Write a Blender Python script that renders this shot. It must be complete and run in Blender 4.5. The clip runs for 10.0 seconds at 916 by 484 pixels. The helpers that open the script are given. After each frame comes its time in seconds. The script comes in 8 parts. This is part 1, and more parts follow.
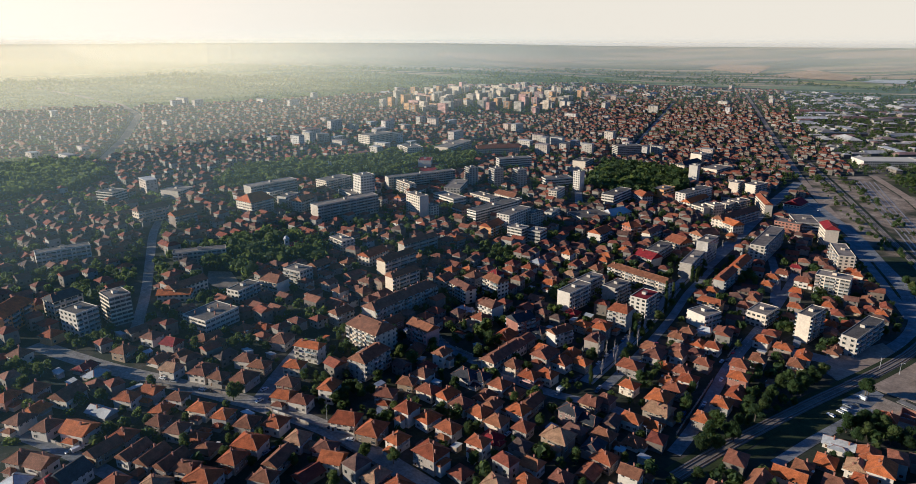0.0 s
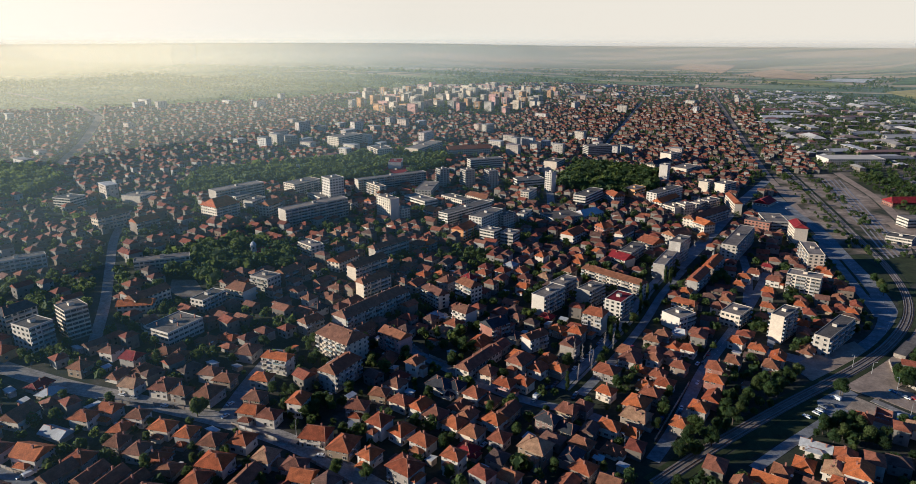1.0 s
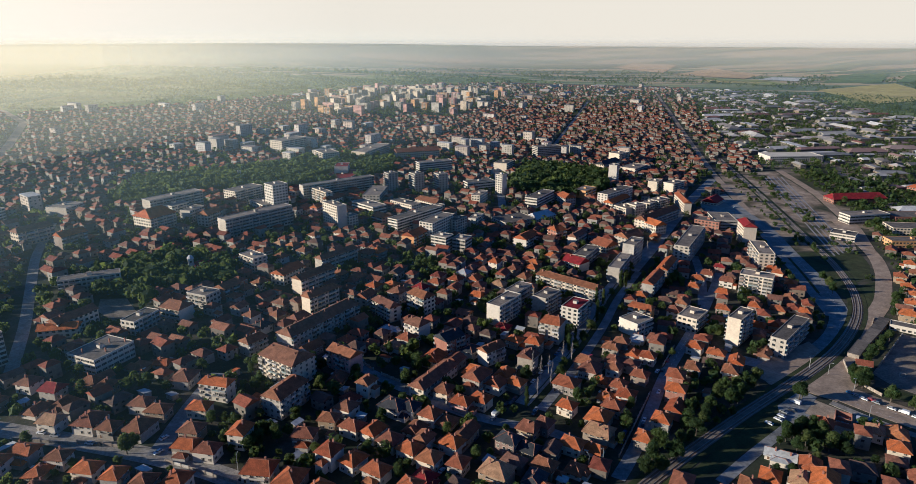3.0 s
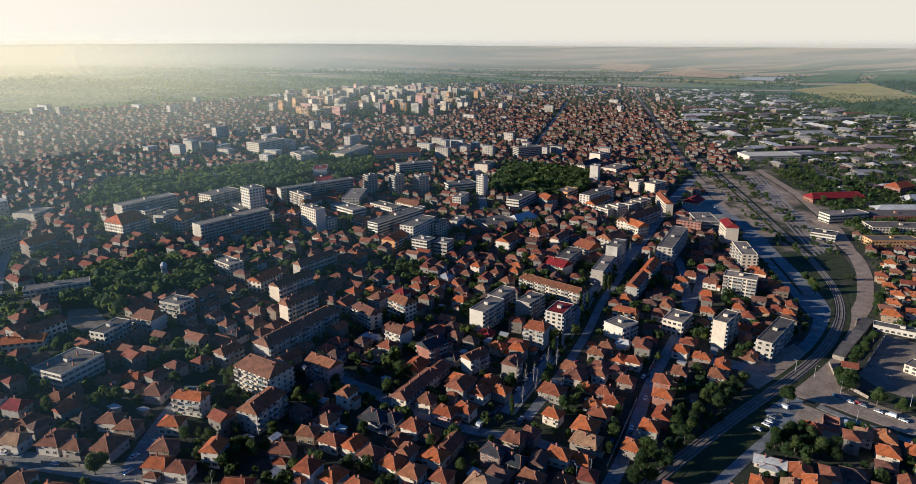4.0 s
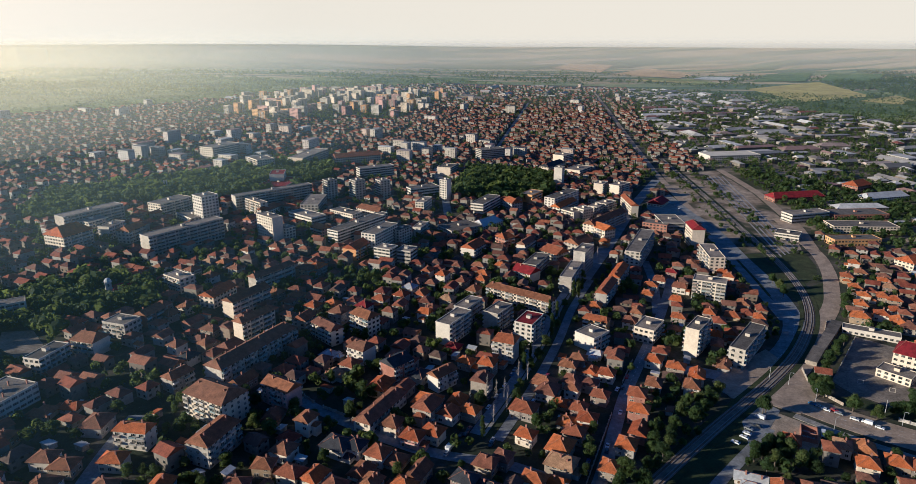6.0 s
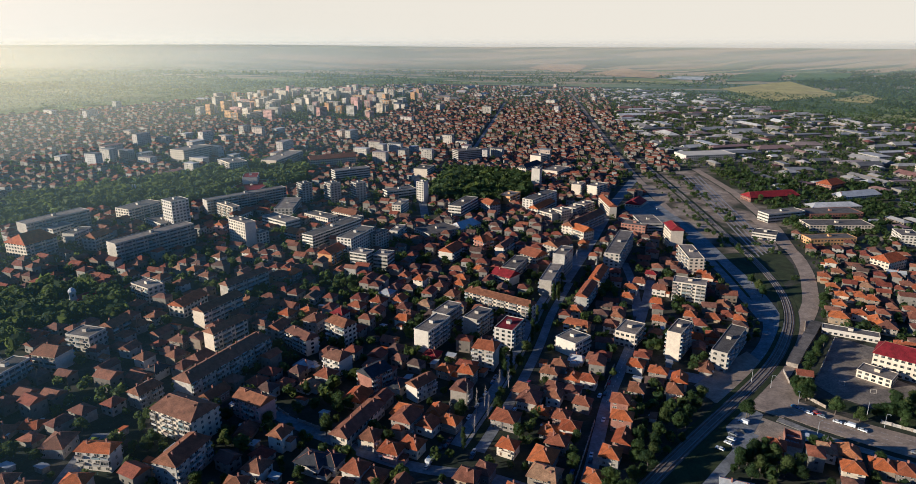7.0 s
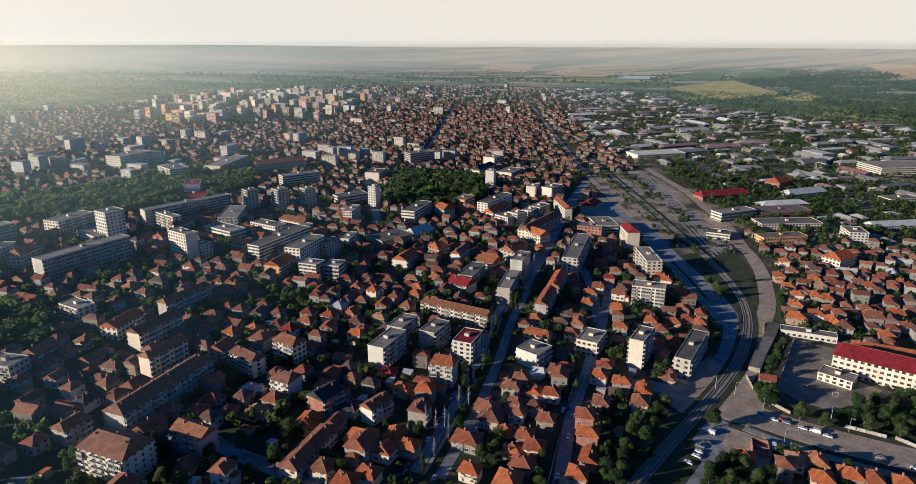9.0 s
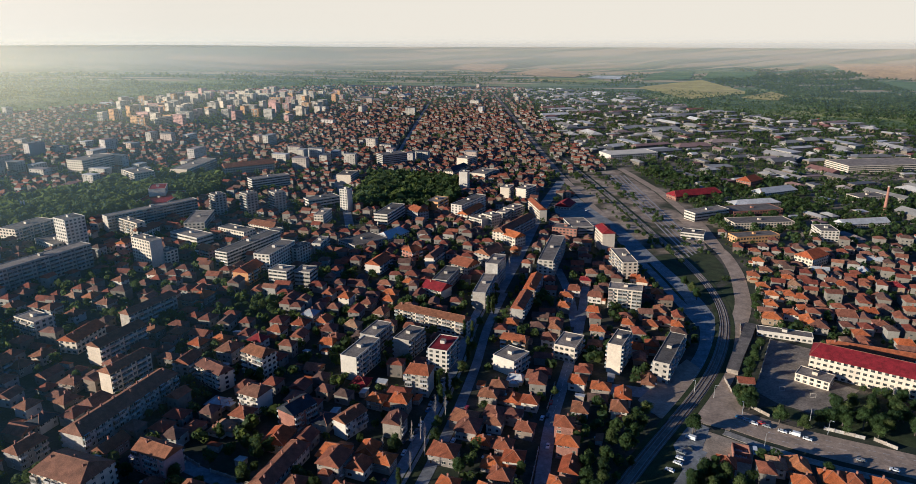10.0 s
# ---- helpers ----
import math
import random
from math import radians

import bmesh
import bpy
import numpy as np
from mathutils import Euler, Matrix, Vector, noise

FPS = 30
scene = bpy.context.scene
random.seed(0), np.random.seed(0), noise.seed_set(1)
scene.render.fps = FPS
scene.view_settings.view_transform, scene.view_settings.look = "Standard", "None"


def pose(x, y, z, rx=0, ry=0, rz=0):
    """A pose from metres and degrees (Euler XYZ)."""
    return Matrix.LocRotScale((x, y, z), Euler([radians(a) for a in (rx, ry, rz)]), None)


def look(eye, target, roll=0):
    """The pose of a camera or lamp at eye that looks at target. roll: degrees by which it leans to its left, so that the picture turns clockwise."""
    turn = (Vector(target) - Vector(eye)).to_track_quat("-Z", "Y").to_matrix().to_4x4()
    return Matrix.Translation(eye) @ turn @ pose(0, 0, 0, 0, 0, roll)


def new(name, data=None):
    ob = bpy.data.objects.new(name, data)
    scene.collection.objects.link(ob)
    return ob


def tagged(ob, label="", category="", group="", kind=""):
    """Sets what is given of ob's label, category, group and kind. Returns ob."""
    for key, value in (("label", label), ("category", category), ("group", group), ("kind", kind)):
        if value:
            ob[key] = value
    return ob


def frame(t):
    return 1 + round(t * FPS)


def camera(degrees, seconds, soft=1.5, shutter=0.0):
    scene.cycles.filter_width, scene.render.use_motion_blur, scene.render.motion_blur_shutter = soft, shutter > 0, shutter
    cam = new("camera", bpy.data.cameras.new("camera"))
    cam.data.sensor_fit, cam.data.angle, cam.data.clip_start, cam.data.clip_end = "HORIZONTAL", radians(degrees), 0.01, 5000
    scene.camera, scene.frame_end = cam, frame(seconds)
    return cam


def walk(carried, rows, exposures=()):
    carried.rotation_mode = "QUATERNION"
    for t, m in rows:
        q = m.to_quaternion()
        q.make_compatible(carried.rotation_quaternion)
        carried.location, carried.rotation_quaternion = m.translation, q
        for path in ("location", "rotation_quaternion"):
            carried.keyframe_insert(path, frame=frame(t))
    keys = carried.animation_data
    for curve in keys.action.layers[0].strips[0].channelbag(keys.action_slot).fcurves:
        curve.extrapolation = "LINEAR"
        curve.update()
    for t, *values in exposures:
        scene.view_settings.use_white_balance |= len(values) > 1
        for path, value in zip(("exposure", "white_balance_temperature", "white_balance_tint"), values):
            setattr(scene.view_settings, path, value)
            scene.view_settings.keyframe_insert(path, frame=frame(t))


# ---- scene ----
# Camera and its flight
cam = camera(69.1, 10.0, soft=0.4)
PATH = [
    (0.0, pose(2.93, -33.51, 186.06, 72.657, 0.0, 8.418)),
    (0.5, pose(2.14, -28.70, 186.06, 72.656, 0.0, 7.112)),
    (1.0, pose(1.34, -23.87, 186.06, 72.657, 0.0, 5.867)),
    (1.5, pose(0.61, -19.02, 186.06, 72.660, 0.0, 4.643)),
    (2.0, pose(-0.02, -14.17, 186.06, 72.657, 0.0, 3.494)),
    (2.5, pose(-0.51, -9.28, 186.06, 72.659, 0.0, 2.375)),
    (4.0, pose(-1.84, 5.46, 186.06, 72.675, 0.0, -0.367)),
    (4.5, pose(-2.17, 10.37, 186.06, 72.679, 0.0, -1.178)),
    (5.0, pose(-2.39, 15.29, 186.06, 72.686, 0.0, -1.906)),
    (5.5, pose(-2.43, 20.20, 186.06, 72.698, 0.0, -2.762)),
    (7.0, pose(-1.99, 34.78, 186.06, 72.722, 0.0, -5.729)),
    (7.5, pose(-1.66, 39.61, 186.06, 72.725, 0.0, -6.806)),
    (8.0, pose(-1.22, 44.46, 186.06, 72.727, 0.0, -7.858)),
    (8.5, pose(-0.71, 49.32, 186.06, 72.726, 0.0, -8.857)),
    (9.0, pose(-0.13, 54.20, 186.06, 72.725, 0.0, -9.879)),
    (9.5, pose(0.57, 59.10, 186.06, 72.726, 0.0, -10.983)),
    (10.0, pose(1.36, 64.01, 186.06, 72.726, 0.0, -12.237)),
]
walk(cam, PATH, [(0.0, 0.70, 3930, 9), (10.0, 0.70, 3930, 9)])

# Daylight: a low evening sun from the west over a hazy sky
SUN_EL, SUN_AZ = 14.5, -100.0
world = bpy.data.worlds.new("world")
scene.world = world
world.use_nodes = True
wn = world.node_tree.nodes
sky = wn.new("ShaderNodeTexSky")
sky.sky_type = "NISHITA"
sky.sun_disc = False
sky.sun_elevation = radians(SUN_EL)
sky.sun_rotation = radians(SUN_AZ)
sky.air_density, sky.dust_density, sky.ozone_density = 1.0, 0.4, 4.0
world.node_tree.links.new(sky.outputs["Color"], wn["Background"].inputs["Color"])
wn["Background"].inputs["Strength"].default_value = 0.032
sun_data = bpy.data.lights.new("sun", "SUN")
sun_data.energy, sun_data.angle, sun_data.color = 5.0, radians(0.6), (1.0, 0.635, 0.275)
sun_ob = new("sun", sun_data)
sun_dir = Vector((math.sin(radians(SUN_AZ)) * math.cos(radians(SUN_EL)), math.cos(radians(SUN_AZ)) * math.cos(radians(SUN_EL)), math.sin(radians(SUN_EL))))
sun_ob.matrix_world = look(sun_dir * 300, (0, 0, 0))

# Materials
def material(name):
    m = bpy.data.materials.new(name)
    m.use_nodes = True
    return m, m.node_tree.nodes, m.node_tree.links, m.node_tree.nodes["Principled BSDF"]


def ramp(nodes, stops, mode="LINEAR"):
    r = nodes.new("ShaderNodeValToRGB")
    r.color_ramp.interpolation = mode
    el = r.color_ramp.elements
    while len(el) < len(stops):
        el.new(0.5)
    for e, (p, c) in zip(el, stops):
        e.position, e.color = p, (*c, 1)
    return r


def noise_tex(nodes, links, scale, detail=4, coord="Object", rough=0.6):
    tc = nodes.new("ShaderNodeTexCoord" if coord != "World" else "ShaderNodeNewGeometry")
    n = nodes.new("ShaderNodeTexNoise")
    n.inputs["Scale"].default_value, n.inputs["Detail"].default_value, n.inputs["Roughness"].default_value = scale, detail, rough
    links.new(tc.outputs["Position" if coord == "World" else coord], n.inputs["Vector"])
    return n


def mix(nodes, links, fac, a, b, blend="MIX"):
    m = nodes.new("ShaderNodeMix")
    m.data_type, m.blend_type = "RGBA", blend
    for sock, v in (("Factor", fac), ("A", a), ("B", b)):
        s = [i for i in m.inputs if i.name == sock and (i.type == "RGBA" or sock == "Factor" and i.type == "VALUE")][0]
        if isinstance(v, (int, float)):
            s.default_value = v
        elif isinstance(v, tuple):
            s.default_value = (*v, 1)
        else:
            links.new(v, s)
    return [o for o in m.outputs if o.type == "RGBA"][0]


def varied(name, stops, rough=0.85, grain=1.2, patch=0.12, depth=0.35, per="object", bump=0.0, spec=0.3, coord="World"):
    """A surface whose base colour is picked at random by object or island, with grain and larger stains over it."""
    m, n, l, b = material(name)
    if per == "object":
        src = n.new("ShaderNodeObjectInfo").outputs["Random"]
    elif per == "island":
        src = n.new("ShaderNodeNewGeometry").outputs["Random Per Island"]
    else:
        src = noise_tex(n, l, patch * 0.3, 2, coord).outputs["Fac"]
    r = ramp(n, stops)
    l.new(src, r.inputs["Fac"])
    g = noise_tex(n, l, grain, 5, coord, 0.7)
    p = noise_tex(n, l, patch, 4, coord, 0.6)
    gr = ramp(n, [(0.3, (1 - depth,) * 3), (0.7, (1 + depth * 0.4,) * 3)])
    l.new(g.outputs["Fac"], gr.inputs["Fac"])
    pr = ramp(n, [(0.35, (1 - depth * 0.8,) * 3), (0.65, (1 + depth * 0.3,) * 3)])
    l.new(p.outputs["Fac"], pr.inputs["Fac"])
    c = mix(n, l, 1.0, r.outputs["Color"], gr.outputs["Color"], "MULTIPLY")
    c = mix(n, l, 1.0, c, pr.outputs["Color"], "MULTIPLY")
    l.new(c, b.inputs["Base Color"])
    b.inputs["Roughness"].default_value = rough
    b.inputs["Specular IOR Level"].default_value = spec
    if bump:
        bp = n.new("ShaderNodeBump")
        bp.inputs["Strength"].default_value, bp.inputs["Distance"].default_value = bump, 0.08
        l.new(g.outputs["Fac"], bp.inputs["Height"])
        l.new(bp.outputs["Normal"], b.inputs["Normal"])
    return m


def tile_mat(name, stops, per):
    """Clay roof tiles: rows of pantiles as a fine relief, with weathered patches."""
    m = varied(name, stops, 0.8, 2.5, 0.35, 0.45, per)
    n, l, b = m.node_tree.nodes, m.node_tree.links, m.node_tree.nodes["Principled BSDF"]
    geo = n.new("ShaderNodeNewGeometry")
    w = n.new("ShaderNodeTexWave")
    w.wave_type, w.bands_direction = "BANDS", "Z"
    w.inputs["Scale"].default_value, w.inputs["Distortion"].default_value = 4.5, 0.6
    l.new(geo.outputs["Position"], w.inputs["Vector"])
    bp = n.new("ShaderNodeBump")
    bp.inputs["Strength"].default_value, bp.inputs["Distance"].default_value = 0.5, 0.05
    l.new(w.outputs["Fac"], bp.inputs["Height"])
    l.new(bp.outputs["Normal"], b.inputs["Normal"])
    return m


TILE_STOPS = [(0.0, (0.27, 0.070, 0.020)), (0.2, (0.44, 0.115, 0.022)), (0.4, (0.56, 0.17, 0.032)), (0.6, (0.42, 0.125, 0.032)), (0.78, (0.30, 0.10, 0.040)), (0.9, (0.20, 0.09, 0.055)), (1.0, (0.50, 0.20, 0.06))]
M_TILE = tile_mat("clay_tile", TILE_STOPS, "object")
M_TILE_FAR = tile_mat("clay_tile_far", [(0.0, (0.20, 0.055, 0.030)), (0.22, (0.31, 0.092, 0.040)), (0.42, (0.16, 0.068, 0.044)), (0.6, (0.35, 0.125, 0.055)), (0.74, (0.12, 0.08, 0.06)), (0.88, (0.25, 0.12, 0.075)), (1.0, (0.38, 0.16, 0.075))], "island")
M_CAP = varied("ridge_mortar", [(0.0, (0.42, 0.20, 0.11)), (1.0, (0.34, 0.15, 0.08))], 0.9, 2.0, 0.3, 0.4, "object")
M_TILE_BROWN = tile_mat("brown_tile", [(0.0, (0.204, 0.085, 0.0382)), (0.5, (0.306, 0.128, 0.051)), (1.0, (0.238, 0.115, 0.0638))], "object")
M_TILE_RED = tile_mat("red_metal_roof", [(0.0, (0.22, 0.014, 0.02)), (1.0, (0.27, 0.02, 0.022))], "object")
M_TILE_DARK = tile_mat("dark_slate", [(0.0, (0.03, 0.035, 0.045)), (1.0, (0.06, 0.06, 0.07))], "object")
M_TILE_SAND = tile_mat("sand_tile", [(0.0, (0.46, 0.28, 0.14)), (1.0, (0.42, 0.24, 0.12))], "object")
WALL_STOPS = [(0.0, (0.44, 0.40, 0.34)), (0.25, (0.33, 0.27, 0.20)), (0.45, (0.52, 0.48, 0.42)), (0.6, (0.28, 0.22, 0.17)), (0.75, (0.42, 0.31, 0.18)), (0.9, (0.22, 0.19, 0.17)), (1.0, (0.36, 0.20, 0.14))]
M_WALL = varied("plaster", WALL_STOPS, 0.9, 0.9, 0.15, 0.22, "object")
M_WALL_FAR = varied("plaster_far", [(0.0, (0.30, 0.27, 0.22)), (0.3, (0.21, 0.18, 0.14)), (0.6, (0.44, 0.41, 0.35)), (0.8, (0.18, 0.15, 0.12)), (1.0, (0.28, 0.21, 0.14))], 0.9, 0.9, 0.15, 0.22, "island")
M_PANEL = varied("concrete_panel", [(0.0, (0.47, 0.41, 0.325)), (0.5, (0.58, 0.51, 0.405)), (1.0, (0.50, 0.455, 0.39))], 0.9, 0.8, 0.12, 0.3, "object")
M_PANEL_FAR = varied("concrete_panel_far", [(0.0, (0.50, 0.44, 0.35)), (0.4, (0.62, 0.55, 0.44)), (0.7, (0.56, 0.43, 0.33)), (1.0, (0.66, 0.61, 0.54))], 0.9, 0.8, 0.12, 0.25, "island")
M_WHITE = varied("white_render", [(0.0, (0.71, 0.63, 0.50)), (1.0, (0.64, 0.575, 0.475))], 0.85, 0.7, 0.1, 0.14, "object")
M_CREAM = varied("cream_render", [(0.0, (0.714, 0.588, 0.42)), (1.0, (0.756, 0.651, 0.493))], 0.88, 0.7, 0.1, 0.18, "object")
M_PINK = varied("pink_render", [(0.0, (0.58, 0.33, 0.27)), (1.0, (0.60, 0.36, 0.30))], 0.88, 0.7, 0.1, 0.2, "object")
M_BRICK = varied("brick_render", [(0.0, (0.36, 0.17, 0.11)), (1.0, (0.42, 0.21, 0.14))], 0.88, 1.5, 0.2, 0.3, "object")
M_ORANGE = varied("ochre_render", [(0.0, (0.62, 0.33, 0.12)), (1.0, (0.66, 0.40, 0.16))], 0.88, 0.7, 0.1, 0.2, "object")
M_BITUMEN = varied("bitumen_roof", [(0.0, (0.13, 0.115, 0.10)), (0.5, (0.24, 0.205, 0.17)), (1.0, (0.36, 0.30, 0.24))], 0.9, 0.9, 0.18, 0.45, "object")
M_METAL = varied("metal_sheet", [(0.0, (0.42, 0.43, 0.44)), (0.5, (0.55, 0.54, 0.52)), (1.0, (0.66, 0.65, 0.62))], 0.55, 0.6, 0.1, 0.3, "object")
M_METAL_FAR = varied("metal_sheet_far", [(0.0, (0.10, 0.10, 0.105)), (0.2, (0.30, 0.28, 0.25)), (0.38, (0.62, 0.58, 0.52)), (0.5, (0.22, 0.075, 0.05)), (0.62, (0.40, 0.36, 0.32)), (0.74, (0.74, 0.70, 0.64)), (0.86, (0.16, 0.14, 0.13)), (1.0, (0.78, 0.75, 0.70))], 0.6, 0.6, 0.08, 0.3, "island")
M_ASPHALT = varied("asphalt", [(0.0, (0.22, 0.222, 0.226)), (0.5, (0.28, 0.28, 0.28)), (1.0, (0.35, 0.345, 0.335))], 0.9, 0.6, 0.12, 0.4, "patch")
# Worn grey asphalt with the low sun's warm tan put into its colour
M_ROAD = varied("sunlit_worn_asphalt", [(0.0, (0.36, 0.27, 0.19)), (0.5, (0.43, 0.33, 0.235)), (1.0, (0.50, 0.39, 0.28))], 0.9, 0.6, 0.12, 0.35, "patch")
M_PAVING = varied("paving", [(0.0, (0.31, 0.28, 0.24)), (1.0, (0.42, 0.38, 0.32))], 0.9, 0.8, 0.2, 0.35, "patch")
M_YARD = varied("cracked_yard", [(0.0, (0.22, 0.185, 0.145)), (0.5, (0.30, 0.25, 0.19)), (1.0, (0.37, 0.305, 0.23))], 0.9, 0.7, 0.1, 0.5, "patch")
M_BALC = varied("balcony_fronts", [(0.0, (0.6, 0.58, 0.54)), (0.2, (0.42, 0.37, 0.3)), (0.4, (0.64, 0.55, 0.42)), (0.55, (0.24, 0.33, 0.34)), (0.7, (0.5, 0.48, 0.45)), (0.85, (0.33, 0.22, 0.16)), (1.0, (0.66, 0.65, 0.62))], 0.85, 0.8, 0.2, 0.2, "island")
M_BALC_ONE = varied("balcony_front", [(0.0, (0.6, 0.58, 0.54)), (0.2, (0.42, 0.37, 0.3)), (0.4, (0.64, 0.55, 0.42)), (0.55, (0.24, 0.33, 0.34)), (0.7, (0.5, 0.48, 0.45)), (0.85, (0.33, 0.22, 0.16)), (1.0, (0.66, 0.65, 0.62))], 0.85, 0.8, 0.2, 0.2, "object")
M_BALLAST = varied("ballast", [(0.0, (0.25, 0.21, 0.165)), (1.0, (0.35, 0.29, 0.22))], 0.95, 3.0, 0.2, 0.5, "patch")
M_SAND = varied("sandy_yard", [(0.0, (0.40, 0.31, 0.21)), (1.0, (0.52, 0.42, 0.30))], 0.95, 1.2, 0.08, 0.45, "patch")
M_STEEL = varied("rail_steel", [(0.0, (0.3, 0.27, 0.24)), (1.0, (0.36, 0.33, 0.3))], 0.4, 3.0, 0.5, 0.2, "object")
M_GRASS = varied("lawn", [(0.3, (0.0375, 0.0562, 0.015)), (0.7, (0.075, 0.0825, 0.0263))], 0.95, 1.5, 0.12, 0.5, "patch", 0.5)
M_MARK = varied("road_paint", [(0.0, (0.7, 0.68, 0.64)), (1.0, (0.75, 0.72, 0.68))], 0.8, 2.0, 0.4, 0.4, "object")
M_WOOD = varied("dark_wood", [(0.0, (0.14, 0.08, 0.045)), (1.0, (0.22, 0.13, 0.07))], 0.8, 2.0, 0.5, 0.4, "object")
M_BARK = varied("bark", [(0.0, (0.11, 0.085, 0.06)), (1.0, (0.17, 0.14, 0.11))], 0.95, 4.0, 0.6, 0.4, "object")
M_BIRCH = varied("pale_bark", [(0.0, (0.42, 0.36, 0.29)), (1.0, (0.5, 0.45, 0.38))], 0.95, 4.0, 0.6, 0.4, "object")
M_RUBBER = varied("rubber", [(0.0, (0.02, 0.02, 0.02)), (1.0, (0.03, 0.03, 0.03))], 0.8, 4.0, 1.0, 0.2, "object")
M_FENCE = varied("fence_wall", [(0.0, (0.45, 0.40, 0.33)), (0.6, (0.38, 0.3, 0.22)), (1.0, (0.58, 0.54, 0.48))], 0.9, 1.2, 0.3, 0.35, "object")


def leaf_mat(name, per):
    m = varied(name, [(0.0, (0.022, 0.042, 0.011)), (0.4, (0.040, 0.070, 0.015)), (0.75, (0.066, 0.098, 0.020)), (1.0, (0.105, 0.122, 0.026))], 0.75, 1.4, 0.25, 0.5, per)
    n, l, b = m.node_tree.nodes, m.node_tree.links, m.node_tree.nodes["Principled BSDF"]
    t = n.new("ShaderNodeBsdfTranslucent")
    t.inputs["Color"].default_value = (0.30, 0.36, 0.06, 1)
    x = n.new("ShaderNodeMixShader")
    x.inputs["Fac"].default_value = 0.32
    l.new(b.outputs["BSDF"], x.inputs[1])
    l.new(t.outputs["BSDF"], x.inputs[2])
    l.new(x.outputs["Shader"], n["Material Output"].inputs["Surface"])
    return m


M_LEAF = leaf_mat("leaves", "object")
M_LEAF_FAR = leaf_mat("leaves_far", "island")


def glass_mat():
    m, n, l, b = material("window_glass")
    b.inputs["Base Color"].default_value = (0.035, 0.042, 0.05, 1)
    b.inputs["Roughness"].default_value = 0.12
    b.inputs["Specular IOR Level"].default_value = 0.6
    g = noise_tex(n, l, 0.35, 2, "World")
    r = ramp(n, [(0.45, (0.02, 0.025, 0.03)), (0.6, (0.16, 0.15, 0.13))])
    l.new(g.outputs["Fac"], r.inputs["Fac"])
    l.new(r.outputs["Color"], b.inputs["Base Color"])
    return m


M_GLASS = glass_mat()


def paint_mat(name, stops):
    m = varied(name, stops, 0.3, 2.0, 0.5, 0.06, "object", 0, 0.5)
    m.node_tree.nodes["Principled BSDF"].inputs["Coat Weight"].default_value = 0.6
    return m


M_CARS = [paint_mat("car_white", [(0, (0.75, 0.75, 0.74)), (1, (0.7, 0.7, 0.7))]), paint_mat("car_grey", [(0, (0.2, 0.21, 0.22)), (1, (0.4, 0.4, 0.41))]),
          paint_mat("car_dark", [(0, (0.02, 0.025, 0.04)), (1, (0.05, 0.05, 0.06))]), paint_mat("car_red", [(0, (0.4, 0.02, 0.02)), (1, (0.35, 0.03, 0.02))]),
          paint_mat("car_blue", [(0, (0.03, 0.09, 0.25)), (1, (0.05, 0.15, 0.3))])]


def ground_mat():
    """Gardens, yards and trodden earth between the houses."""
    m, n, l, b = material("town_ground")
    a = noise_tex(n, l, 0.06, 4, "World")
    r1 = ramp(n, [(0.36, (0.020, 0.031, 0.011)), (0.5, (0.043, 0.048, 0.021)), (0.6, (0.085, 0.072, 0.047)), (0.74, (0.15, 0.125, 0.095))])
    l.new(a.outputs["Fac"], r1.inputs["Fac"])
    g = noise_tex(n, l, 0.7, 6, "World", 0.75)
    gr = ramp(n, [(0.3, (0.45, 0.45, 0.45)), (0.7, (1.2, 1.2, 1.2))])
    l.new(g.outputs["Fac"], gr.inputs["Fac"])
    l.new(mix(n, l, 1.0, r1.outputs["Color"], gr.outputs["Color"], "MULTIPLY"), b.inputs["Base Color"])
    b.inputs["Roughness"].default_value = 0.95
    return m


def meadow_mat():
    """Rough grass and scrub round the town."""
    m, n, l, b = material("meadow")
    a = noise_tex(n, l, 0.0035, 5, "World")
    r1 = ramp(n, [(0.35, (0.07, 0.115, 0.025)), (0.47, (0.14, 0.19, 0.04)), (0.56, (0.30, 0.32, 0.075)), (0.68, (0.44, 0.39, 0.14))])
    l.new(a.outputs["Fac"], r1.inputs["Fac"])
    g = noise_tex(n, l, 0.04, 6, "World", 0.8)
    gr = ramp(n, [(0.4, (0.5, 0.55, 0.5)), (0.6, (1.15, 1.15, 1.1))])
    l.new(g.outputs["Fac"], gr.inputs["Fac"])
    l.new(mix(n, l, 1.0, r1.outputs["Color"], gr.outputs["Color"], "MULTIPLY"), b.inputs["Base Color"])
    b.inputs["Roughness"].default_value = 0.95
    return m


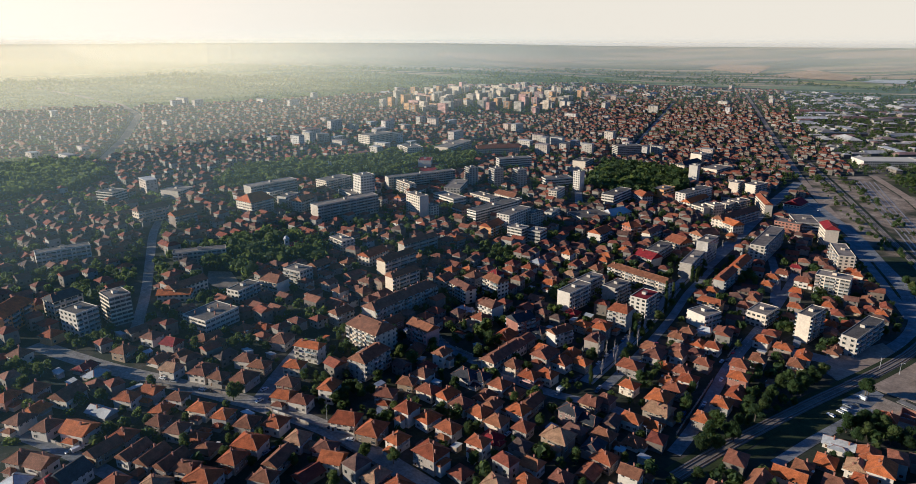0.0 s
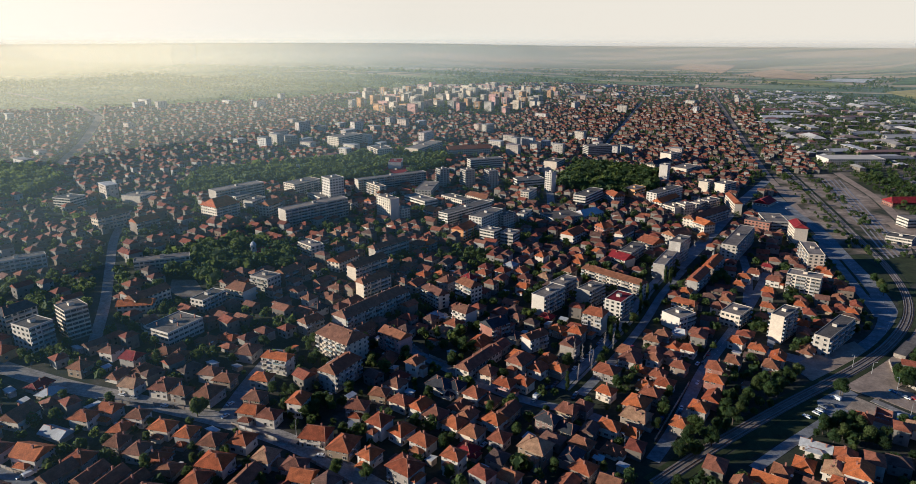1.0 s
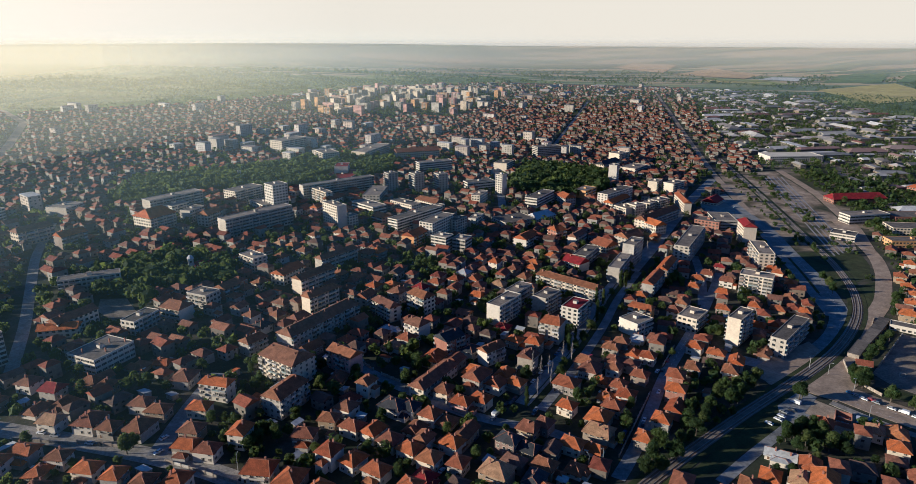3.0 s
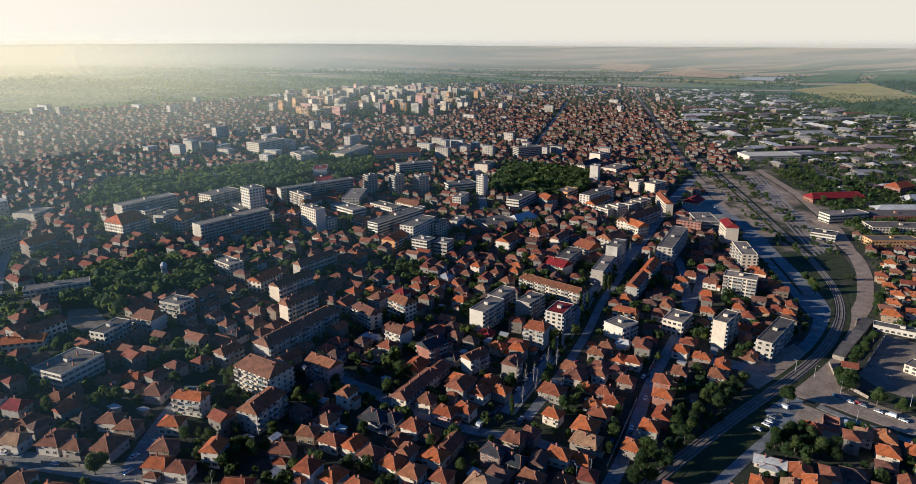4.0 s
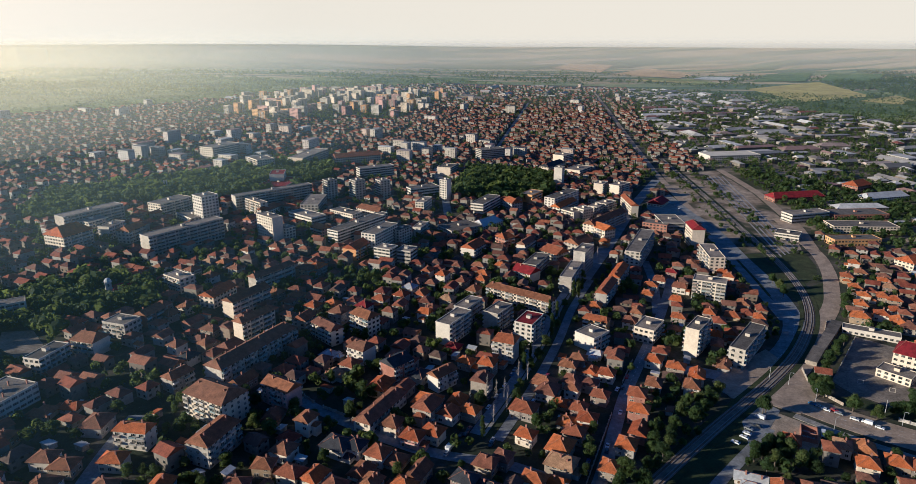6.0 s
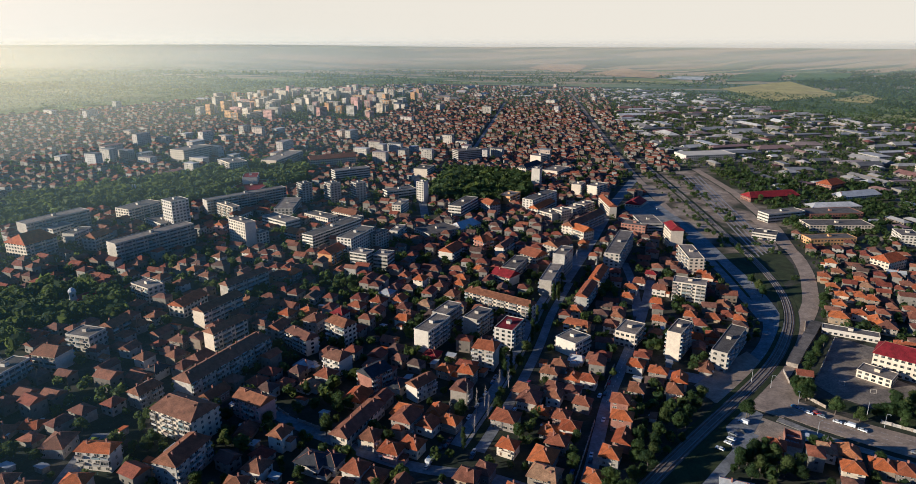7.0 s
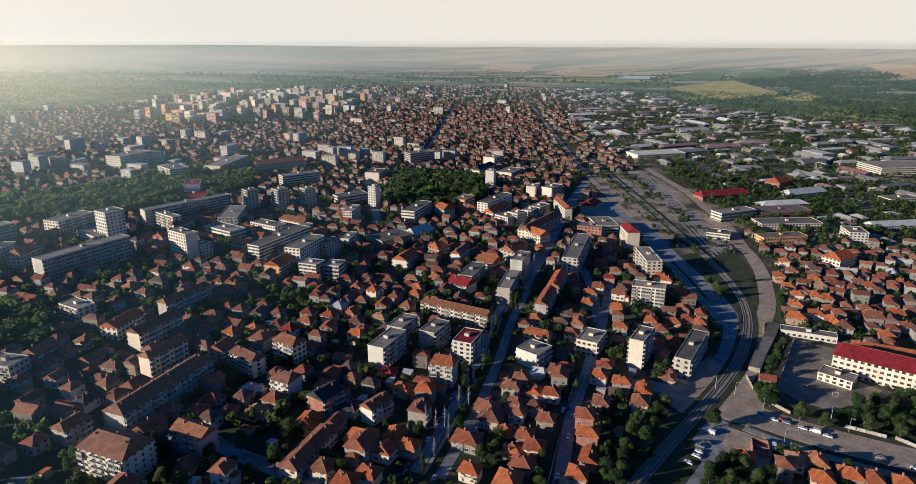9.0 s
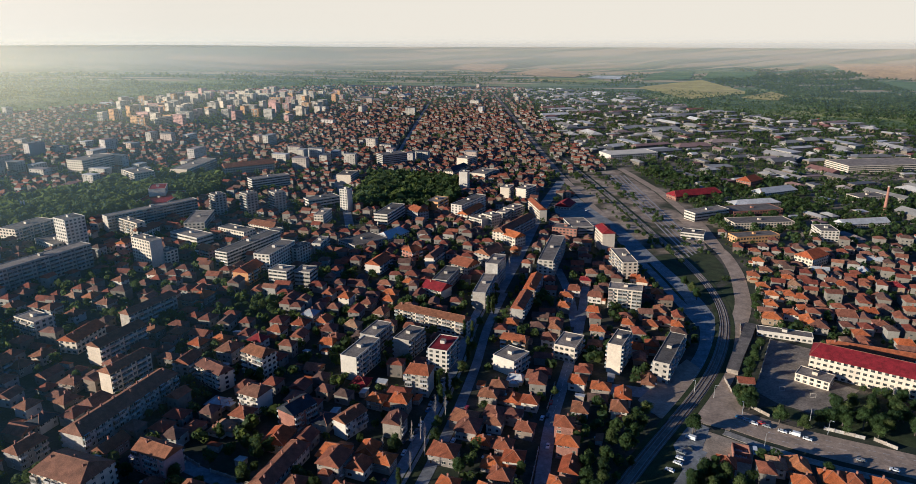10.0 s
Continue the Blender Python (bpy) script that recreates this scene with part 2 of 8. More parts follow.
def field_mat():
    """Farmland: strips of stubble, ripe grain, green crops and bare soil."""
    m, n, l, b = material("farmland")
    geo = n.new("ShaderNodeNewGeometry")
    mp = n.new("ShaderNodeMapping")
    mp.inputs["Scale"].default_value = (0.0021, 0.0175, 0.0)
    mp.inputs["Rotation"].default_value = (0, 0, 0.22)
    l.new(geo.outputs["Position"], mp.inputs["Vector"])
    v = n.new("ShaderNodeTexVoronoi")
    v.distance = "CHEBYCHEV"
    v.inputs["Scale"].default_value = 1.0
    l.new(mp.outputs["Vector"], v.inputs["Vector"])
    sp = n.new("ShaderNodeSeparateColor")
    l.new(v.outputs["Color"], sp.inputs["Color"])
    r1 = ramp(n, [(0.0, (0.44, 0.33, 0.17)), (0.16, (0.10, 0.15, 0.055)), (0.34, (0.50, 0.39, 0.21)), (0.46, (0.20, 0.23, 0.085)), (0.64, (0.40, 0.31, 0.15)), (0.78, (0.09, 0.125, 0.05))], "CONSTANT")
    l.new(sp.outputs["Red"], r1.inputs["Fac"])
    g = noise_tex(n, l, 0.02, 6, "World", 0.7)
    gr = ramp(n, [(0.3, (0.75, 0.75, 0.75)), (0.7, (1.1, 1.1, 1.1))])
    l.new(g.outputs["Fac"], gr.inputs["Fac"])
    l.new(mix(n, l, 1.0, r1.outputs["Color"], gr.outputs["Color"], "MULTIPLY"), b.inputs["Base Color"])
    b.inputs["Roughness"].default_value = 0.95
    return m


M_TOWN, M_MEADOW, M_FIELD = ground_mat(), meadow_mat(), field_mat()
M_WORKS = varied("works_ground", [(0.32, (0.035, 0.046, 0.018)), (0.45, (0.085, 0.085, 0.04)), (0.54, (0.26, 0.21, 0.15)), (0.68, (0.42, 0.35, 0.26))], 0.95, 0.25, 0.06, 0.4, "patch")
M_RAILYARD = varied("weedy_sand", [(0.30, (0.05, 0.06, 0.026)), (0.40, (0.14, 0.12, 0.07)), (0.48, (0.34, 0.26, 0.18)), (0.62, (0.48, 0.38, 0.27))], 0.95, 0.5, 0.09, 0.45, "patch")
CROPS = {"stubble": varied("stubble", [(0.3, (0.52, 0.35, 0.16)), (0.7, (0.62, 0.43, 0.22))], 0.95, 0.05, 0.008, 0.25, "patch"),
         "grain": varied("ripe_grain", [(0.3, (0.48, 0.40, 0.08)), (0.7, (0.58, 0.46, 0.13))], 0.95, 0.05, 0.008, 0.3, "patch"),
         "green": varied("green_crop", [(0.3, (0.10, 0.17, 0.045)), (0.7, (0.16, 0.22, 0.06))], 0.95, 0.05, 0.008, 0.3, "patch"),
         "pasture": varied("pasture", [(0.3, (0.20, 0.24, 0.05)), (0.7, (0.34, 0.33, 0.09))], 0.95, 0.05, 0.01, 0.4, "patch"),
         "glasshouse": varied("glasshouse_roofs", [(0.3, (0.50, 0.50, 0.48)), (0.7, (0.66, 0.65, 0.62))], 0.4, 0.06, 0.02, 0.5, "patch")}


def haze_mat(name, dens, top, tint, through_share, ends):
    """A sheet standing in for haze, its glow put into tint and density: lets light through and scatters the rest; thins
    out upwards, at the ground and at its ends.
    """
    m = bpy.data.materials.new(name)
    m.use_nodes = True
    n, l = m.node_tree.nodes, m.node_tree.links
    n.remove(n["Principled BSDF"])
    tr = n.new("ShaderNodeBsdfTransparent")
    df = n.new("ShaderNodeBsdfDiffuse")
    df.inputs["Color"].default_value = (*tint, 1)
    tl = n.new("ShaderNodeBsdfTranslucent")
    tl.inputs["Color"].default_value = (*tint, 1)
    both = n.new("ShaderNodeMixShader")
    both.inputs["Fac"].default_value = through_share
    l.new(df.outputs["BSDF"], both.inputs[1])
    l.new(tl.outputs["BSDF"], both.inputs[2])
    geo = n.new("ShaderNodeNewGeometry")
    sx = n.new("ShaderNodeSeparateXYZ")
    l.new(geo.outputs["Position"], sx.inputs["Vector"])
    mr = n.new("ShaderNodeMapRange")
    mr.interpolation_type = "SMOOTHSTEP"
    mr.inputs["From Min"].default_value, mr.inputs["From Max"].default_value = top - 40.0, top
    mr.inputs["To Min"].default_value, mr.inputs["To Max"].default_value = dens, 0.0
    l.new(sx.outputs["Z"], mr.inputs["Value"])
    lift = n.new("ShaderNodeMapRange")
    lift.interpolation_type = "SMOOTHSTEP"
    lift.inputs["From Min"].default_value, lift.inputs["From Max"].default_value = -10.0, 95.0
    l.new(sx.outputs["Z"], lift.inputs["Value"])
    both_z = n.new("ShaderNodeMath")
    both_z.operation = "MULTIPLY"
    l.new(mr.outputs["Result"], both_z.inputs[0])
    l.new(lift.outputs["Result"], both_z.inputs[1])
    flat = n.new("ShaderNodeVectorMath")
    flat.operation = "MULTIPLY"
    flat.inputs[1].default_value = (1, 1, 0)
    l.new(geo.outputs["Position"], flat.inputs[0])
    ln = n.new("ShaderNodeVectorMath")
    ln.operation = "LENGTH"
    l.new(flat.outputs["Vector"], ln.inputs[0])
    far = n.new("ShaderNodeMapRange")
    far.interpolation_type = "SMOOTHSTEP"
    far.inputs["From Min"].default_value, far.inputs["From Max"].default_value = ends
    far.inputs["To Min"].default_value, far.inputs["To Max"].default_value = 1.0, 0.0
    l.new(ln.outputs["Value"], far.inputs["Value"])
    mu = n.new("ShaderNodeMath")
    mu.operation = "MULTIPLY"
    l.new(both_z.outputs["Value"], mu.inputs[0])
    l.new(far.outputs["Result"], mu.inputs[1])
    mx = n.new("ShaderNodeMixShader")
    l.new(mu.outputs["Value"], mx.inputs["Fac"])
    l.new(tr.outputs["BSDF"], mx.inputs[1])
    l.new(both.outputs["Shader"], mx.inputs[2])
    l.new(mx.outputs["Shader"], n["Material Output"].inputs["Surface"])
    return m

# Terrain: a town on a slope that falls to a valley, plains that rise to a far plateau
def gz(x, y):
    z = 42.3 * math.tanh(-x / 900) if x < 0 else -14.0 * math.tanh(x / 350)
    r = math.hypot(x, y)
    if r > 3600:
        u = min((r - 3600) / 1300, 1.0)
        z += (112 - z * 0.6) * u * u * (1.6 - 0.6 * u)
    for hx, hy, hh, sx, sy in ((2073, 3700, 30, 190, 160), (2520, 3640, 22, 200, 170), (3000, 3300, 14, 420, 200)):
        z += hh * math.exp(-((x - hx) / sx) ** 2 - ((y - hy) / sy) ** 2)
    return z


# Mesh helpers: one list of vertices and faces, linked as one mesh
class Shape:
    def __init__(self):
        self.v, self.f, self.m = [], [], []

    def face(self, pts, mat=0):
        i = len(self.v)
        self.v += [tuple(p) for p in pts]
        self.f.append(tuple(range(i, i + len(pts))))
        self.m.append(mat)

    def poly(self, verts, faces, mat=0):
        i = len(self.v)
        self.v += [tuple(p) for p in verts]
        self.f += [tuple(a + i for a in q) for q in faces]
        self.m += [mat] * len(faces)

    def box(self, x0, y0, z0, x1, y1, z1, mat=0, inset=0.0):
        c = inset
        self.poly([(x0, y0, z0), (x1, y0, z0), (x1, y1, z0), (x0, y1, z0), (x0 + c, y0 + c, z1), (x1 - c, y0 + c, z1), (x1 - c, y1 - c, z1), (x0 + c, y1 - c, z1)],
                  [(0, 3, 2, 1), (4, 5, 6, 7), (0, 1, 5, 4), (1, 2, 6, 5), (2, 3, 7, 6), (3, 0, 4, 7)], mat)

    def rings(self, prof, mat=0):
        """A closed shell from rectangles (half width, half depth, height), stacked."""
        i = len(self.v)
        for a, b, z in prof:
            self.v += [(-a, -b, z), (a, -b, z), (a, b, z), (-a, b, z)]
        for k in range(len(prof) - 1):
            o = i + 4 * k
            for q in range(4):
                r = (q + 1) % 4
                self.f.append((o + q, o + r, o + 4 + r, o + 4 + q))
        o = i + 4 * (len(prof) - 1)
        self.f += [(o, o + 1, o + 2, o + 3), (i + 3, i + 2, i + 1, i)]
        self.m += [mat] * (len(prof) * 4 - 4 + 2)

    def tube(self, x, y, z0, z1, r0, r1, n=8, mat=0, x1=None, y1=None):
        x1, y1 = x if x1 is None else x1, y if y1 is None else y1
        a = [(math.cos(2 * math.pi * i / n), math.sin(2 * math.pi * i / n)) for i in range(n)]
        self.poly([(x + c * r0, y + s * r0, z0) for c, s in a] + [(x1 + c * r1, y1 + s * r1, z1) for c, s in a],
                  [(i, (i + 1) % n, n + (i + 1) % n, n + i) for i in range(n)] + [tuple(range(n, 2 * n)), tuple(range(n - 1, -1, -1))], mat)

    def mesh(self, name, *mats):
        me = bpy.data.meshes.new(name)
        me.from_pydata(self.v, [], self.f)
        for m in mats:
            me.materials.append(m)
        if len(mats) > 1:
            me.polygons.foreach_set("material_index", self.m)
        me.update()
        return me


def part(name, me, parent, label="", m=None):
    ob = new(name, me)
    ob.parent = parent
    if m is not None:
        ob.matrix_basis = m
    return tagged(ob, label) if label else ob


def thing(name, m, label, category, group="", kind=""):
    ob = new(name)
    ob.matrix_basis = m
    ob.empty_display_size = 0.5
    return tagged(ob, label, category, group, kind)


def hip_roof(w, d, z, rise, over=0.5, kind="hip", thick=0.22):
    """A pitched roof with eaves; its ridge runs along the longer side."""
    s = Shape()
    a, b = w / 2 + over, d / 2 + over
    lo = z - over * rise / (min(w, d) / 2)
    top = z + rise
    if kind == "hip":
        k = max(a - b, 0.0)
        q = max(b - a, 0.0)
        r0, r1 = (-k, -q, top), (k, q, top)
    elif kind == "gable":
        r0, r1 = (-a, 0, top), (a, 0, top)
    else:
        k = max(a - b * 0.45, 0)
        r0, r1 = (-k, 0, top), (k, 0, top)
    c = [(-a, -b, lo), (a, -b, lo), (a, b, lo), (-a, b, lo)]
    e = [(x, y, zz - thick) for x, y, zz in c]
    if kind == "hip" and b > a:
        fs = [(0, 1, 4), (1, 2, 5, 4), (2, 3, 5), (3, 0, 4, 5)]
    else:
        fs = [(0, 1, 5, 4), (1, 2, 5), (2, 3, 4, 5), (3, 0, 4)]
    s.poly(c + [r0, r1] + e, fs + [(0, 6, 7, 1), (1, 7, 8, 2), (2, 8, 9, 3), (3, 9, 6, 0), (6, 9, 8, 7)])
    # ridge and hip caps
    for p, q in [(r0, r1)] + ([(c[0], r0), (c[3], r0 if b <= a or kind != "hip" else r1), (c[1], r1 if b <= a or kind != "hip" else r0), (c[2], r1)] if kind != "gable" else []):
        p, q = Vector(p), Vector(q)
        if (q - p).length < 0.3:
            continue
        side = (q - p).cross(Vector((0, 0, 1)))
        side = side.normalized() * 0.13 if side.length > 0.01 else Vector((0.13, 0, 0))
        u = Vector((0, 0, 0.13))
        s.poly([p - side, p + u, p + side, q - side, q + u, q + side], [(0, 1, 4, 3), (1, 2, 5, 4)], 1)
    return s


def window_mesh(w, h, panes=2, name="window"):
    """A framed window with recessed panes and a sill, facing -y, set on the wall's face at y = 0; one closed shell."""
    s = Shape()
    f, m = 0.1, 0.04
    xs = [-w / 2 - f, -w / 2]
    for k in range(1, panes):
        c = -w / 2 + w * k / panes
        xs += [c - m, c + m]
    xs += [w / 2, w / 2 + f]
    zs = [-f, 0, h, h + f]
    idx = {}

    def vert(i, j, y):
        if (i, j, y) not in idx:
            idx[i, j, y] = len(s.v)
            s.v.append((xs[i], y, zs[j]))
        return idx[i, j, y]
    nx = len(xs)
    for i in range(nx - 1):
        for j in range(3):
            if j == 1 and i % 2 == 1:
                q = [(i, 1), (i + 1, 1), (i + 1, 2), (i, 2)]
                s.f.append(tuple(vert(a, b, -0.03) for a, b in q))
                s.m.append(0)
                for (a, b), (c, d) in zip(q, q[1:] + q[:1]):
                    s.f.append((vert(a, b, -0.1), vert(c, d, -0.1), vert(c, d, -0.03), vert(a, b, -0.03)))
                    s.m.append(1)
            else:
                s.f.append((vert(i, j, -0.1), vert(i + 1, j, -0.1), vert(i + 1, j + 1, -0.1), vert(i, j + 1, -0.1)))
                s.m.append(1)
    rim = [(i, 0) for i in range(nx)] + [(nx - 1, j) for j in (1, 2, 3)] + [(i, 3) for i in range(nx - 2, -1, -1)] + [(0, j) for j in (2, 1)]
    for (a, b), (c, d) in zip(rim, rim[1:] + rim[:1]):
        s.f.append((vert(c, d, -0.1), vert(a, b, -0.1), vert(a, b, 0.02), vert(c, d, 0.02)))
        s.m.append(1)
    return s.mesh(name, M_GLASS, M_WHITE)


ME_WIN = window_mesh(1.3, 1.4)
ME_WIN_WIDE = window_mesh(2.0, 1.4)
ME_WIN_TALL = window_mesh(1.2, 1.8)
ME_STRIP = window_mesh(3.0, 1.3, 3)


def chimney_mesh(h):
    s = Shape()
    s.rings([(0.35, 0.3, 0), (0.35, 0.3, h), (0.45, 0.4, h), (0.45, 0.4, h + 0.15), (0.25, 0.2, h + 0.15), (0.25, 0.2, h + 0.35)])
    return s.mesh("chimney", M_BRICK)


ME_CHIM = chimney_mesh(2.2)


def door_mesh():
    s = Shape()
    s.box(-0.5, -0.06, 0, 0.5, 0.02, 2.1, 0)
    s.box(-0.62, -0.1, 0, -0.5, 0.0, 2.22, 1)
    s.box(0.5, -0.1, 0, 0.62, 0.0, 2.22, 1)
    s.box(-0.5, -0.1, 2.1, 0.5, 0.0, 2.22, 1)
    s.box(-1.0, -1.1, 2.4, 1.0, 0.0, 2.5, 1)
    return s.mesh("door", M_WOOD, M_WHITE)


ME_DOOR = door_mesh()


def on_side(w, d, side, u, z):
    """A pose on one of four walls: 0 front, 1 right, 2 back, 3 left; u along the wall from its middle."""
    if side == 0:
        return pose(u, -d / 2, z)
    if side == 1:
        return pose(w / 2, u, z, 0, 0, 90)
    if side == 2:
        return pose(-u, d / 2, z, 0, 0, 180)
    return pose(-w / 2, -u, z, 0, 0, -90)


def balcony_mesh(w, dep=1.2, h=1.0):
    s = Shape()
    s.box(-w / 2, -dep, 0, w / 2, 0, 0.16, 0)
    s.box(-w / 2, -dep, 0.16, w / 2, -dep + 0.1, h, 1)
    s.box(-w / 2, -dep, 0.16, -w / 2 + 0.1, 0, h, 1)
    s.box(w / 2 - 0.1, -dep, 0.16, w / 2, 0, h, 1)
    return s

# Where something stands already, in cells of 2 m
TAKEN = set()


def claim(x, y, w, d, rot, grow=0.0):
    c, s = math.cos(radians(rot)), math.sin(radians(rot))
    a, b = w / 2 + grow, d / 2 + grow
    na, nb = max(int(a), 1), max(int(b), 1)
    for i in range(-na, na + 1):
        for j in range(-nb, nb + 1):
            u, v = a * i / na, b * j / nb
            TAKEN.add((int((x + u * c - v * s) // 2), int((y + u * s + v * c) // 2)))


def is_free(x, y, w, d, rot, grow=0.0):
    c, s = math.cos(radians(rot)), math.sin(radians(rot))
    a, b = w / 2 + grow, d / 2 + grow
    na, nb = max(int(a / 2), 1), max(int(b / 2), 1)
    for i in range(-na, na + 1):
        for j in range(-nb, nb + 1):
            u, v = a * i / na, b * j / nb
            if (int((x + u * c - v * s) // 2), int((y + u * s + v * c) // 2)) in TAKEN:
                return False
    return True


def inside(poly, x, y):
    hit = False
    for i in range(len(poly)):
        x0, y0 = poly[i - 1]
        x1, y1 = poly[i]
        if (y0 > y) != (y1 > y) and x < (x1 - x0) * (y - y0) / (y1 - y0) + x0:
            hit = not hit
    return hit


# Ground
def make_ground():
    rings = [0]
    while rings[-1] < 4930:
        r = rings[-1]
        rings.append(r + max(25, r * 0.035))
    rings[-1] = 4930
    n = 160
    s = Shape()
    s.v.append((0, 0, gz(0, 0)))
    for r in rings[1:]:
        for i in range(n):
            a = 2 * math.pi * i / n
            x, y = r * math.sin(a), r * math.cos(a)
            s.v.append((x, y, gz(x, y)))
    for i in range(n):
        s.f.append((0, 1 + (i + 1) % n, 1 + i))
        s.m.append(0)
    for k in range(len(rings) - 2):
        o = 1 + k * n
        for i in range(n):
            j = (i + 1) % n
            q = (o + i, o + j, o + n + j, o + n + i)
            x, y = (s.v[q[0]][0] + s.v[q[2]][0]) / 2, (s.v[q[0]][1] + s.v[q[2]][1]) / 2
            s.f.append(q)
            s.m.append(3 if inside(INDUSTRY, x, y) else 0 if inside(TOWN, x, y) else 2 if math.hypot(x, y) > 3150 + 250 * math.sin(x / 400) or (x > 300 and y > 2300 + x * 0.1) else 1)
    me = s.mesh("ground", M_TOWN, M_MEADOW, M_FIELD, M_WORKS)
    for p in me.polygons:
        p.use_smooth = True
    tagged(new("ground", me), "gently sloping ground with gardens, meadows and far fields", "ground", kind="structure")


def ribbon(name, pts, width, mat, lift, label, category="road", mark=True):
    """A strip along a line over the terrain, such as a road, a lawn or a rail."""
    s = Shape()
    line = []
    for (x0, y0), (x1, y1) in zip(pts, pts[1:]):
        k = max(int(math.hypot(x1 - x0, y1 - y0) / 12), 1)
        line += [(x0 + (x1 - x0) * i / k, y0 + (y1 - y0) * i / k) for i in range(k)]
    line.append(pts[-1])
    for _ in range(2):
        line = [line[0]] + [((a[0] + 2 * b[0] + c[0]) / 4, (a[1] + 2 * b[1] + c[1]) / 4) for a, b, c in zip(line, line[1:], line[2:])] + [line[-1]]
    edge = []
    for i, (x, y) in enumerate(line):
        xa, ya = line[max(i - 1, 0)]
        xb, yb = line[min(i + 1, len(line) - 1)]
        l = math.hypot(xb - xa, yb - ya) or 1
        nx, ny = -(yb - ya) / l * width / 2, (xb - xa) / l * width / 2
        row = [(x + nx, y + ny), (x - nx, y - ny)]
        edge.append([(*p, gz(*p) + lift) for p in row] + [(*p, gz(*p) - 0.3) for p in row])
        if mark:
            claim(x, y, 13, width, math.degrees(math.atan2(yb - ya, xb - xa)), 0.5)
    for a, b in zip(edge, edge[1:]):
        s.face([a[1], b[1], b[0], a[0]])
        s.face([a[0], b[0], b[2], a[2]])
        s.face([b[1], a[1], a[3], b[3]])
    ob = new(name, s.mesh(name, mat))
    return tagged(ob, label, category, kind="structure"), line


def area(name, poly, mat, lift, label, category, mark=True):
    """A flat piece of ground with a straight outline, draped on the terrain."""
    bm = bmesh.new()
    vs = [bm.verts.new((x, y, gz(x, y) + lift)) for x, y in poly]
    lows = [bm.verts.new((x, y, gz(x, y) - 0.3)) for x, y in poly]
    top = bm.faces.new(vs)
    if top.normal.z < 0 or sum((x1 - x0) * (y1 + y0) for (x0, y0), (x1, y1) in zip(poly, poly[1:] + poly[:1])) > 0:
        top.normal_flip()
    for i in range(len(vs)):
        bm.faces.new((vs[i - 1], vs[i], lows[i], lows[i - 1]))
    bmesh.ops.triangulate(bm, faces=[top])
    me = bpy.data.meshes.new(name)
    bm.to_mesh(me)
    bm.free()
    me.materials.append(mat)
    if mark:
        xs, ys = [p[0] for p in poly], [p[1] for p in poly]
        for i in range(int(min(xs) // 2), int(max(xs) // 2) + 1):
            for j in range(int(min(ys) // 2), int(max(ys) // 2) + 1):
                if inside(poly, i * 2 + 1, j * 2 + 1):
                    TAKEN.add((i, j))
    return tagged(new(name, me), label, category, kind="structure")


# Houses
ROOFS = {"t": (M_TILE, "orange-red clay tile"), "b": (M_TILE_BROWN, "weathered brown tile"), "d": (M_TILE_DARK, "dark slate-grey tile"),
         "s": (M_TILE_SAND, "sand-coloured tile"), "r": (M_TILE_RED, "dark red sheet-metal"), "m": (M_METAL, "grey sheet-metal")}
WALLS = {"p": (M_WALL, "plastered"), "w": (M_WHITE, "white"), "c": (M_CREAM, "cream"), "k": (M_PINK, "pink"), "g": (M_PANEL, "grey concrete"), "o": (M_ORANGE, "ochre"), "n": (M_BRICK, "brick-brown")}
RECIPES = {}


def wall_mesh(w, d, h, mat, gable=0.0):
    s = Shape()
    s.rings([(w / 2 + 0.08, d / 2 + 0.08, -1.5), (w / 2 + 0.08, d / 2 + 0.08, 0.5), (w / 2, d / 2, 0.5), (w / 2, d / 2, h)])
    if gable:
        for k in (-1, 1):
            x = k * (w / 2 - 0.01)
            s.poly([(x, -d / 2, h), (x, d / 2, h), (x, 0, h + gable), (x - k * 0.2, -d / 2, h), (x - k * 0.2, d / 2, h), (x - k * 0.2, 0, h + gable)],
                   [(0, 1, 2) if k > 0 else (0, 2, 1), (0, 3, 4, 1), (0, 2, 5, 3), (1, 4, 5, 2)])
    return s.mesh("wall", mat)


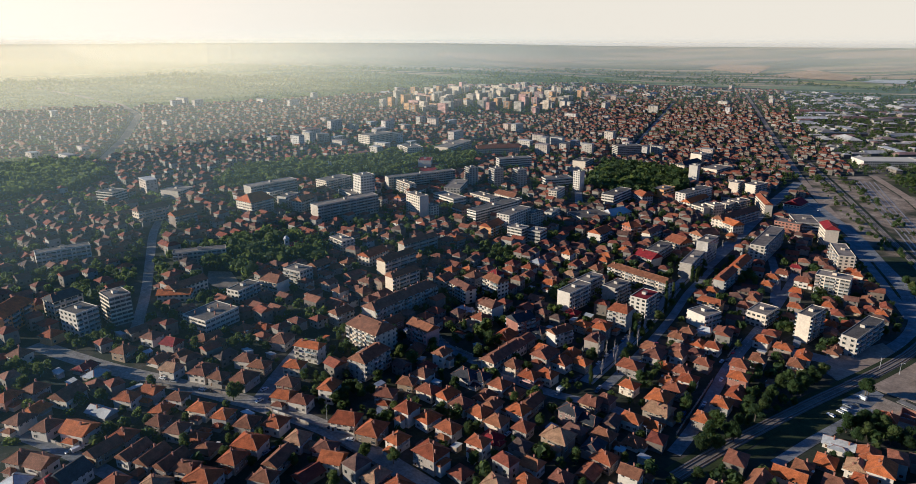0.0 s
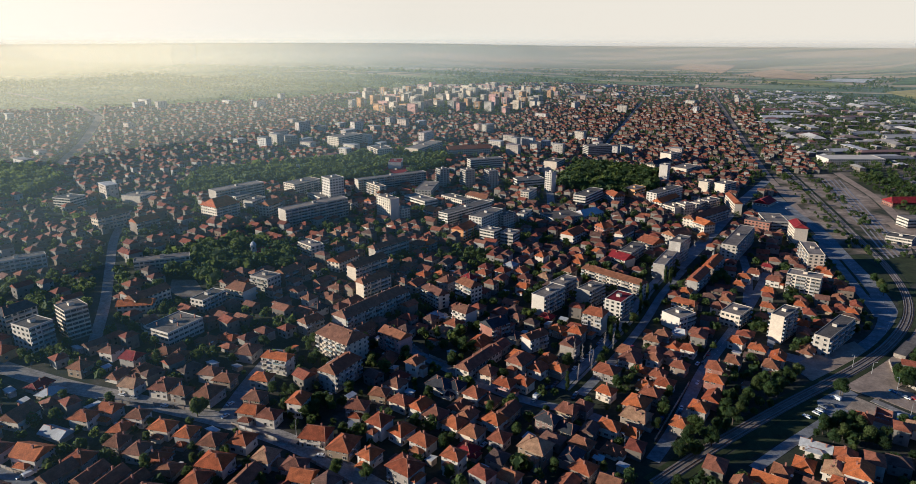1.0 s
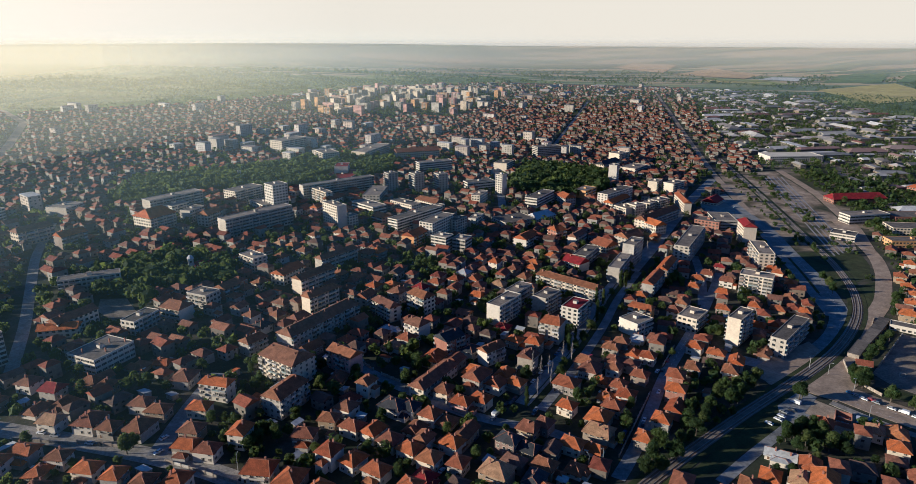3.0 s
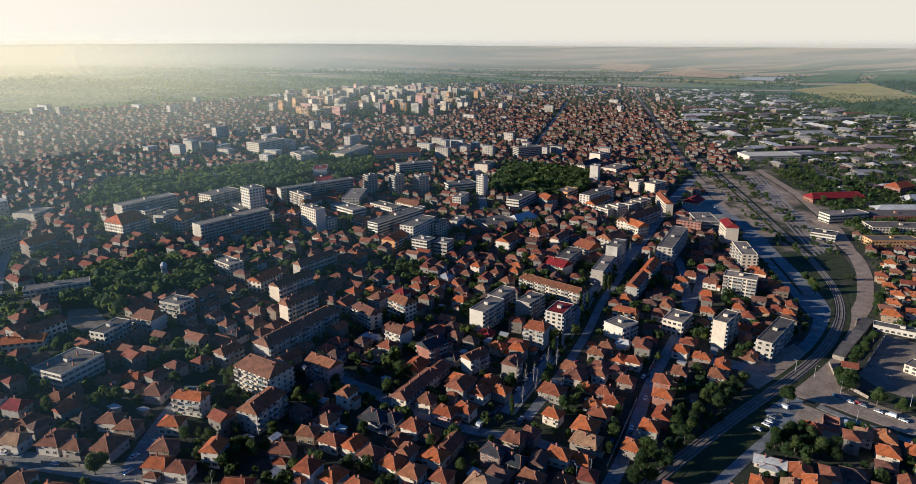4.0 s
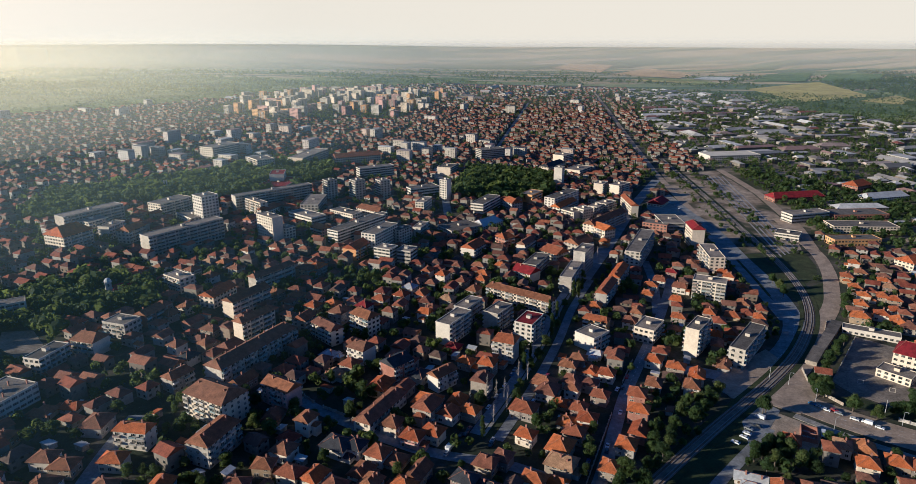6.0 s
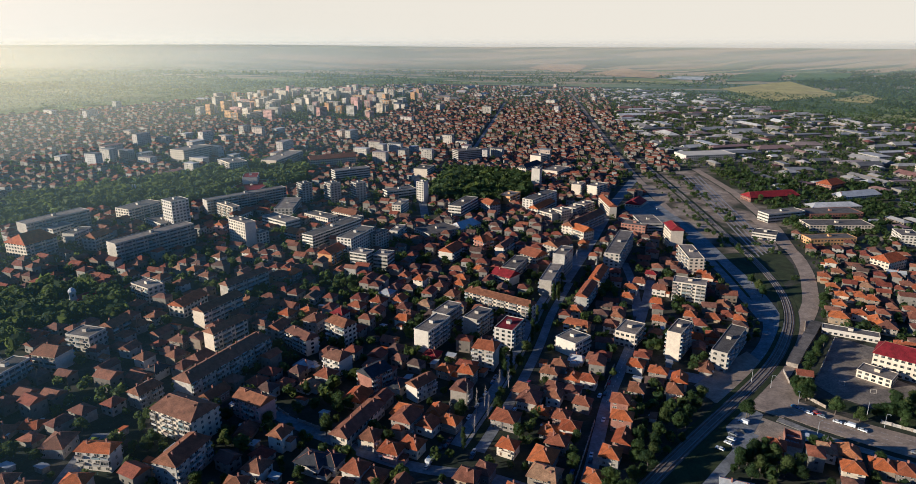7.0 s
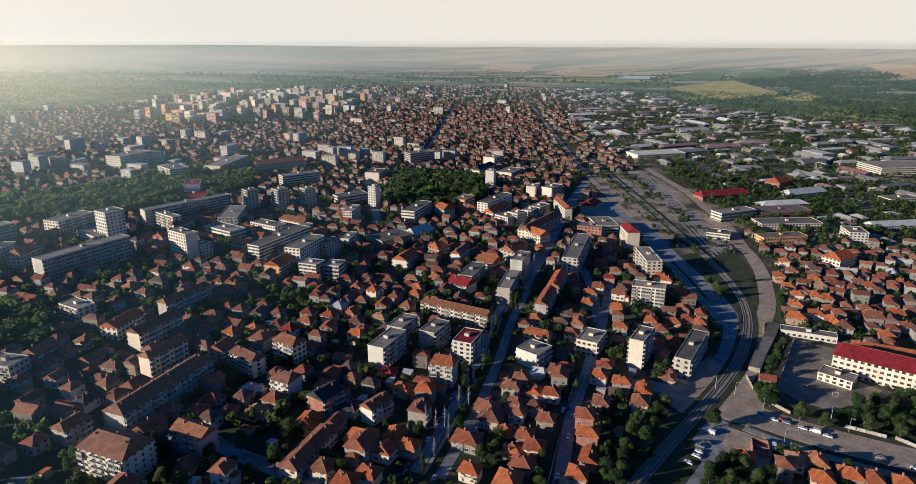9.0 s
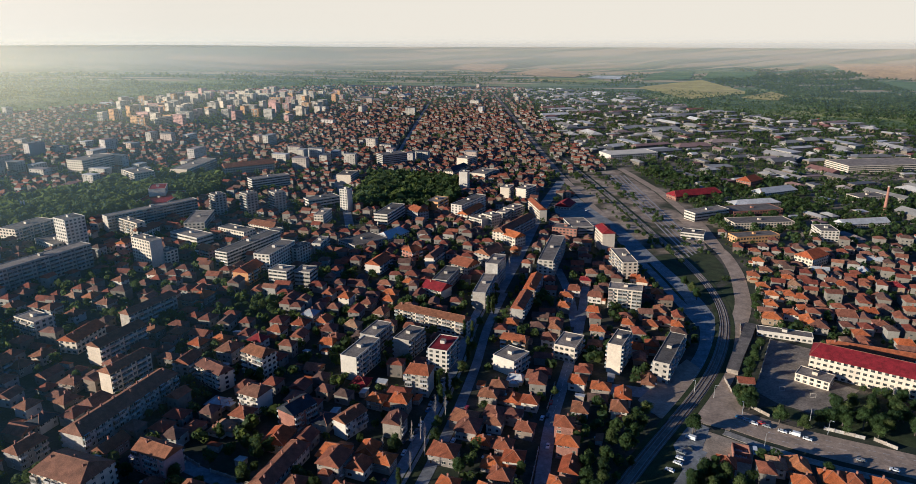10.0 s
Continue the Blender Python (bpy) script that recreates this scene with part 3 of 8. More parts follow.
def house_recipe(w, d, n, kind, roof, wall, balc, seed):
    key = (w, d, n, kind, roof, wall, balc, seed)
    if key in RECIPES:
        return RECIPES[key]
    rnd = random.Random(str(key))
    h = 2.7 * n + 0.3
    rise = (0.28 if kind != "gable" else 0.31) * min(w, d) * rnd.uniform(0.9, 1.15)
    mat = WALLS[wall][0]
    parts = [("wall", wall_mesh(w, d, h, mat, rise * 0.97 if kind == "gable" else 0), Matrix(), ""),
             ("roof", hip_roof(w, d, h, rise, 0.75, kind).mesh("roof", ROOFS[roof][0], M_CAP), Matrix(), "")]
    parts.append(("chimney", ME_CHIM, pose(rnd.uniform(-0.2, 0.2) * w, rnd.choice((-1, 1)) * 0.12 * d, h + rise * 0.45, 0, 0, rnd.choice((0, 90))), ""))
    if rnd.random() < 0.2:
        parts.append(("chimney", ME_CHIM, pose(rnd.uniform(0.25, 0.35) * w, -0.2 * d, h + rise * 0.1, 0, 0, 0), ""))
    for side in range(4):
        length = w if side % 2 == 0 else d
        cols = max(int(length / 3.1), 1)
        for st in range(n):
            for c in range(cols):
                if rnd.random() < 0.34 and cols > 1:
                    continue
                u = (c + 0.5 - cols / 2) * length / cols
                if st == 0 and side == 0 and c == 0:
                    parts.append(("door", ME_DOOR, on_side(w, d, side, u, 0.5), ""))
                    continue
                parts.append(("window", rnd.choice((ME_WIN, ME_WIN, ME_WIN_WIDE)), on_side(w, d, side, u, 1.15 + 2.7 * st), ""))
    if rnd.random() < 0.55:
        side = rnd.choice((0, 1, 2, 3))
        ww, dd, hh = (w if side % 2 == 0 else d) * rnd.uniform(0.45, 0.65), rnd.uniform(2.6, 4.2), 2.7 * max(n - 1, 1) + rnd.uniform(-0.3, 0.2)
        m = on_side(w, d, side, rnd.uniform(-0.12, 0.12) * w, 0) @ pose(0, -dd / 2 + 0.6, 0)
        parts.append(("wing", wall_mesh(ww, dd + 1.0, hh, mat), m, ""))
        parts.append(("wing_roof", hip_roof(ww, dd + 1.0, hh, 0.24 * dd, 0.4, "hip").mesh("wing_roof", ROOFS[roof][0], M_CAP), m, ""))
    if balc:
        b = balcony_mesh(w * 0.55).mesh("balcony", M_PANEL, mat)
        for st in range(1, n):
            parts.append(("balcony", b, on_side(w, d, 0, w * 0.1, 0.3 + 2.7 * st), ""))
    RECIPES[key] = parts
    return parts


HOUSES = [0]


def house(x, y, rot, w=10.5, d=9.5, n=2, kind="hip", roof="t", wall="p", balc=0, seed=0):
    claim(x, y, w, d, rot)
    z = min(gz(x + i * w * 0.4, y + j * d * 0.4) for i in (-1, 1) for j in (-1, 1)) + 0.3
    ob = thing("house", pose(x, y, z, 0, 0, rot), "%s house of %s storeys with a %s roof" % (WALLS[wall][1], ("one", "two", "three", "four", "five", "six")[n - 1], ROOFS[roof][1]), "house", "town houses")
    for name, me, m, label in house_recipe(w, d, n, kind, roof, wall, balc, seed):
        if name == "window" and (ob.matrix_basis.to_3x3() @ m.to_3x3() @ Vector((0, -1, 0))).y > -0.05:
            continue
        part(name, me, ob, label, m)
    HOUSES[0] += 1
    return ob


def shed(x, y, rot, w=5.0, d=4.0, h=2.6, roof="m", label=""):
    claim(x, y, w, d, rot)
    z = gz(x, y)
    ob = thing("shed", pose(x, y, z, 0, 0, rot), "low %s-roofed garden shed beside the houses" % ROOFS[roof][1], "shed", "garden sheds")
    s = Shape()
    s.box(-w / 2, -d / 2, -0.6, w / 2, d / 2, h)
    s.poly([(-w / 2, -d / 2, h), (-w / 2, d / 2, h), (-w / 2, d / 2, h + 0.6), (w / 2, -d / 2, h), (w / 2, d / 2, h), (w / 2, d / 2, h + 0.6)], [(0, 1, 2), (3, 5, 4), (1, 4, 5, 2)])
    part("wall", s.mesh("wall", M_FENCE), ob)
    s = Shape()
    a, b = w / 2 + 0.3, d / 2 + 0.3
    s.poly([(-a, -b, h - 0.02), (a, -b, h - 0.02), (a, b, h + 0.68), (-a, b, h + 0.68), (-a, -b, h + 0.1), (a, -b, h + 0.1), (a, b, h + 0.8), (-a, b, h + 0.8)],
           [(0, 3, 2, 1), (4, 5, 6, 7), (0, 1, 5, 4), (1, 2, 6, 5), (2, 3, 7, 6), (3, 0, 4, 7)])
    part("roof", s.mesh("roof", ROOFS[roof][0]), ob)
    part("door", ME_DOOR, ob, "", pose(0, -d / 2, 0) @ Matrix.Diagonal((0.9, 0.6, 0.9, 1)))


# Apartment and public buildings
def block(x, y, rot, w, d, h, roof="flat", wall="g", face="balcony", name="apartment_building", detail=True, bays=0):
    claim(x, y, w, d, rot, 1.0)
    rnd = random.Random("%d %d" % (x, y))
    z = min(gz(x + i * 6, y + j * 6) for i in (-1, 1) for j in (-1, 1))
    n = max(round(h / 2.9), 1)
    st = h / n
    mat, wname = WALLS[wall]
    rname = "flat bitumen" if roof == "flat" else "flat white" if roof == "pale_flat" else "flat dark red" if roof == "red_flat" else ROOFS[roof][1]
    words = ("one", "two", "three", "four", "five", "six", "seven", "eight", "nine", "ten")
    kind_word = {"apartment_building": "apartment block", "office_building": "office block", "school": "school building", "hall": "hall"}[name]
    label = "%s %s, %s storeys, %s roof" % (wname, kind_word, words[min(n, 10) - 1], rname)
    ob = thing(name, pose(x, y, z, 0, 0, rot), label, "building", "town blocks")
    s = Shape()
    a, b = w / 2, d / 2
    prof = [(a, b, -2)]
    for k in range(1, n + 1):  # floor bands
        prof += [(a, b, k * st - 0.28), (a + 0.06, b + 0.06, k * st - 0.28), (a + 0.06, b + 0.06, k * st - 0.05), (a, b, k * st - 0.05)]
    s.rings(prof + [(a, b, h)])
    part("wall", s.mesh("wall", mat), ob)
    s = Shape()
    if roof in ("flat", "red_flat", "pale_flat"):
        s.rings([(w / 2 + 0.15, d / 2 + 0.15, h), (w / 2 + 0.15, d / 2 + 0.15, h + 0.55), (w / 2 - 0.12, d / 2 - 0.12, h + 0.55), (w / 2 - 0.12, d / 2 - 0.12, h + 0.2)], 1)
        s.m[-2] = 0
        part("roof", s.mesh("roof", M_TILE_RED if roof == "red_flat" else M_WHITE if roof == "pale_flat" else M_BITUMEN, mat), ob)
        for k in range(max(int(w / 18), 1) if detail else 1 if math.hypot(x, y) < 1100 else 0):  # stair heads
            u = (k + 0.5) * w / max(int(w / 18), 1) - w / 2 if detail else 0.0
            s = Shape()
            s.box(u - 1.5, -1.2, h + 0.15, u + 1.5, min(1.6, d / 2 - 0.5), h + 2.1)
            s.box(u - 1.6, -1.3, h + 2.1, u + 1.6, min(1.7, d / 2 - 0.4), h + 2.25, 1)
            part("stair_head", s.mesh("stair_head", mat, M_BITUMEN), ob)
        for k in range(rnd.randint(2, 5) if detail else 0):
            part("chimney", ME_CHIM, ob, "", pose(rnd.uniform(-0.45, 0.45) * w, rnd.uniform(-0.35, 0.35) * d, h + 0.1))
    else:
        kind = "gable" if rnd.random() < 0.35 else "half"
        if kind == "gable":
            for k in (-1, 1):
                gs = Shape()
                xx = k * (w / 2 - 0.02)
                gs.poly([(xx, -d / 2, h), (xx, d / 2, h), (xx, 0, h + 0.25 * d), (xx - k * 0.3, -d / 2, h), (xx - k * 0.3, d / 2, h), (xx - k * 0.3, 0, h + 0.25 * d)],
                        [(0, 1, 2) if k > 0 else (0, 2, 1), (0, 3, 4, 1), (0, 2, 5, 3), (1, 4, 5, 2)])
                part("gable", gs.mesh("gable", mat), ob)
        part("roof", hip_roof(w, d, h, 0.26 * d, 0.6, kind, 0.3).mesh("roof", ROOFS[roof][0], M_CAP), ob)
        for k in range(max(int(w / 7), 2) if detail else 1):
            part("chimney", ME_CHIM, ob, "", pose((k + 0.5) * w / max(int(w / 7), 2) - w / 2, rnd.choice((-1, 1)) * d * 0.12, h + 0.1 * d))
    win_s = Shape()
    glz = Shape()
    for side in range(4):
        length = w if side % 2 == 0 else d
        if side % 2 == 1 and length < 9 and face == "balcony":
            cols = 1
        else:
            cols = bays if bays and side % 2 == 0 else max(int(length / 3.3), 1)
        if face == "blank" and side % 2 == 1:
            continue
        if side % 2 == 1 and face == "balcony" and rnd.random() < 0.5:
            continue
        bay = length / cols
        for k in range(n):
            for c in range(cols):
                u = (c + 0.5) * bay - length / 2
                if face == "balcony" and side % 2 == 0 and c % 3 != 1 and k > 0:
                    m = on_side(w, d, side, u, k * st)
                    bw = bay * 0.92
                    if detail:
                        key = (round(bw, 1), wall)
                        if key not in BALC:
                            BALC[key] = (balcony_mesh(bw).mesh("balcony", M_PANEL, M_BALC_ONE), loggia_mesh(bw))
                        r = rnd.random()
                        part("balcony", BALC[key][0 if r < 0.72 else 1], ob, "", m)
                        part("window", ME_WIN_WIDE, ob, "", on_side(w, d, side, u, k * st + 0.75))
                    else:
                        for me_s, lo, hi, dep in ((win_s, 0, 1.0, 1.1), (glz, 1.05, 2.2, 0.06)):
                            for p in [[m @ Vector(q) for q in ((-bw / 2, -dep, lo), (bw / 2, -dep, lo), (bw / 2, -dep, hi), (-bw / 2, -dep, hi))],
                                      [m @ Vector(q) for q in ((-bw / 2, -dep, hi), (bw / 2, -dep, hi), (bw / 2, 0, hi), (-bw / 2, 0, hi))],
                                      [m @ Vector(q) for q in ((bw / 2, -dep, lo), (bw / 2, 0, lo), (bw / 2, 0, hi), (bw / 2, -dep, hi))],
                                      [m @ Vector(q) for q in ((-bw / 2, 0, lo), (-bw / 2, -dep, lo), (-bw / 2, -dep, hi), (-bw / 2, 0, hi))]]:
                                me_s.face(p)
                    continue
                m = on_side(w, d, side, u, k * st + 0.95)
                if detail:
                    part("window", ME_STRIP if face == "strip" and bay > 3.2 else ME_WIN_WIDE if face in ("strip", "office") else ME_WIN, ob, "", m)
                else:
                    ww = bay * 0.46 if face == "strip" else min(1.0, bay * 0.3)
                    for q in (((-ww, -0.06, 0), (ww, -0.06, 0), (ww, -0.06, 1.45), (-ww, -0.06, 1.45)), ((-ww - 0.1, -0.14, 0), (-ww - 0.1, 0, 0), (ww + 0.1, 0, 0), (ww + 0.1, -0.14, 0))):
                        glz.face([m @ Vector(p) for p in q])
    if win_s.f:
        tagged(part("balcony_front", win_s.mesh("balcony_front", M_BALC), ob), kind="stuff")
    if glz.f:
        tagged(part("glazing", glz.mesh("glazing", M_GLASS), ob), kind="stuff")
    return ob


BALC = {}


def loggia_mesh(w):
    """A balcony that its owner has closed with glazing."""
    s = balcony_mesh(w)
    s.box(-w / 2 + 0.02, -1.18, 1.0, w / 2 - 0.02, -0.02, 2.5, 2)
    for k in range(4):
        u = -w / 2 + k * w / 3
        s.box(u - 0.05, -1.22, 1.0, u + 0.05, -1.14, 2.55, 1)
    s.box(-w / 2, -1.25, 2.5, w / 2, 0, 2.62, 1)
    return s.mesh("glazed_balcony", M_PANEL, M_BALC_ONE, M_GLASS)


# Trees
def core(s, rnd, cx, cy, cz, r, n=7, m=4):
    """The dark leafy inside of a crown's lump, uneven."""
    pts = []
    for j in range(m + 1):
        b = math.pi * j / m
        for i in range(n):
            a = 2 * math.pi * (i + 0.5 * (j % 2)) / n
            k = r * rnd.uniform(0.7, 1.0)
            pts.append((cx + k * math.sin(b) * math.cos(a), cy + k * math.sin(b) * math.sin(a), cz + k * math.cos(b) * 0.85))
    s.poly(pts, [(j * n + i, (j + 1) * n + i, (j + 1) * n + (i + 1) % n, j * n + (i + 1) % n) for j in range(m) for i in range(n)])


def leaf_cloud(s, rnd, lumps, count, size):
    """Small bent leaf sprays scattered over the skins of overlapping lumps."""
    for cx, cy, cz, r in lumps:
        core(s, rnd, cx, cy, cz, r * 0.85)
        for _ in range(count):
            a, b = rnd.uniform(0, 2 * math.pi), math.acos(rnd.uniform(-0.85, 1))
            k = r * rnd.uniform(0.72, 1.12)
            p = Vector((cx + k * math.sin(b) * math.cos(a), cy + k * math.sin(b) * math.sin(a), cz + k * math.cos(b) * 0.85))
            nrm = (p - Vector((cx, cy, cz))).normalized() + Vector((rnd.uniform(-1, 1), rnd.uniform(-1, 1), rnd.uniform(-0.7, 0.9))) * 0.8
            nrm.normalize()
            u = nrm.cross(Vector((rnd.uniform(-1, 1), rnd.uniform(-1, 1), rnd.uniform(-1, 1)))).normalized() * size * rnd.uniform(0.6, 1.4)
            v = nrm.cross(u).normalized() * size * rnd.uniform(0.6, 1.4)
            bend = nrm * size * 0.3
            s.poly([p - u - bend, p - v * 0.7, p + u - bend, p + v * 0.8], [(0, 1, 2, 3)])


def crown_lumps(rnd, h, r, n):
    out = []
    for _ in range(n):
        a, t = rnd.uniform(0, 2 * math.pi), rnd.uniform(0.0, 1.0)
        k = r * (0.62 * math.sin(math.pi * (0.22 + 0.7 * t))) * rnd.uniform(0.4, 1.1)
        out.append((k * math.cos(a), k * math.sin(a), h * (0.34 + 0.52 * t), r * rnd.uniform(0.30, 0.52)))
    return out


def tree_recipe(kind, i):
    rnd = random.Random("%s%d" % (kind, i))
    t, c = Shape(), Shape()
    if kind == "broad":
        h, r = 9.0, 4.0
        lumps = crown_lumps(rnd, h, r, 13)
        leaf_cloud(c, rnd, lumps, 95, 0.30)
        t.tube(0, 0, -0.8, 3.4, 0.30, 0.2, 7)
        for L in lumps[:5]:
            t.tube(0, 0, 2.6, L[2], 0.13, 0.05, 5, 0, L[0] * 0.8, L[1] * 0.8)
        mats = M_BARK, M_LEAF
    elif kind == "poplar":
        h, r = 15.0, 1.9
        lumps = [(rnd.uniform(-0.6, 0.6), rnd.uniform(-0.6, 0.6), h * (0.14 + 0.82 * k / 13), r * (0.5 + 0.55 * math.sin(math.pi * (0.15 + 0.8 * k / 13))) * 0.75) for k in range(14)]
        leaf_cloud(c, rnd, lumps, 70, 0.28)
        t.tube(0, 0, -0.8, h * 0.8, 0.28, 0.06, 7)
        mats = M_BARK, M_LEAF
    elif kind == "pine":
        h, r = 12.0, 2.6
        lumps = [(rnd.uniform(-0.3, 0.3), rnd.uniform(-0.3, 0.3), h * (0.16 + 0.8 * k / 11), max(r * (1 - k / 11.5) * 0.95, 0.3)) for k in range(12)]
        leaf_cloud(c, rnd, lumps, 70, 0.30)
        t.tube(0, 0, -0.8, h * 0.92, 0.26, 0.05, 7)
        mats = M_BARK, M_LEAF
    else:
        h = 12.0
        t.tube(0, 0, -0.8, h * 0.75, 0.2, 0.07, 6)
        t.tube(0, 0, h * 0.75, h, 0.07, 0.03, 5, 0, 0.2, 0.1)
        for k in range(26):
            a, z = rnd.uniform(0, 6.28), rnd.uniform(2.5, 10.5)
            l = rnd.uniform(0.7, 1.8) * (1.15 - z / 14)
            t.tube(0, 0, z, z + l * 1.7, 0.07, 0.025, 4, 0, l * math.cos(a), l * math.sin(a))
        mats = M_BIRCH, M_LEAF
    out = [("trunk", t.mesh("trunk", mats[0]))]
    if c.f:
        out.append(("crown", c.mesh("crown", mats[1])))
    return out


TREES = {k: [tree_recipe(k, i) for i in range(n)] for k, n in (("broad", 6), ("poplar", 3), ("pine", 2), ("bare", 3))}
TREE_WORDS = {"broad": "dense dark-green broadleaf tree with a rounded uneven crown", "poplar": "tall narrow poplar with thin yellow-green leaves",
              "pine": "dark green conifer with a pointed crown", "bare": "bare pale-barked tree with thin upright branches"}
TREE_RND = random.Random(5)


def tree(x, y, size=1.0, kind="broad", mark=True):
    rnd = TREE_RND
    if mark:
        claim(x, y, 4 * size, 4 * size, 0)
    ob = thing("tree", pose(x, y, gz(x, y), 0, 0, rnd.uniform(0, 360)) @ Matrix.Diagonal((size * rnd.uniform(0.9, 1.1), size * rnd.uniform(0.9, 1.1), size * rnd.uniform(0.85, 1.2), 1)), TREE_WORDS[kind], "tree", "town trees")
    for name, me in rnd.choice(TREES[kind]):
        part(name, me, ob)


def bush_cloud(s, rnd, x, y, h, r, faces=26):
    """A far tree: sprays of leaves round a few lumps."""
    z = gz(x, y)
    fine = min(1.0, math.sqrt(44 / faces))
    for _ in range(3):
        lx, ly, lz, lr = x + rnd.uniform(-0.45, 0.45) * r, y + rnd.uniform(-0.45, 0.45) * r, z + h * rnd.uniform(0.4, 0.72), r * rnd.uniform(0.5, 0.75)
        for _ in range(faces // 3):
            a, b = rnd.uniform(0, 6.283), math.acos(rnd.uniform(-0.7, 1))
            sb = math.sin(b)
            nx, ny, nz = sb * math.cos(a), sb * math.sin(a), math.cos(b)
            k = lr * rnd.uniform(0.82, 1.08)
            px, py, pz = lx + nx * k, ly + ny * k, lz + nz * k
            q = lr * rnd.uniform(0.35, 0.65) * fine
            if faces > 60:
                nx, ny, nz = nx + rnd.uniform(-0.6, 0.6), ny + rnd.uniform(-0.6, 0.6), nz + rnd.uniform(-0.6, 0.6)
            tx, ty, tz = rnd.uniform(-1, 1), rnd.uniform(-1, 1), rnd.uniform(-1, 1)
            ux, uy, uz = (ny * tz - nz * ty) * q, (nz * tx - nx * tz) * q, (nx * ty - ny * tx) * q
            vx, vy, vz = (ny * uz - nz * uy) + rnd.uniform(-.3, .3) * q, (nz * ux - nx * uz) + rnd.uniform(-.3, .3) * q, nx * uy - ny * ux
            i = len(s.v)
            s.v += [(px - ux, py - uy, pz - uz), (px - vx, py - vy, pz - vz), (px + ux, py + uy, pz + uz), (px + vx, py + vy, pz + vz)]
            s.f.append((i, i + 1, i + 2, i + 3))


def far_house(sw, sr, sg, rnd, x, y, rot, w, d, h, flat=False, rise=0.27):
    """A far house: walls, roof with eaves, and the panes towards the open side, for a joined quarter."""
    z = gz(x, y)
    c, s = math.cos(radians(rot)), math.sin(radians(rot))

    def at(u, v, k):
        return (x + u * c - v * s, y + u * s + v * c, z + k)
    a, b = w / 2, d / 2
    sw.poly([at(-a, -b, -2), at(a, -b, -2), at(a, b, -2), at(-a, b, -2), at(-a, -b, h), at(a, -b, h), at(a, b, h), at(-a, b, h)], [(0, 1, 5, 4), (1, 2, 6, 5), (2, 3, 7, 6), (3, 0, 4, 7), (4, 5, 6, 7)])
    if flat:
        e = 0.3
        sr.poly([at(-a - e, -b - e, h), at(a + e, -b - e, h), at(a + e, b + e, h), at(-a - e, b + e, h), at(-a - e, -b - e, h + 0.5), at(a + e, -b - e, h + 0.5), at(a + e, b + e, h + 0.5), at(-a - e, b + e, h + 0.5)],
                [(4, 5, 6, 7), (0, 1, 5, 4), (1, 2, 6, 5), (2, 3, 7, 6), (3, 0, 4, 7)])
    else:
        top = h + rise * min(w, d)
        e = 0.6
        k = max(a - b, 0) if rnd.random() < 0.7 else a + e
        sr.poly([at(-a - e, -b - e, h - 0.3), at(a + e, -b - e, h - 0.3), at(a + e, b + e, h - 0.3), at(-a - e, b + e, h - 0.3), at(-k, 0, top), at(k, 0, top)], [(0, 1, 5, 4), (1, 2, 5), (2, 3, 4, 5), (3, 0, 4), (0, 3, 2, 1)])
    n = max(int(h / 2.9), 1)
    for side, length, off in ((0, w, b), (1, d, a), (2, w, b), (3, d, a)):
        ang = radians(rot - 90 + 90 * side)
        if math.sin(ang) > 0.3:
            continue
        nx, ny = math.cos(ang), math.sin(ang)
        mx, my = x + nx * (off + 0.05), y + ny * (off + 0.05)
        cols = max(int(length / 3.6), 1)
        for st in range(n):
            for q in range(cols):
                if rnd.random() < 0.25:
                    continue
                u = (q + 0.5) * length / cols - length / 2
                k0 = z + 1.2 + 2.9 * st
                ax, ay, bx, by = mx - ny * (u - 0.75), my + nx * (u - 0.75), mx - ny * (u + 0.75), my + nx * (u + 0.75)
                sg.face([(ax, ay, k0), (bx, by, k0), (bx, by, k0 + 1.4), (ax, ay, k0 + 1.4)])


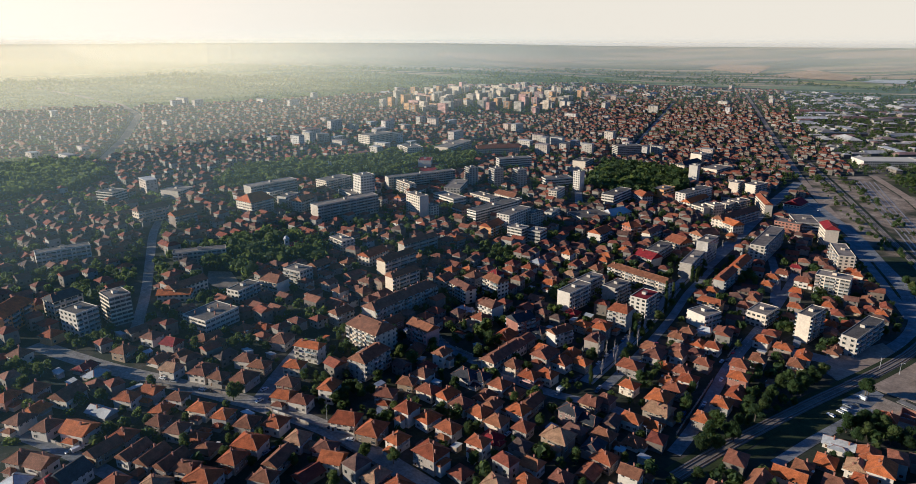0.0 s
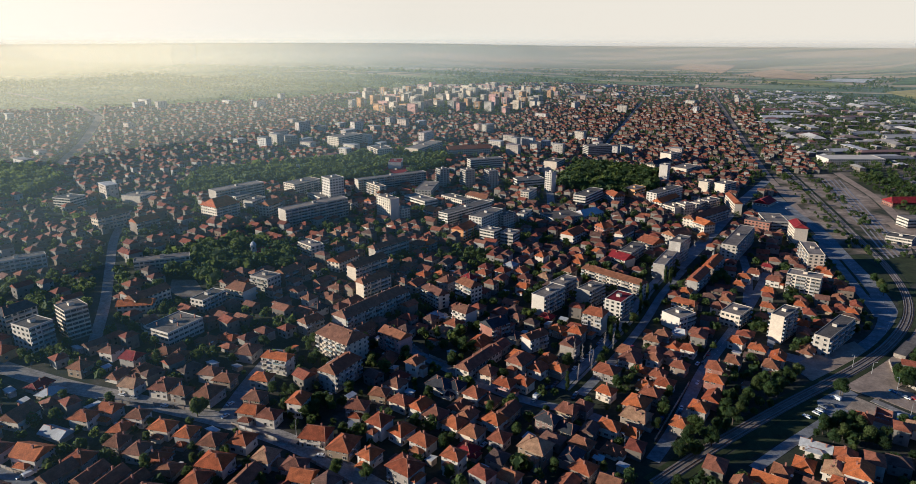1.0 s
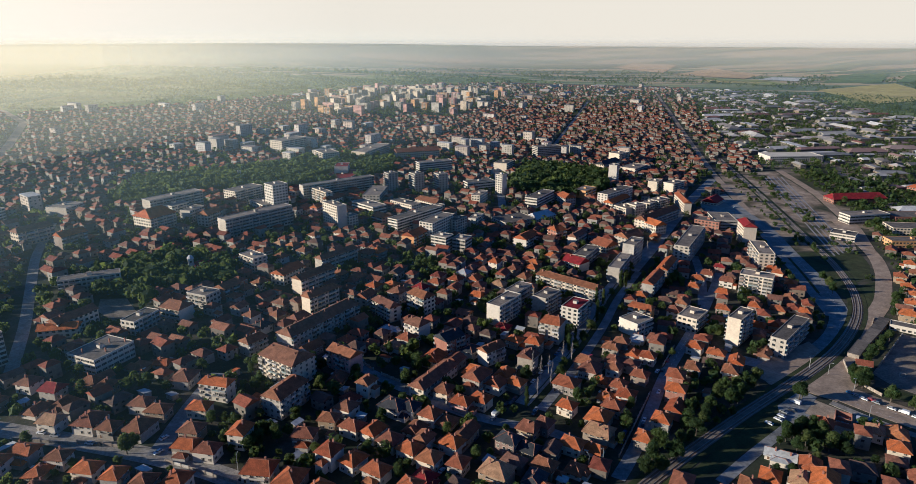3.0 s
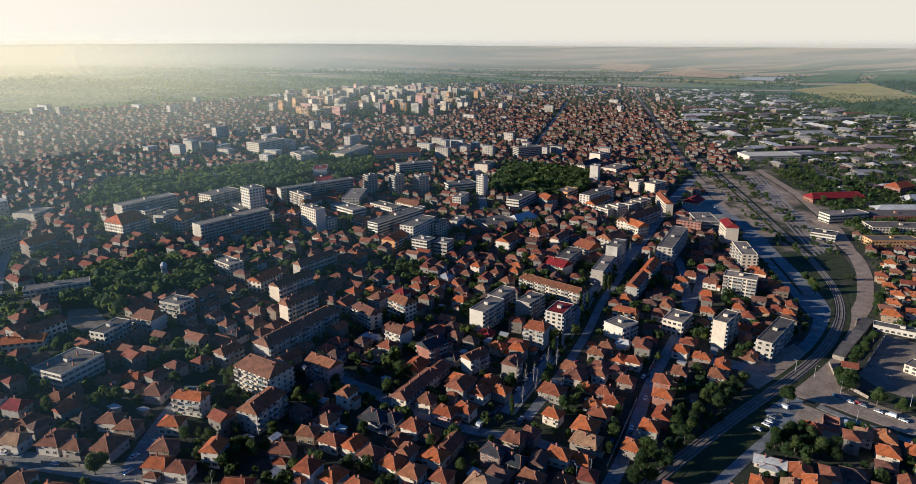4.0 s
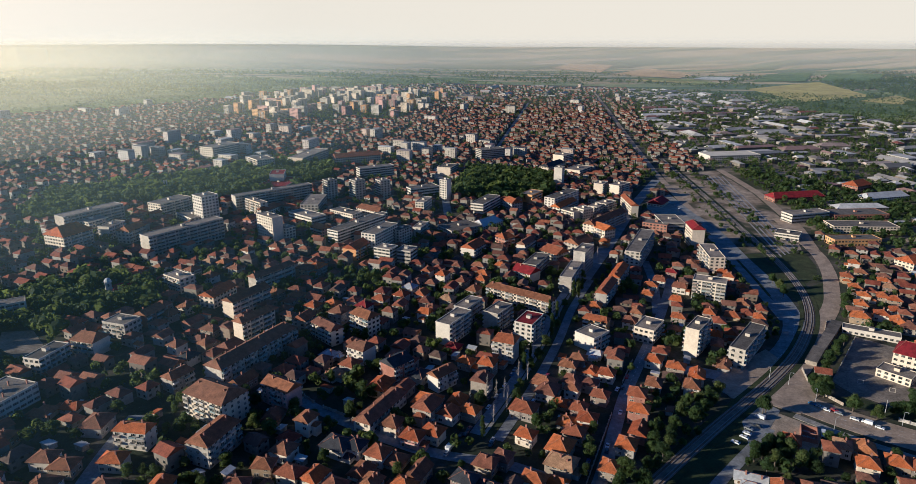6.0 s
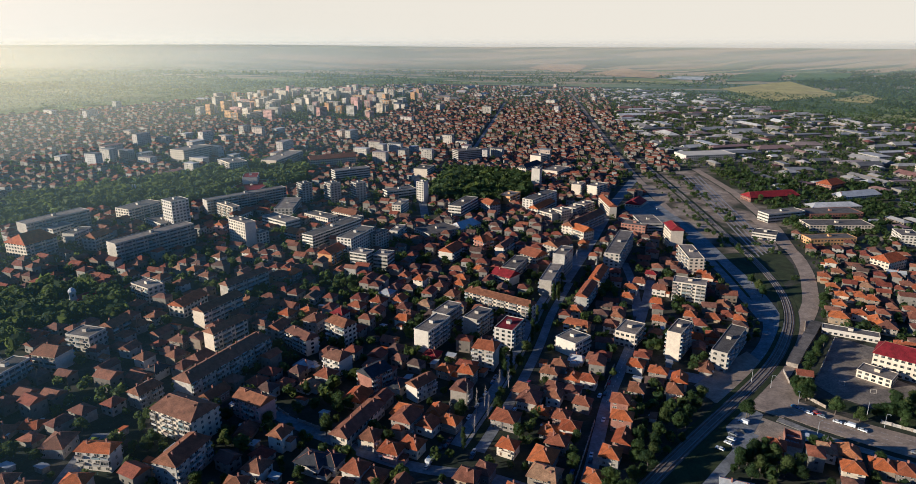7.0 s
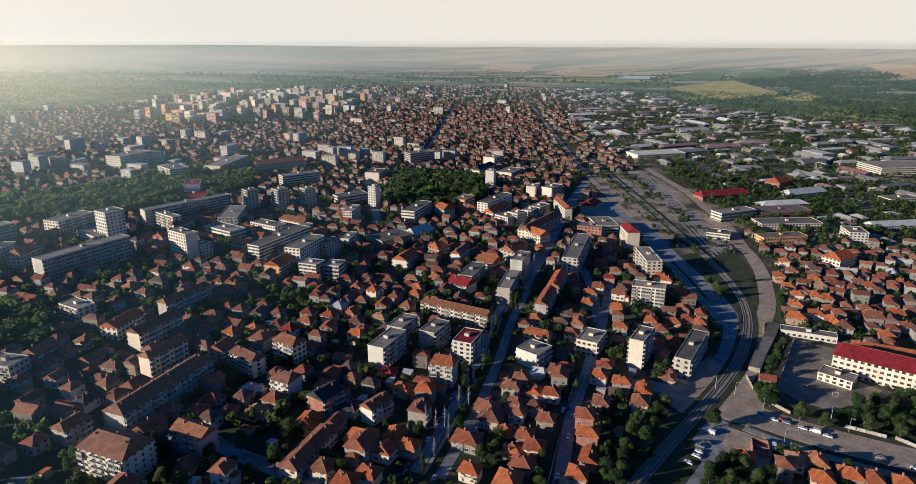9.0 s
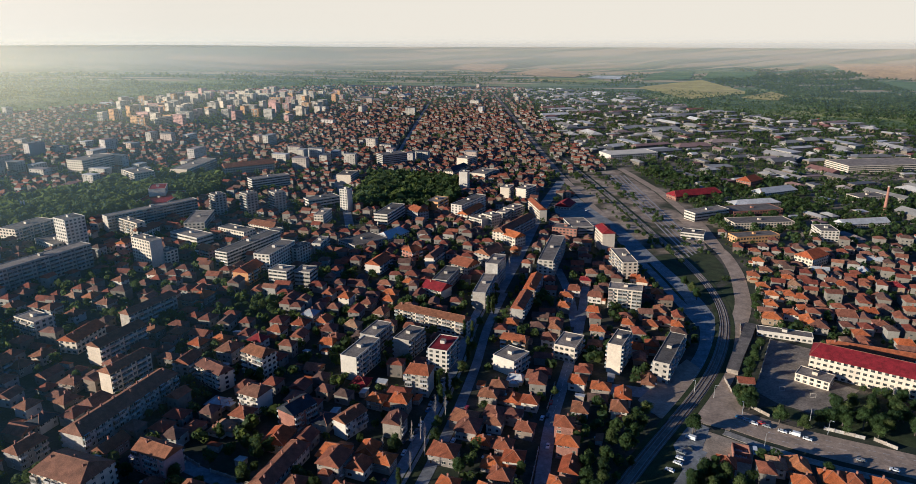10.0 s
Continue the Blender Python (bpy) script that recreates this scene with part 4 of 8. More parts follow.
# Cars
def car_recipe(van):
    parts = []
    s = Shape()
    l, w = (5.2, 1.95) if van else (4.3, 1.75)
    side = [(-l / 2, 0.35), (l / 2, 0.35), (l / 2, 0.75), (l / 2 - 0.15, 0.95), (l * 0.24, 1.05), (-l * 0.42, 1.08), (-l / 2, 0.9)] if not van else [(-l / 2, 0.35), (l / 2, 0.35), (l / 2, 0.9), (l / 2 - 0.7, 1.15), (l * 0.2, 2.1), (-l / 2 + 0.1, 2.15), (-l / 2, 1.9)]
    n = len(side)
    s.poly([(x, -w / 2, z) for x, z in side] + [(x, w / 2, z) for x, z in side], [tuple(range(n)), tuple(range(2 * n - 1, n - 1, -1))] + [((i + 1) % n, i, n + i, n + (i + 1) % n) for i in range(n)])
    if not van:
        r = [(-l * 0.40, 1.07), (l * 0.2, 1.05), (l * 0.06, 1.45), (-l * 0.30, 1.47)]
        s2 = Shape()
        s2.poly([(x, -w / 2 + 0.12 + (0.12 if z > 1.2 else 0), z) for x, z in r] + [(x, w / 2 - 0.12 - (0.12 if z > 1.2 else 0), z) for x, z in r],
                [(0, 1, 2, 3), (7, 6, 5, 4), (1, 0, 4, 5), (2, 1, 5, 6), (0, 3, 7, 4)])
        s.poly([(r[3][0] - 0.02, -w / 2 + 0.22, 1.475), (r[2][0] + 0.02, -w / 2 + 0.22, 1.455), (r[2][0] + 0.02, w / 2 - 0.22, 1.455), (r[3][0] - 0.02, w / 2 - 0.22, 1.475), (r[3][0], -w / 2 + 0.24, 1.42), (r[2][0], -w / 2 + 0.24, 1.40), (r[2][0], w / 2 - 0.24, 1.40), (r[3][0], w / 2 - 0.24, 1.42)],
               [(0, 1, 2, 3), (0, 4, 5, 1), (1, 5, 6, 2), (2, 6, 7, 3), (3, 7, 4, 0)])
    else:
        s2 = Shape()
        s2.poly([(l / 2 - 0.66, -w / 2 + 0.1, 1.2), (l / 2 - 0.66, w / 2 - 0.1, 1.2), (l * 0.2 + 0.06, w / 2 - 0.15, 2.05), (l * 0.2 + 0.06, -w / 2 + 0.15, 2.05)], [(0, 1, 2, 3)])
    wh = Shape()
    a = [(0.32 * math.cos(2 * math.pi * i / 10), 0.32 * math.sin(2 * math.pi * i / 10)) for i in range(10)]
    wh.poly([(x, -0.1, z) for x, z in a] + [(x, 0.1, z) for x, z in a], [tuple(range(10)), tuple(range(19, 9, -1))] + [((i + 1) % 10, i, 10 + i, 10 + (i + 1) % 10) for i in range(10)])
    return s, s2.mesh("cabin_glass", M_GLASS), wh.mesh("wheel", M_RUBBER), l, w


CAR_SHAPES = {v: car_recipe(v) for v in (False, True)}
CAR_BODIES = {(v, c): CAR_SHAPES[v][0].mesh("body", M_CARS[c]) for v in (False, True) for c in range(5)}


def car(x, y, rot, colour, van=False):
    s, glass, wheel, l, w = CAR_SHAPES[van]
    word = ("white", "grey", "dark", "red", "blue")[colour]
    ob = thing("van" if van else "car", pose(x, y, gz(x, y) + 0.1, 0, 0, rot), "%s %s standing on the asphalt" % (word, "delivery van" if van else "saloon car"), "van" if van else "car", "cars in the streets")
    part("body", CAR_BODIES[van, colour], ob)
    part("cabin_glass", glass, ob)
    for i in (-1, 1):
        for j in (-1, 1):
            part("wheel", wheel, ob, "", pose(i * l * 0.3, j * (w / 2 - 0.09), 0.32))


def lamp_meshes():
    a, b, c = Shape(), Shape(), Shape()
    a.tube(0, 0, -0.5, 8.0, 0.13, 0.07, 8)
    b.poly([(0, -0.05, 7.9), (1.6, -0.04, 8.45), (1.6, 0.04, 8.45), (0, 0.05, 7.9), (0, -0.05, 8.02), (1.6, -0.04, 8.55), (1.6, 0.04, 8.55), (0, 0.05, 8.02)], [(0, 3, 2, 1), (4, 5, 6, 7), (0, 1, 5, 4), (1, 2, 6, 5), (2, 3, 7, 6), (3, 0, 4, 7)])
    c.box(1.4, -0.16, 8.38, 2.2, 0.16, 8.56, 0, 0.04)
    return a.mesh("pole", M_METAL), b.mesh("arm", M_METAL), c.mesh("lamp_head", M_METAL)


ME_LAMP = lamp_meshes()


def street_lamp(x, y, rot):
    ob = thing("street_lamp", pose(x, y, gz(x, y), 0, 0, rot), "tall grey steel street lamp at the kerb", "lamp", "street lamps")
    for name, me in zip(("pole", "arm", "lamp_head"), ME_LAMP):
        part(name, me, ob)


def garden_wall(x0, y0, x1, y1, h):
    """A plastered boundary wall with piers and a coping, following the ground."""
    l = math.hypot(x1 - x0, y1 - y0)
    n = max(int(l / 4), 1)
    ux, uy = (x1 - x0) / l, (y1 - y0) / l
    ob = thing("garden_wall", pose(x0, y0, gz(x0, y0)), "plastered garden wall with square piers along the street", "wall", "garden walls")
    pier = Shape()
    pier.rings([(0.22, 0.22, -0.5), (0.22, 0.22, h + 0.15), (0.28, 0.28, h + 0.15), (0.28, 0.28, h + 0.3)])
    pier = pier.mesh("pier", M_FENCE)
    panel = Shape()
    panel.box(0, -0.1, -0.6, l / n, 0.1, h)
    panel = panel.mesh("panel", M_FENCE)
    ang = math.degrees(math.atan2(uy, ux))
    for k in range(n):
        px, py = x0 + ux * l * k / n, y0 + uy * l * k / n
        dz = gz(px, py) - gz(x0, y0)
        part("panel", panel, ob, "", pose(px - x0, py - y0, dz, 0, 0, ang))
        part("pier", pier, ob, "", pose(px - x0, py - y0, dz, 0, 0, ang))


def church(x, y, rot):
    claim(x, y, 20, 14, rot)
    ob = thing("church", pose(x, y, gz(x, y), 0, 0, rot), "small church with a white bell tower and red roof", "church")
    s = Shape()
    s.box(1, -4.5, -1, 17, 4.5, 6)
    part("nave", s.mesh("nave", M_WHITE), ob)
    part("roof", hip_roof(16, 9, 6, 2.6, 0.5, "hip").mesh("roof", M_TILE_RED, M_CAP), ob, "", pose(9, 0, 0))
    s = Shape()
    s.rings([(2.2, 2.2, -1), (2.2, 2.2, 5.5), (2.5, 2.5, 5.5), (2.5, 2.5, 6), (2.0, 2.0, 6), (2.0, 2.0, 11), (2.4, 2.4, 11), (2.4, 2.4, 11.5)])
    tower = part("bell_tower", s.mesh("bell_tower", M_WHITE), ob, "", pose(-1.5, 0, 0))
    d = Shape()
    for k in range(5):
        a0, a1 = math.pi / 2 * k / 5, math.pi / 2 * (k + 1) / 5
        d.tube(0, 0, 11.5 + 2.4 * math.sin(a0), 11.5 + 2.4 * math.sin(a1), 2.1 * math.cos(a0), max(2.1 * math.cos(a1), 0.05), 10)
    part("dome", d.mesh("dome", M_METAL), tower)
    for side in range(4):
        part("window", ME_WIN_TALL, tower, "", on_side(4.0, 4.0, side, 0, 8.0))
    for k in range(4):
        for side in (0, 2):
            part("window", ME_WIN_TALL, ob, "", pose(9, 0, 0) @ on_side(16, 9, side, -6 + 4 * k, 2))


def stack(x, y, h):
    ob = thing("chimney_stack", pose(x, y, gz(x, y)), "tall tapered brick factory chimney among trees", "chimney")
    s = Shape()
    s.tube(0, 0, -1, h, 2.0, 1.15, 14)
    part("shaft", s.mesh("shaft", M_BRICK), ob)
    s = Shape()
    s.tube(0, 0, h, h + 1.2, 1.4, 1.4, 14)
    part("rim", s.mesh("rim", M_PANEL), ob)
    s = Shape()
    s.rings([(3, 3, -1), (3, 3, 2.0), (2.5, 2.5, 2.4)])
    part("plinth", s.mesh("plinth", M_BRICK), ob)


def monument(x, y):
    ob = thing("monument", pose(x, y, gz(x, y), 0, 0, 20), "pale concrete memorial arch of two curved pillars", "monument")
    for k in (-1, 1):
        s = Shape()
        pts = [(k * (3.2 - 0.9 * math.sin(i / 8 * math.pi / 2) * 2.2), 16.0 * i / 8) for i in range(9)]
        for (xa, za), (xb, zb) in zip(pts, pts[1:]):
            s.poly([(xa - 0.7, -0.9, za), (xa + 0.7, -0.9, za), (xa + 0.7, 0.9, za), (xa - 0.7, 0.9, za), (xb - 0.6, -0.8, zb), (xb + 0.6, -0.8, zb), (xb + 0.6, 0.8, zb), (xb - 0.6, 0.8, zb)],
                   [(0, 1, 5, 4), (1, 2, 6, 5), (2, 3, 7, 6), (3, 0, 4, 7), (4, 5, 6, 7)])
        part("pillar", s.mesh("pillar", M_WHITE), ob)
    s = Shape()
    s.rings([(5, 3, -1), (5, 3, 0.6), (4.4, 2.4, 0.6), (4.4, 2.4, 1.0)])
    part("plinth", s.mesh("plinth", M_PAVING), ob)


def garage_row(pts):
    """Lock-up garages side by side along a line, under one flat roof in steps."""
    for (x0, y0), (x1, y1) in zip(pts, pts[1:]):
        l = math.hypot(x1 - x0, y1 - y0)
        rot = math.degrees(math.atan2(y1 - y0, x1 - x0))
        cx, cy = (x0 + x1) / 2, (y0 + y1) / 2
        claim(cx, cy, l, 7.0, rot, 0.5)
        ob = thing("garage_row", pose(cx, cy, gz(cx, cy), 0, 0, rot), "row of lock-up garages with a flat grey roof and dark doors", "garages", "garage rows")
        s = Shape()
        s.box(-l / 2 + 0.1, -3.3, -1.5, l / 2 - 0.1, 3.3, 3.0)
        part("wall", s.mesh("wall", M_FENCE), ob)
        s = Shape()
        s.box(-l / 2, -3.6, 3.0, l / 2, 3.6, 3.25)
        part("roof", s.mesh("roof", M_BITUMEN), ob)
        n = max(int(l / 3.2), 1)
        for k in range(n):
            for side in (-1, 1):
                s = Shape()
                u = (k + 0.5) * l / n - l / 2
                s.box(u - 1.2, side * 3.3 - 0.06, 0.05, u + 1.2, side * 3.3 + 0.06, 2.2)
                part("door", s.mesh("door", M_WOOD), ob)


def goal(x, y, rot):
    """A small football goal of white tubes."""
    ob = thing("football_goal", pose(x, y, gz(x, y) + 0.06, 0, 0, rot), "small white tube football goal on the school yard", "goal", "goals on the yard")
    for name, a in (("post", (-1.5, -0.06, 0, -1.38, 0.06, 2.0)), ("post", (1.38, -0.06, 0, 1.5, 0.06, 2.0)), ("crossbar", (-1.5, -0.06, 2.0, 1.5, 0.06, 2.12)), ("stay", (-1.5, 0.06, 0, -1.4, 1.0, 0.1)), ("stay", (1.4, 0.06, 0, 1.5, 1.0, 0.1)), ("ground_bar", (-1.4, 0.9, 0, 1.4, 1.0, 0.1))):
        s = Shape()
        s.box(*a)
        part(name, s.mesh(name, M_WHITE), ob)


def ruin(x, y, rot, w, d):
    """Bare brick walls of a house that has lost its roof, with rubble inside."""
    claim(x, y, w, d, rot, 0.5)
    rnd = random.Random(8)
    ob = thing("ruined_house", pose(x, y, gz(x, y), 0, 0, rot), "roofless brick house shell full of pale rubble beside the boulevard", "ruin")
    for a in ((-w / 2, -d / 2, w / 2, -d / 2 + 0.35), (-w / 2, d / 2 - 0.35, w / 2, d / 2), (-w / 2, -d / 2 + 0.35, -w / 2 + 0.35, d / 2 - 0.35), (w / 2 - 0.35, -d / 2 + 0.35, w / 2, d / 2 - 0.35), (-0.2, -d / 2 + 0.35, 0.1, d / 2 - 0.35)):
        s = Shape()
        s.box(a[0], a[1], -1, a[2], a[3], rnd.uniform(2.2, 3.6))
        part("wall", s.mesh("wall", M_BRICK), ob)
    s = Shape()
    for _ in range(150):
        u, v, k = rnd.uniform(-w / 2 + 0.6, w / 2 - 0.9), rnd.uniform(-d / 2 + 0.6, d / 2 - 0.9), rnd.uniform(0.15, 0.7)
        s.box(u, v, -0.2, u + k, v + k * rnd.uniform(0.4, 1.2), k * rnd.uniform(0.5, 1.4))
    tagged(part("rubble", s.mesh("rubble", M_METAL), ob, "heap of pale rubble and planks"), kind="stuff")


def lane_marks(pts, offsets):
    """Worn white dashes painted along a road."""
    s = Shape()
    for (x0, y0), (x1, y1) in zip(pts, pts[1:]):
        l = math.hypot(x1 - x0, y1 - y0)
        ux, uy = (x1 - x0) / l, (y1 - y0) / l
        for off in offsets:
            for k in range(int(l / 6)):
                a, b = k * 6.0, k * 6.0 + 3.0
                q = [(x0 + ux * t - uy * (off + v), y0 + uy * t + ux * (off + v)) for t, v in ((a, -0.1), (b, -0.1), (b, 0.1), (a, 0.1))]
                s.face([(i, j, gz(i, j) + 0.16) for i, j in q])
    tagged(new("lane_marking", s.mesh("lane_marking", M_MARK)), "worn white lane dashes painted on the road", "marking", kind="stuff")

# Zones of the plan
TOWN = [(-1449, 219), (-1184, 525), (-1230, 900), (-1190, 1150), (-1010, 1290), (-875, 1348), (-768, 1473), (-547, 1775), (-383, 2238), (168, 2844), (640, 2826), (840, 2658), (1099, 2245), (1052, 1801), (1291, 1280), (1503, 740), (900, 150), (500, -300), (-500, -300)]
WOODS_RIGHT = [(1544, 2504), (2148, 3340), (2607, 3511), (2742, 3090), (2420, 2500), (2020, 1996), (1500, 1300), (1344, 1602), (1458, 1965)]
INDUSTRY = [(840, 2658), (1099, 2245), (1052, 1801), (1291, 1280), (1248, 1231), (639, 606), (449, 606), (410, 664), (417, 804), (460, 1113), (559, 1700)]
PARK = [(-386, 679), (-402, 772), (-303, 856), (-181, 1021), (-104, 958), (-123, 854), (-210, 758), (-297, 725), (-353, 649)]
GROVE = [(36, 800), (76, 995), (136, 982), (190, 947), (161, 817), (94, 778)]
WOODS_LEFT = [(-773, 559), (-688, 700), (-634, 745), (-531, 692), (-508, 618), (-532, 570), (-547, 540), (-607, 422)]
GREEN_MID = [(-279, 432), (-273, 489), (-244, 512), (-193, 497), (-182, 456), (-215, 437), (-234, 398)]
ESTATE = [(-492, 1568), (-275, 1437), (-164, 1563), (-55, 1514), (147, 2320), (-124, 2380), (-303, 2207), (-465, 1872)]
MID_BLOCKS = [(-450, 940), (-480, 1120), (-250, 1330), (180, 1240), (170, 1010), (-20, 1000), (-150, 1010), (-300, 880)]
make_ground()


def crop_field(kind, corners, label):
    """A field with four corners, draped over the land."""
    s = Shape()
    n = 10
    (ax, ay), (bx, by), (cx, cy), (dx, dy) = corners
    for i in range(n + 1):
        for j in range(n + 1):
            u, v = i / n, j / n
            x = (ax * (1 - u) + bx * u) * (1 - v) + (dx * (1 - u) + cx * u) * v
            y = (ay * (1 - u) + by * u) * (1 - v) + (dy * (1 - u) + cy * u) * v
            s.v.append((x, y, gz(x, y) + 2.2))
    o = n + 1
    s.f = [(i * o + j, (i + 1) * o + j, (i + 1) * o + j + 1, i * o + j + 1) for i in range(n) for j in range(n)]
    s.m = [0] * len(s.f)
    tagged(new("field", s.mesh("field", CROPS[kind])), label, "field", kind="structure")


FIELDS = []
FIELD_WORDS = {"stubble": "tan stubble field beyond the town", "grain": "yellow field of ripe grain", "green": "green crop field on the plain", "pasture": "yellow-green pasture beyond the houses", "glasshouse": "pale flooded plots and glasshouse roofs"}
for kind, *corners in (("grain", (1274, 2562), (1780, 2931), (1542, 2221), (1195, 2043)), ("grain", (1389, 2065), (1647, 2250), (1590, 2066), (1445, 1948)),
                       ("green", (1482, 2953), (1792, 3406), (2035, 3410), (1749, 2979)), ("green", (1826, 3006), (2082, 3345), (2319, 3259), (2098, 2990)),
                       ("stubble", (2730, 3270), (3086, 3052), (2660, 2624), (2610, 2795)), ("green", (2460, 2696), (2614, 2578), (2188, 2160), (2245, 2290)),
                       ("stubble", (792, 3930), (935, 4105), (1167, 3996), (993, 3651)), ("stubble", (1019, 3558), (1323, 3834), (1442, 3476), (1264, 3231)),
                       ("glasshouse", (1300, 3163), (1440, 3340), (1589, 3294), (1425, 3046)), ("pasture", (1059, 3292), (1293, 3153), (1322, 2828), (1144, 2793)),
                       ("pasture", (-727, 1679), (-739, 1979), (-478, 2126), (-527, 1760)), ("pasture", (-1016, 1412), (-1068, 1843), (-810, 1835), (-742, 1442)),
                       ("stubble", (-809, 4130), (-740, 4371), (149, 4238), (-93, 4026)), ("grain", (980, 3029), (1050, 3120), (1250, 2980), (1190, 2900))):
    crop_field(kind, corners, FIELD_WORDS[kind])
    FIELDS.append(corners)
area("lawn", [(226, 340), (245, 321), (263, 309), (302, 281), (322, 300), (300, 343), (258, 326), (241, 342)], M_GRASS, 0.05, "grass under the trees beside the school", "grass")
# Streets
ribbon("road", [(24.1, 307.7), (41.2, 340.0), (58.4, 375.3), (78.3, 420.0), (97.1, 469.5), (127.7, 532.2)], 5.5, M_ASPHALT, 0.10, "one lane of a tree-lined street beside a channel")
ribbon("road", [(34.7, 302.1), (51.9, 334.6), (69.3, 370.3), (89.4, 415.5), (108.1, 464.7), (138.4, 526.9)], 5.5, M_ASPHALT, 0.10, "one lane of a tree-lined street beside a channel")
ribbon("road", [(133.1, 529.5), (175.1, 612.3), (209.8, 684.5), (254.0, 776.6), (338.1, 932.8)], 12, M_ASPHALT, 0.10, "street between apartment blocks")
ribbon("lawn", [(29.4, 304.9), (46.5, 337.3), (63.8, 372.8), (83.9, 417.8), (102.6, 467.1), (133.1, 529.5)], 6.0, M_GRASS, 0.06, "overgrown green strip along the channel", "grass")
ribbon("channel_wall", [(28.0, 305.7), (45.1, 338.0), (62.4, 373.5), (82.4, 418.4), (101.2, 467.7), (131.6, 530.2)], 1.6, M_PAVING, 0.35, "pale concrete edge of the channel", "channel", False)
AVENUE_TREES = [(29, 305), (35, 316), (41, 327), (47, 337), (52, 349), (58, 361), (64, 373), (71, 388), (77, 403), (84, 418), (90, 434), (96, 451), (103, 467), (113, 488), (123, 509), (133, 530), (147, 557), (161, 585)]
ribbon('road', [(64, 248), (77, 270), (110, 344), (128, 376), (166, 445), (188, 489), (209, 534)], 6.5, M_ASPHALT, 0.10, 'asphalt street between the houses')
ribbon('road', [(-68, 341), (-52, 326), (-22, 306), (-8, 295), (11, 285), (31, 289), (61, 268)], 7.0, M_ASPHALT, 0.10, 'asphalt street between the houses')
ribbon('road', [(-293, 279), (-237, 263), (-185, 255), (-142, 247), (-101, 235), (-73, 219), (-48, 203), (-29, 191)], 11.0, M_PAVING, 0.10, 'broad lit street with parked cars')
ribbon('road', [(-142, 247), (-144, 290), (-142, 323)], 8.0, M_ASPHALT, 0.10, 'asphalt street between the houses')
ribbon('road', [(-246, 201), (-226, 198), (-200, 190), (-174, 181), (-153, 172)], 7.0, M_ASPHALT, 0.10, 'asphalt street between the houses')
ribbon('road', [(-251, 313), (-278, 366), (-310, 421), (-351, 491), (-394, 585)], 7.0, M_PAVING, 0.10, 'avenue between low buildings')
ribbon('road', [(-592, 758), (-686, 952), (-830, 1211), (-988, 1382), (-1489, 1727)], 13.0, M_ROAD, 0.10, 'pale road climbing out of the town')
ribbon('road', [(110, 249), (133, 272), (157, 293), (176, 311)], 5.5, M_ASPHALT, 0.10, 'lane beside a lawn and a car park')
ribbon('road', [(168, 347), (191, 361), (213, 379), (244, 410), (267, 447), (279, 487), (287, 530), (294, 585), (308, 671), (313, 799)], 14.0, M_ASPHALT, 0.10, 'wide curving road in the shade')
ribbon('road', [(259, 446), (264, 470), (268, 497), (276, 535), (283, 580), (297, 660)], 8.0, M_ASPHALT, 0.09, 'second carriageway of the curving road')
ribbon('lawn', [(272, 492), (280, 531), (288, 580)], 2.4, M_GRASS, 0.25, 'raised grass median with shrubs between carriageways', 'grass')
ribbon('road', [(201, 351), (219, 364), (247, 394), (287, 445), (313, 475), (351, 540), (373, 591), (384, 641), (403, 721)], 12.0, M_ROAD, 0.10, 'curving ramp road beside the railway')
ribbon('road', [(190, 358), (199, 347), (208, 334), (219, 319), (235, 307), (255, 292), (290, 267), (330, 238)], 22.0, M_ROAD, 0.10, 'wide boulevard with lanes and parked cars')
ribbon('pavement', [(196, 323), (205, 309), (222, 294), (243, 278), (278, 253)], 5.0, M_PAVING, 0.20, 'paved walk beside the boulevard')
area("lot", [(186, 328), (204, 309), (188, 290), (178, 287), (170, 302)], M_SAND, 0.05, "bare trodden lot beside the boulevard", "lot")
ruin(192.4, 303.6, 61, 11, 8)
lane_marks([(210, 331), (219, 319), (235, 307), (255, 292), (290, 267)], (-5.5, 0.0, 5.5))
lane_marks([(213, 379), (244, 410), (267, 447), (279, 487), (287, 530), (294, 585), (308, 671), (313, 799)], (0.0,))
lane_marks([(110, 344), (128, 376), (166, 445)], (0.0,))
area("yard", [(-258, 416), (-241, 419), (-215, 387), (-227, 378), (-249, 396)], M_YARD, 0.06, "open paved yard between the houses", "yard")
ribbon('road', [(154, 375), (180, 367), (195, 354)], 12.0, M_ASPHALT, 0.10, 'asphalt street between the houses')
ribbon('road', [(316, 736), (329, 826), (353, 973), (382, 1119), (421, 1314), (528, 1841), (641, 2411)], 9.0, M_ROAD, 0.10, 'long straight avenue out of the town')
ribbon('road', [(170, 458), (190, 522), (201, 577)], 7.0, M_ASPHALT, 0.10, 'asphalt street between the houses')
ribbon('road', [(32, 723), (33, 852), (29, 995)], 9.0, M_ASPHALT, 0.10, 'asphalt street between the houses')
ribbon('road', [(144, 1201), (344, 2061)], 6.0, M_ASPHALT, 0.10, 'asphalt street between the houses')
ribbon('road', [(465, 1011), (446, 853), (408, 690), (374, 600)], 11.0, M_ROAD, 0.10, 'asphalt street between the houses')
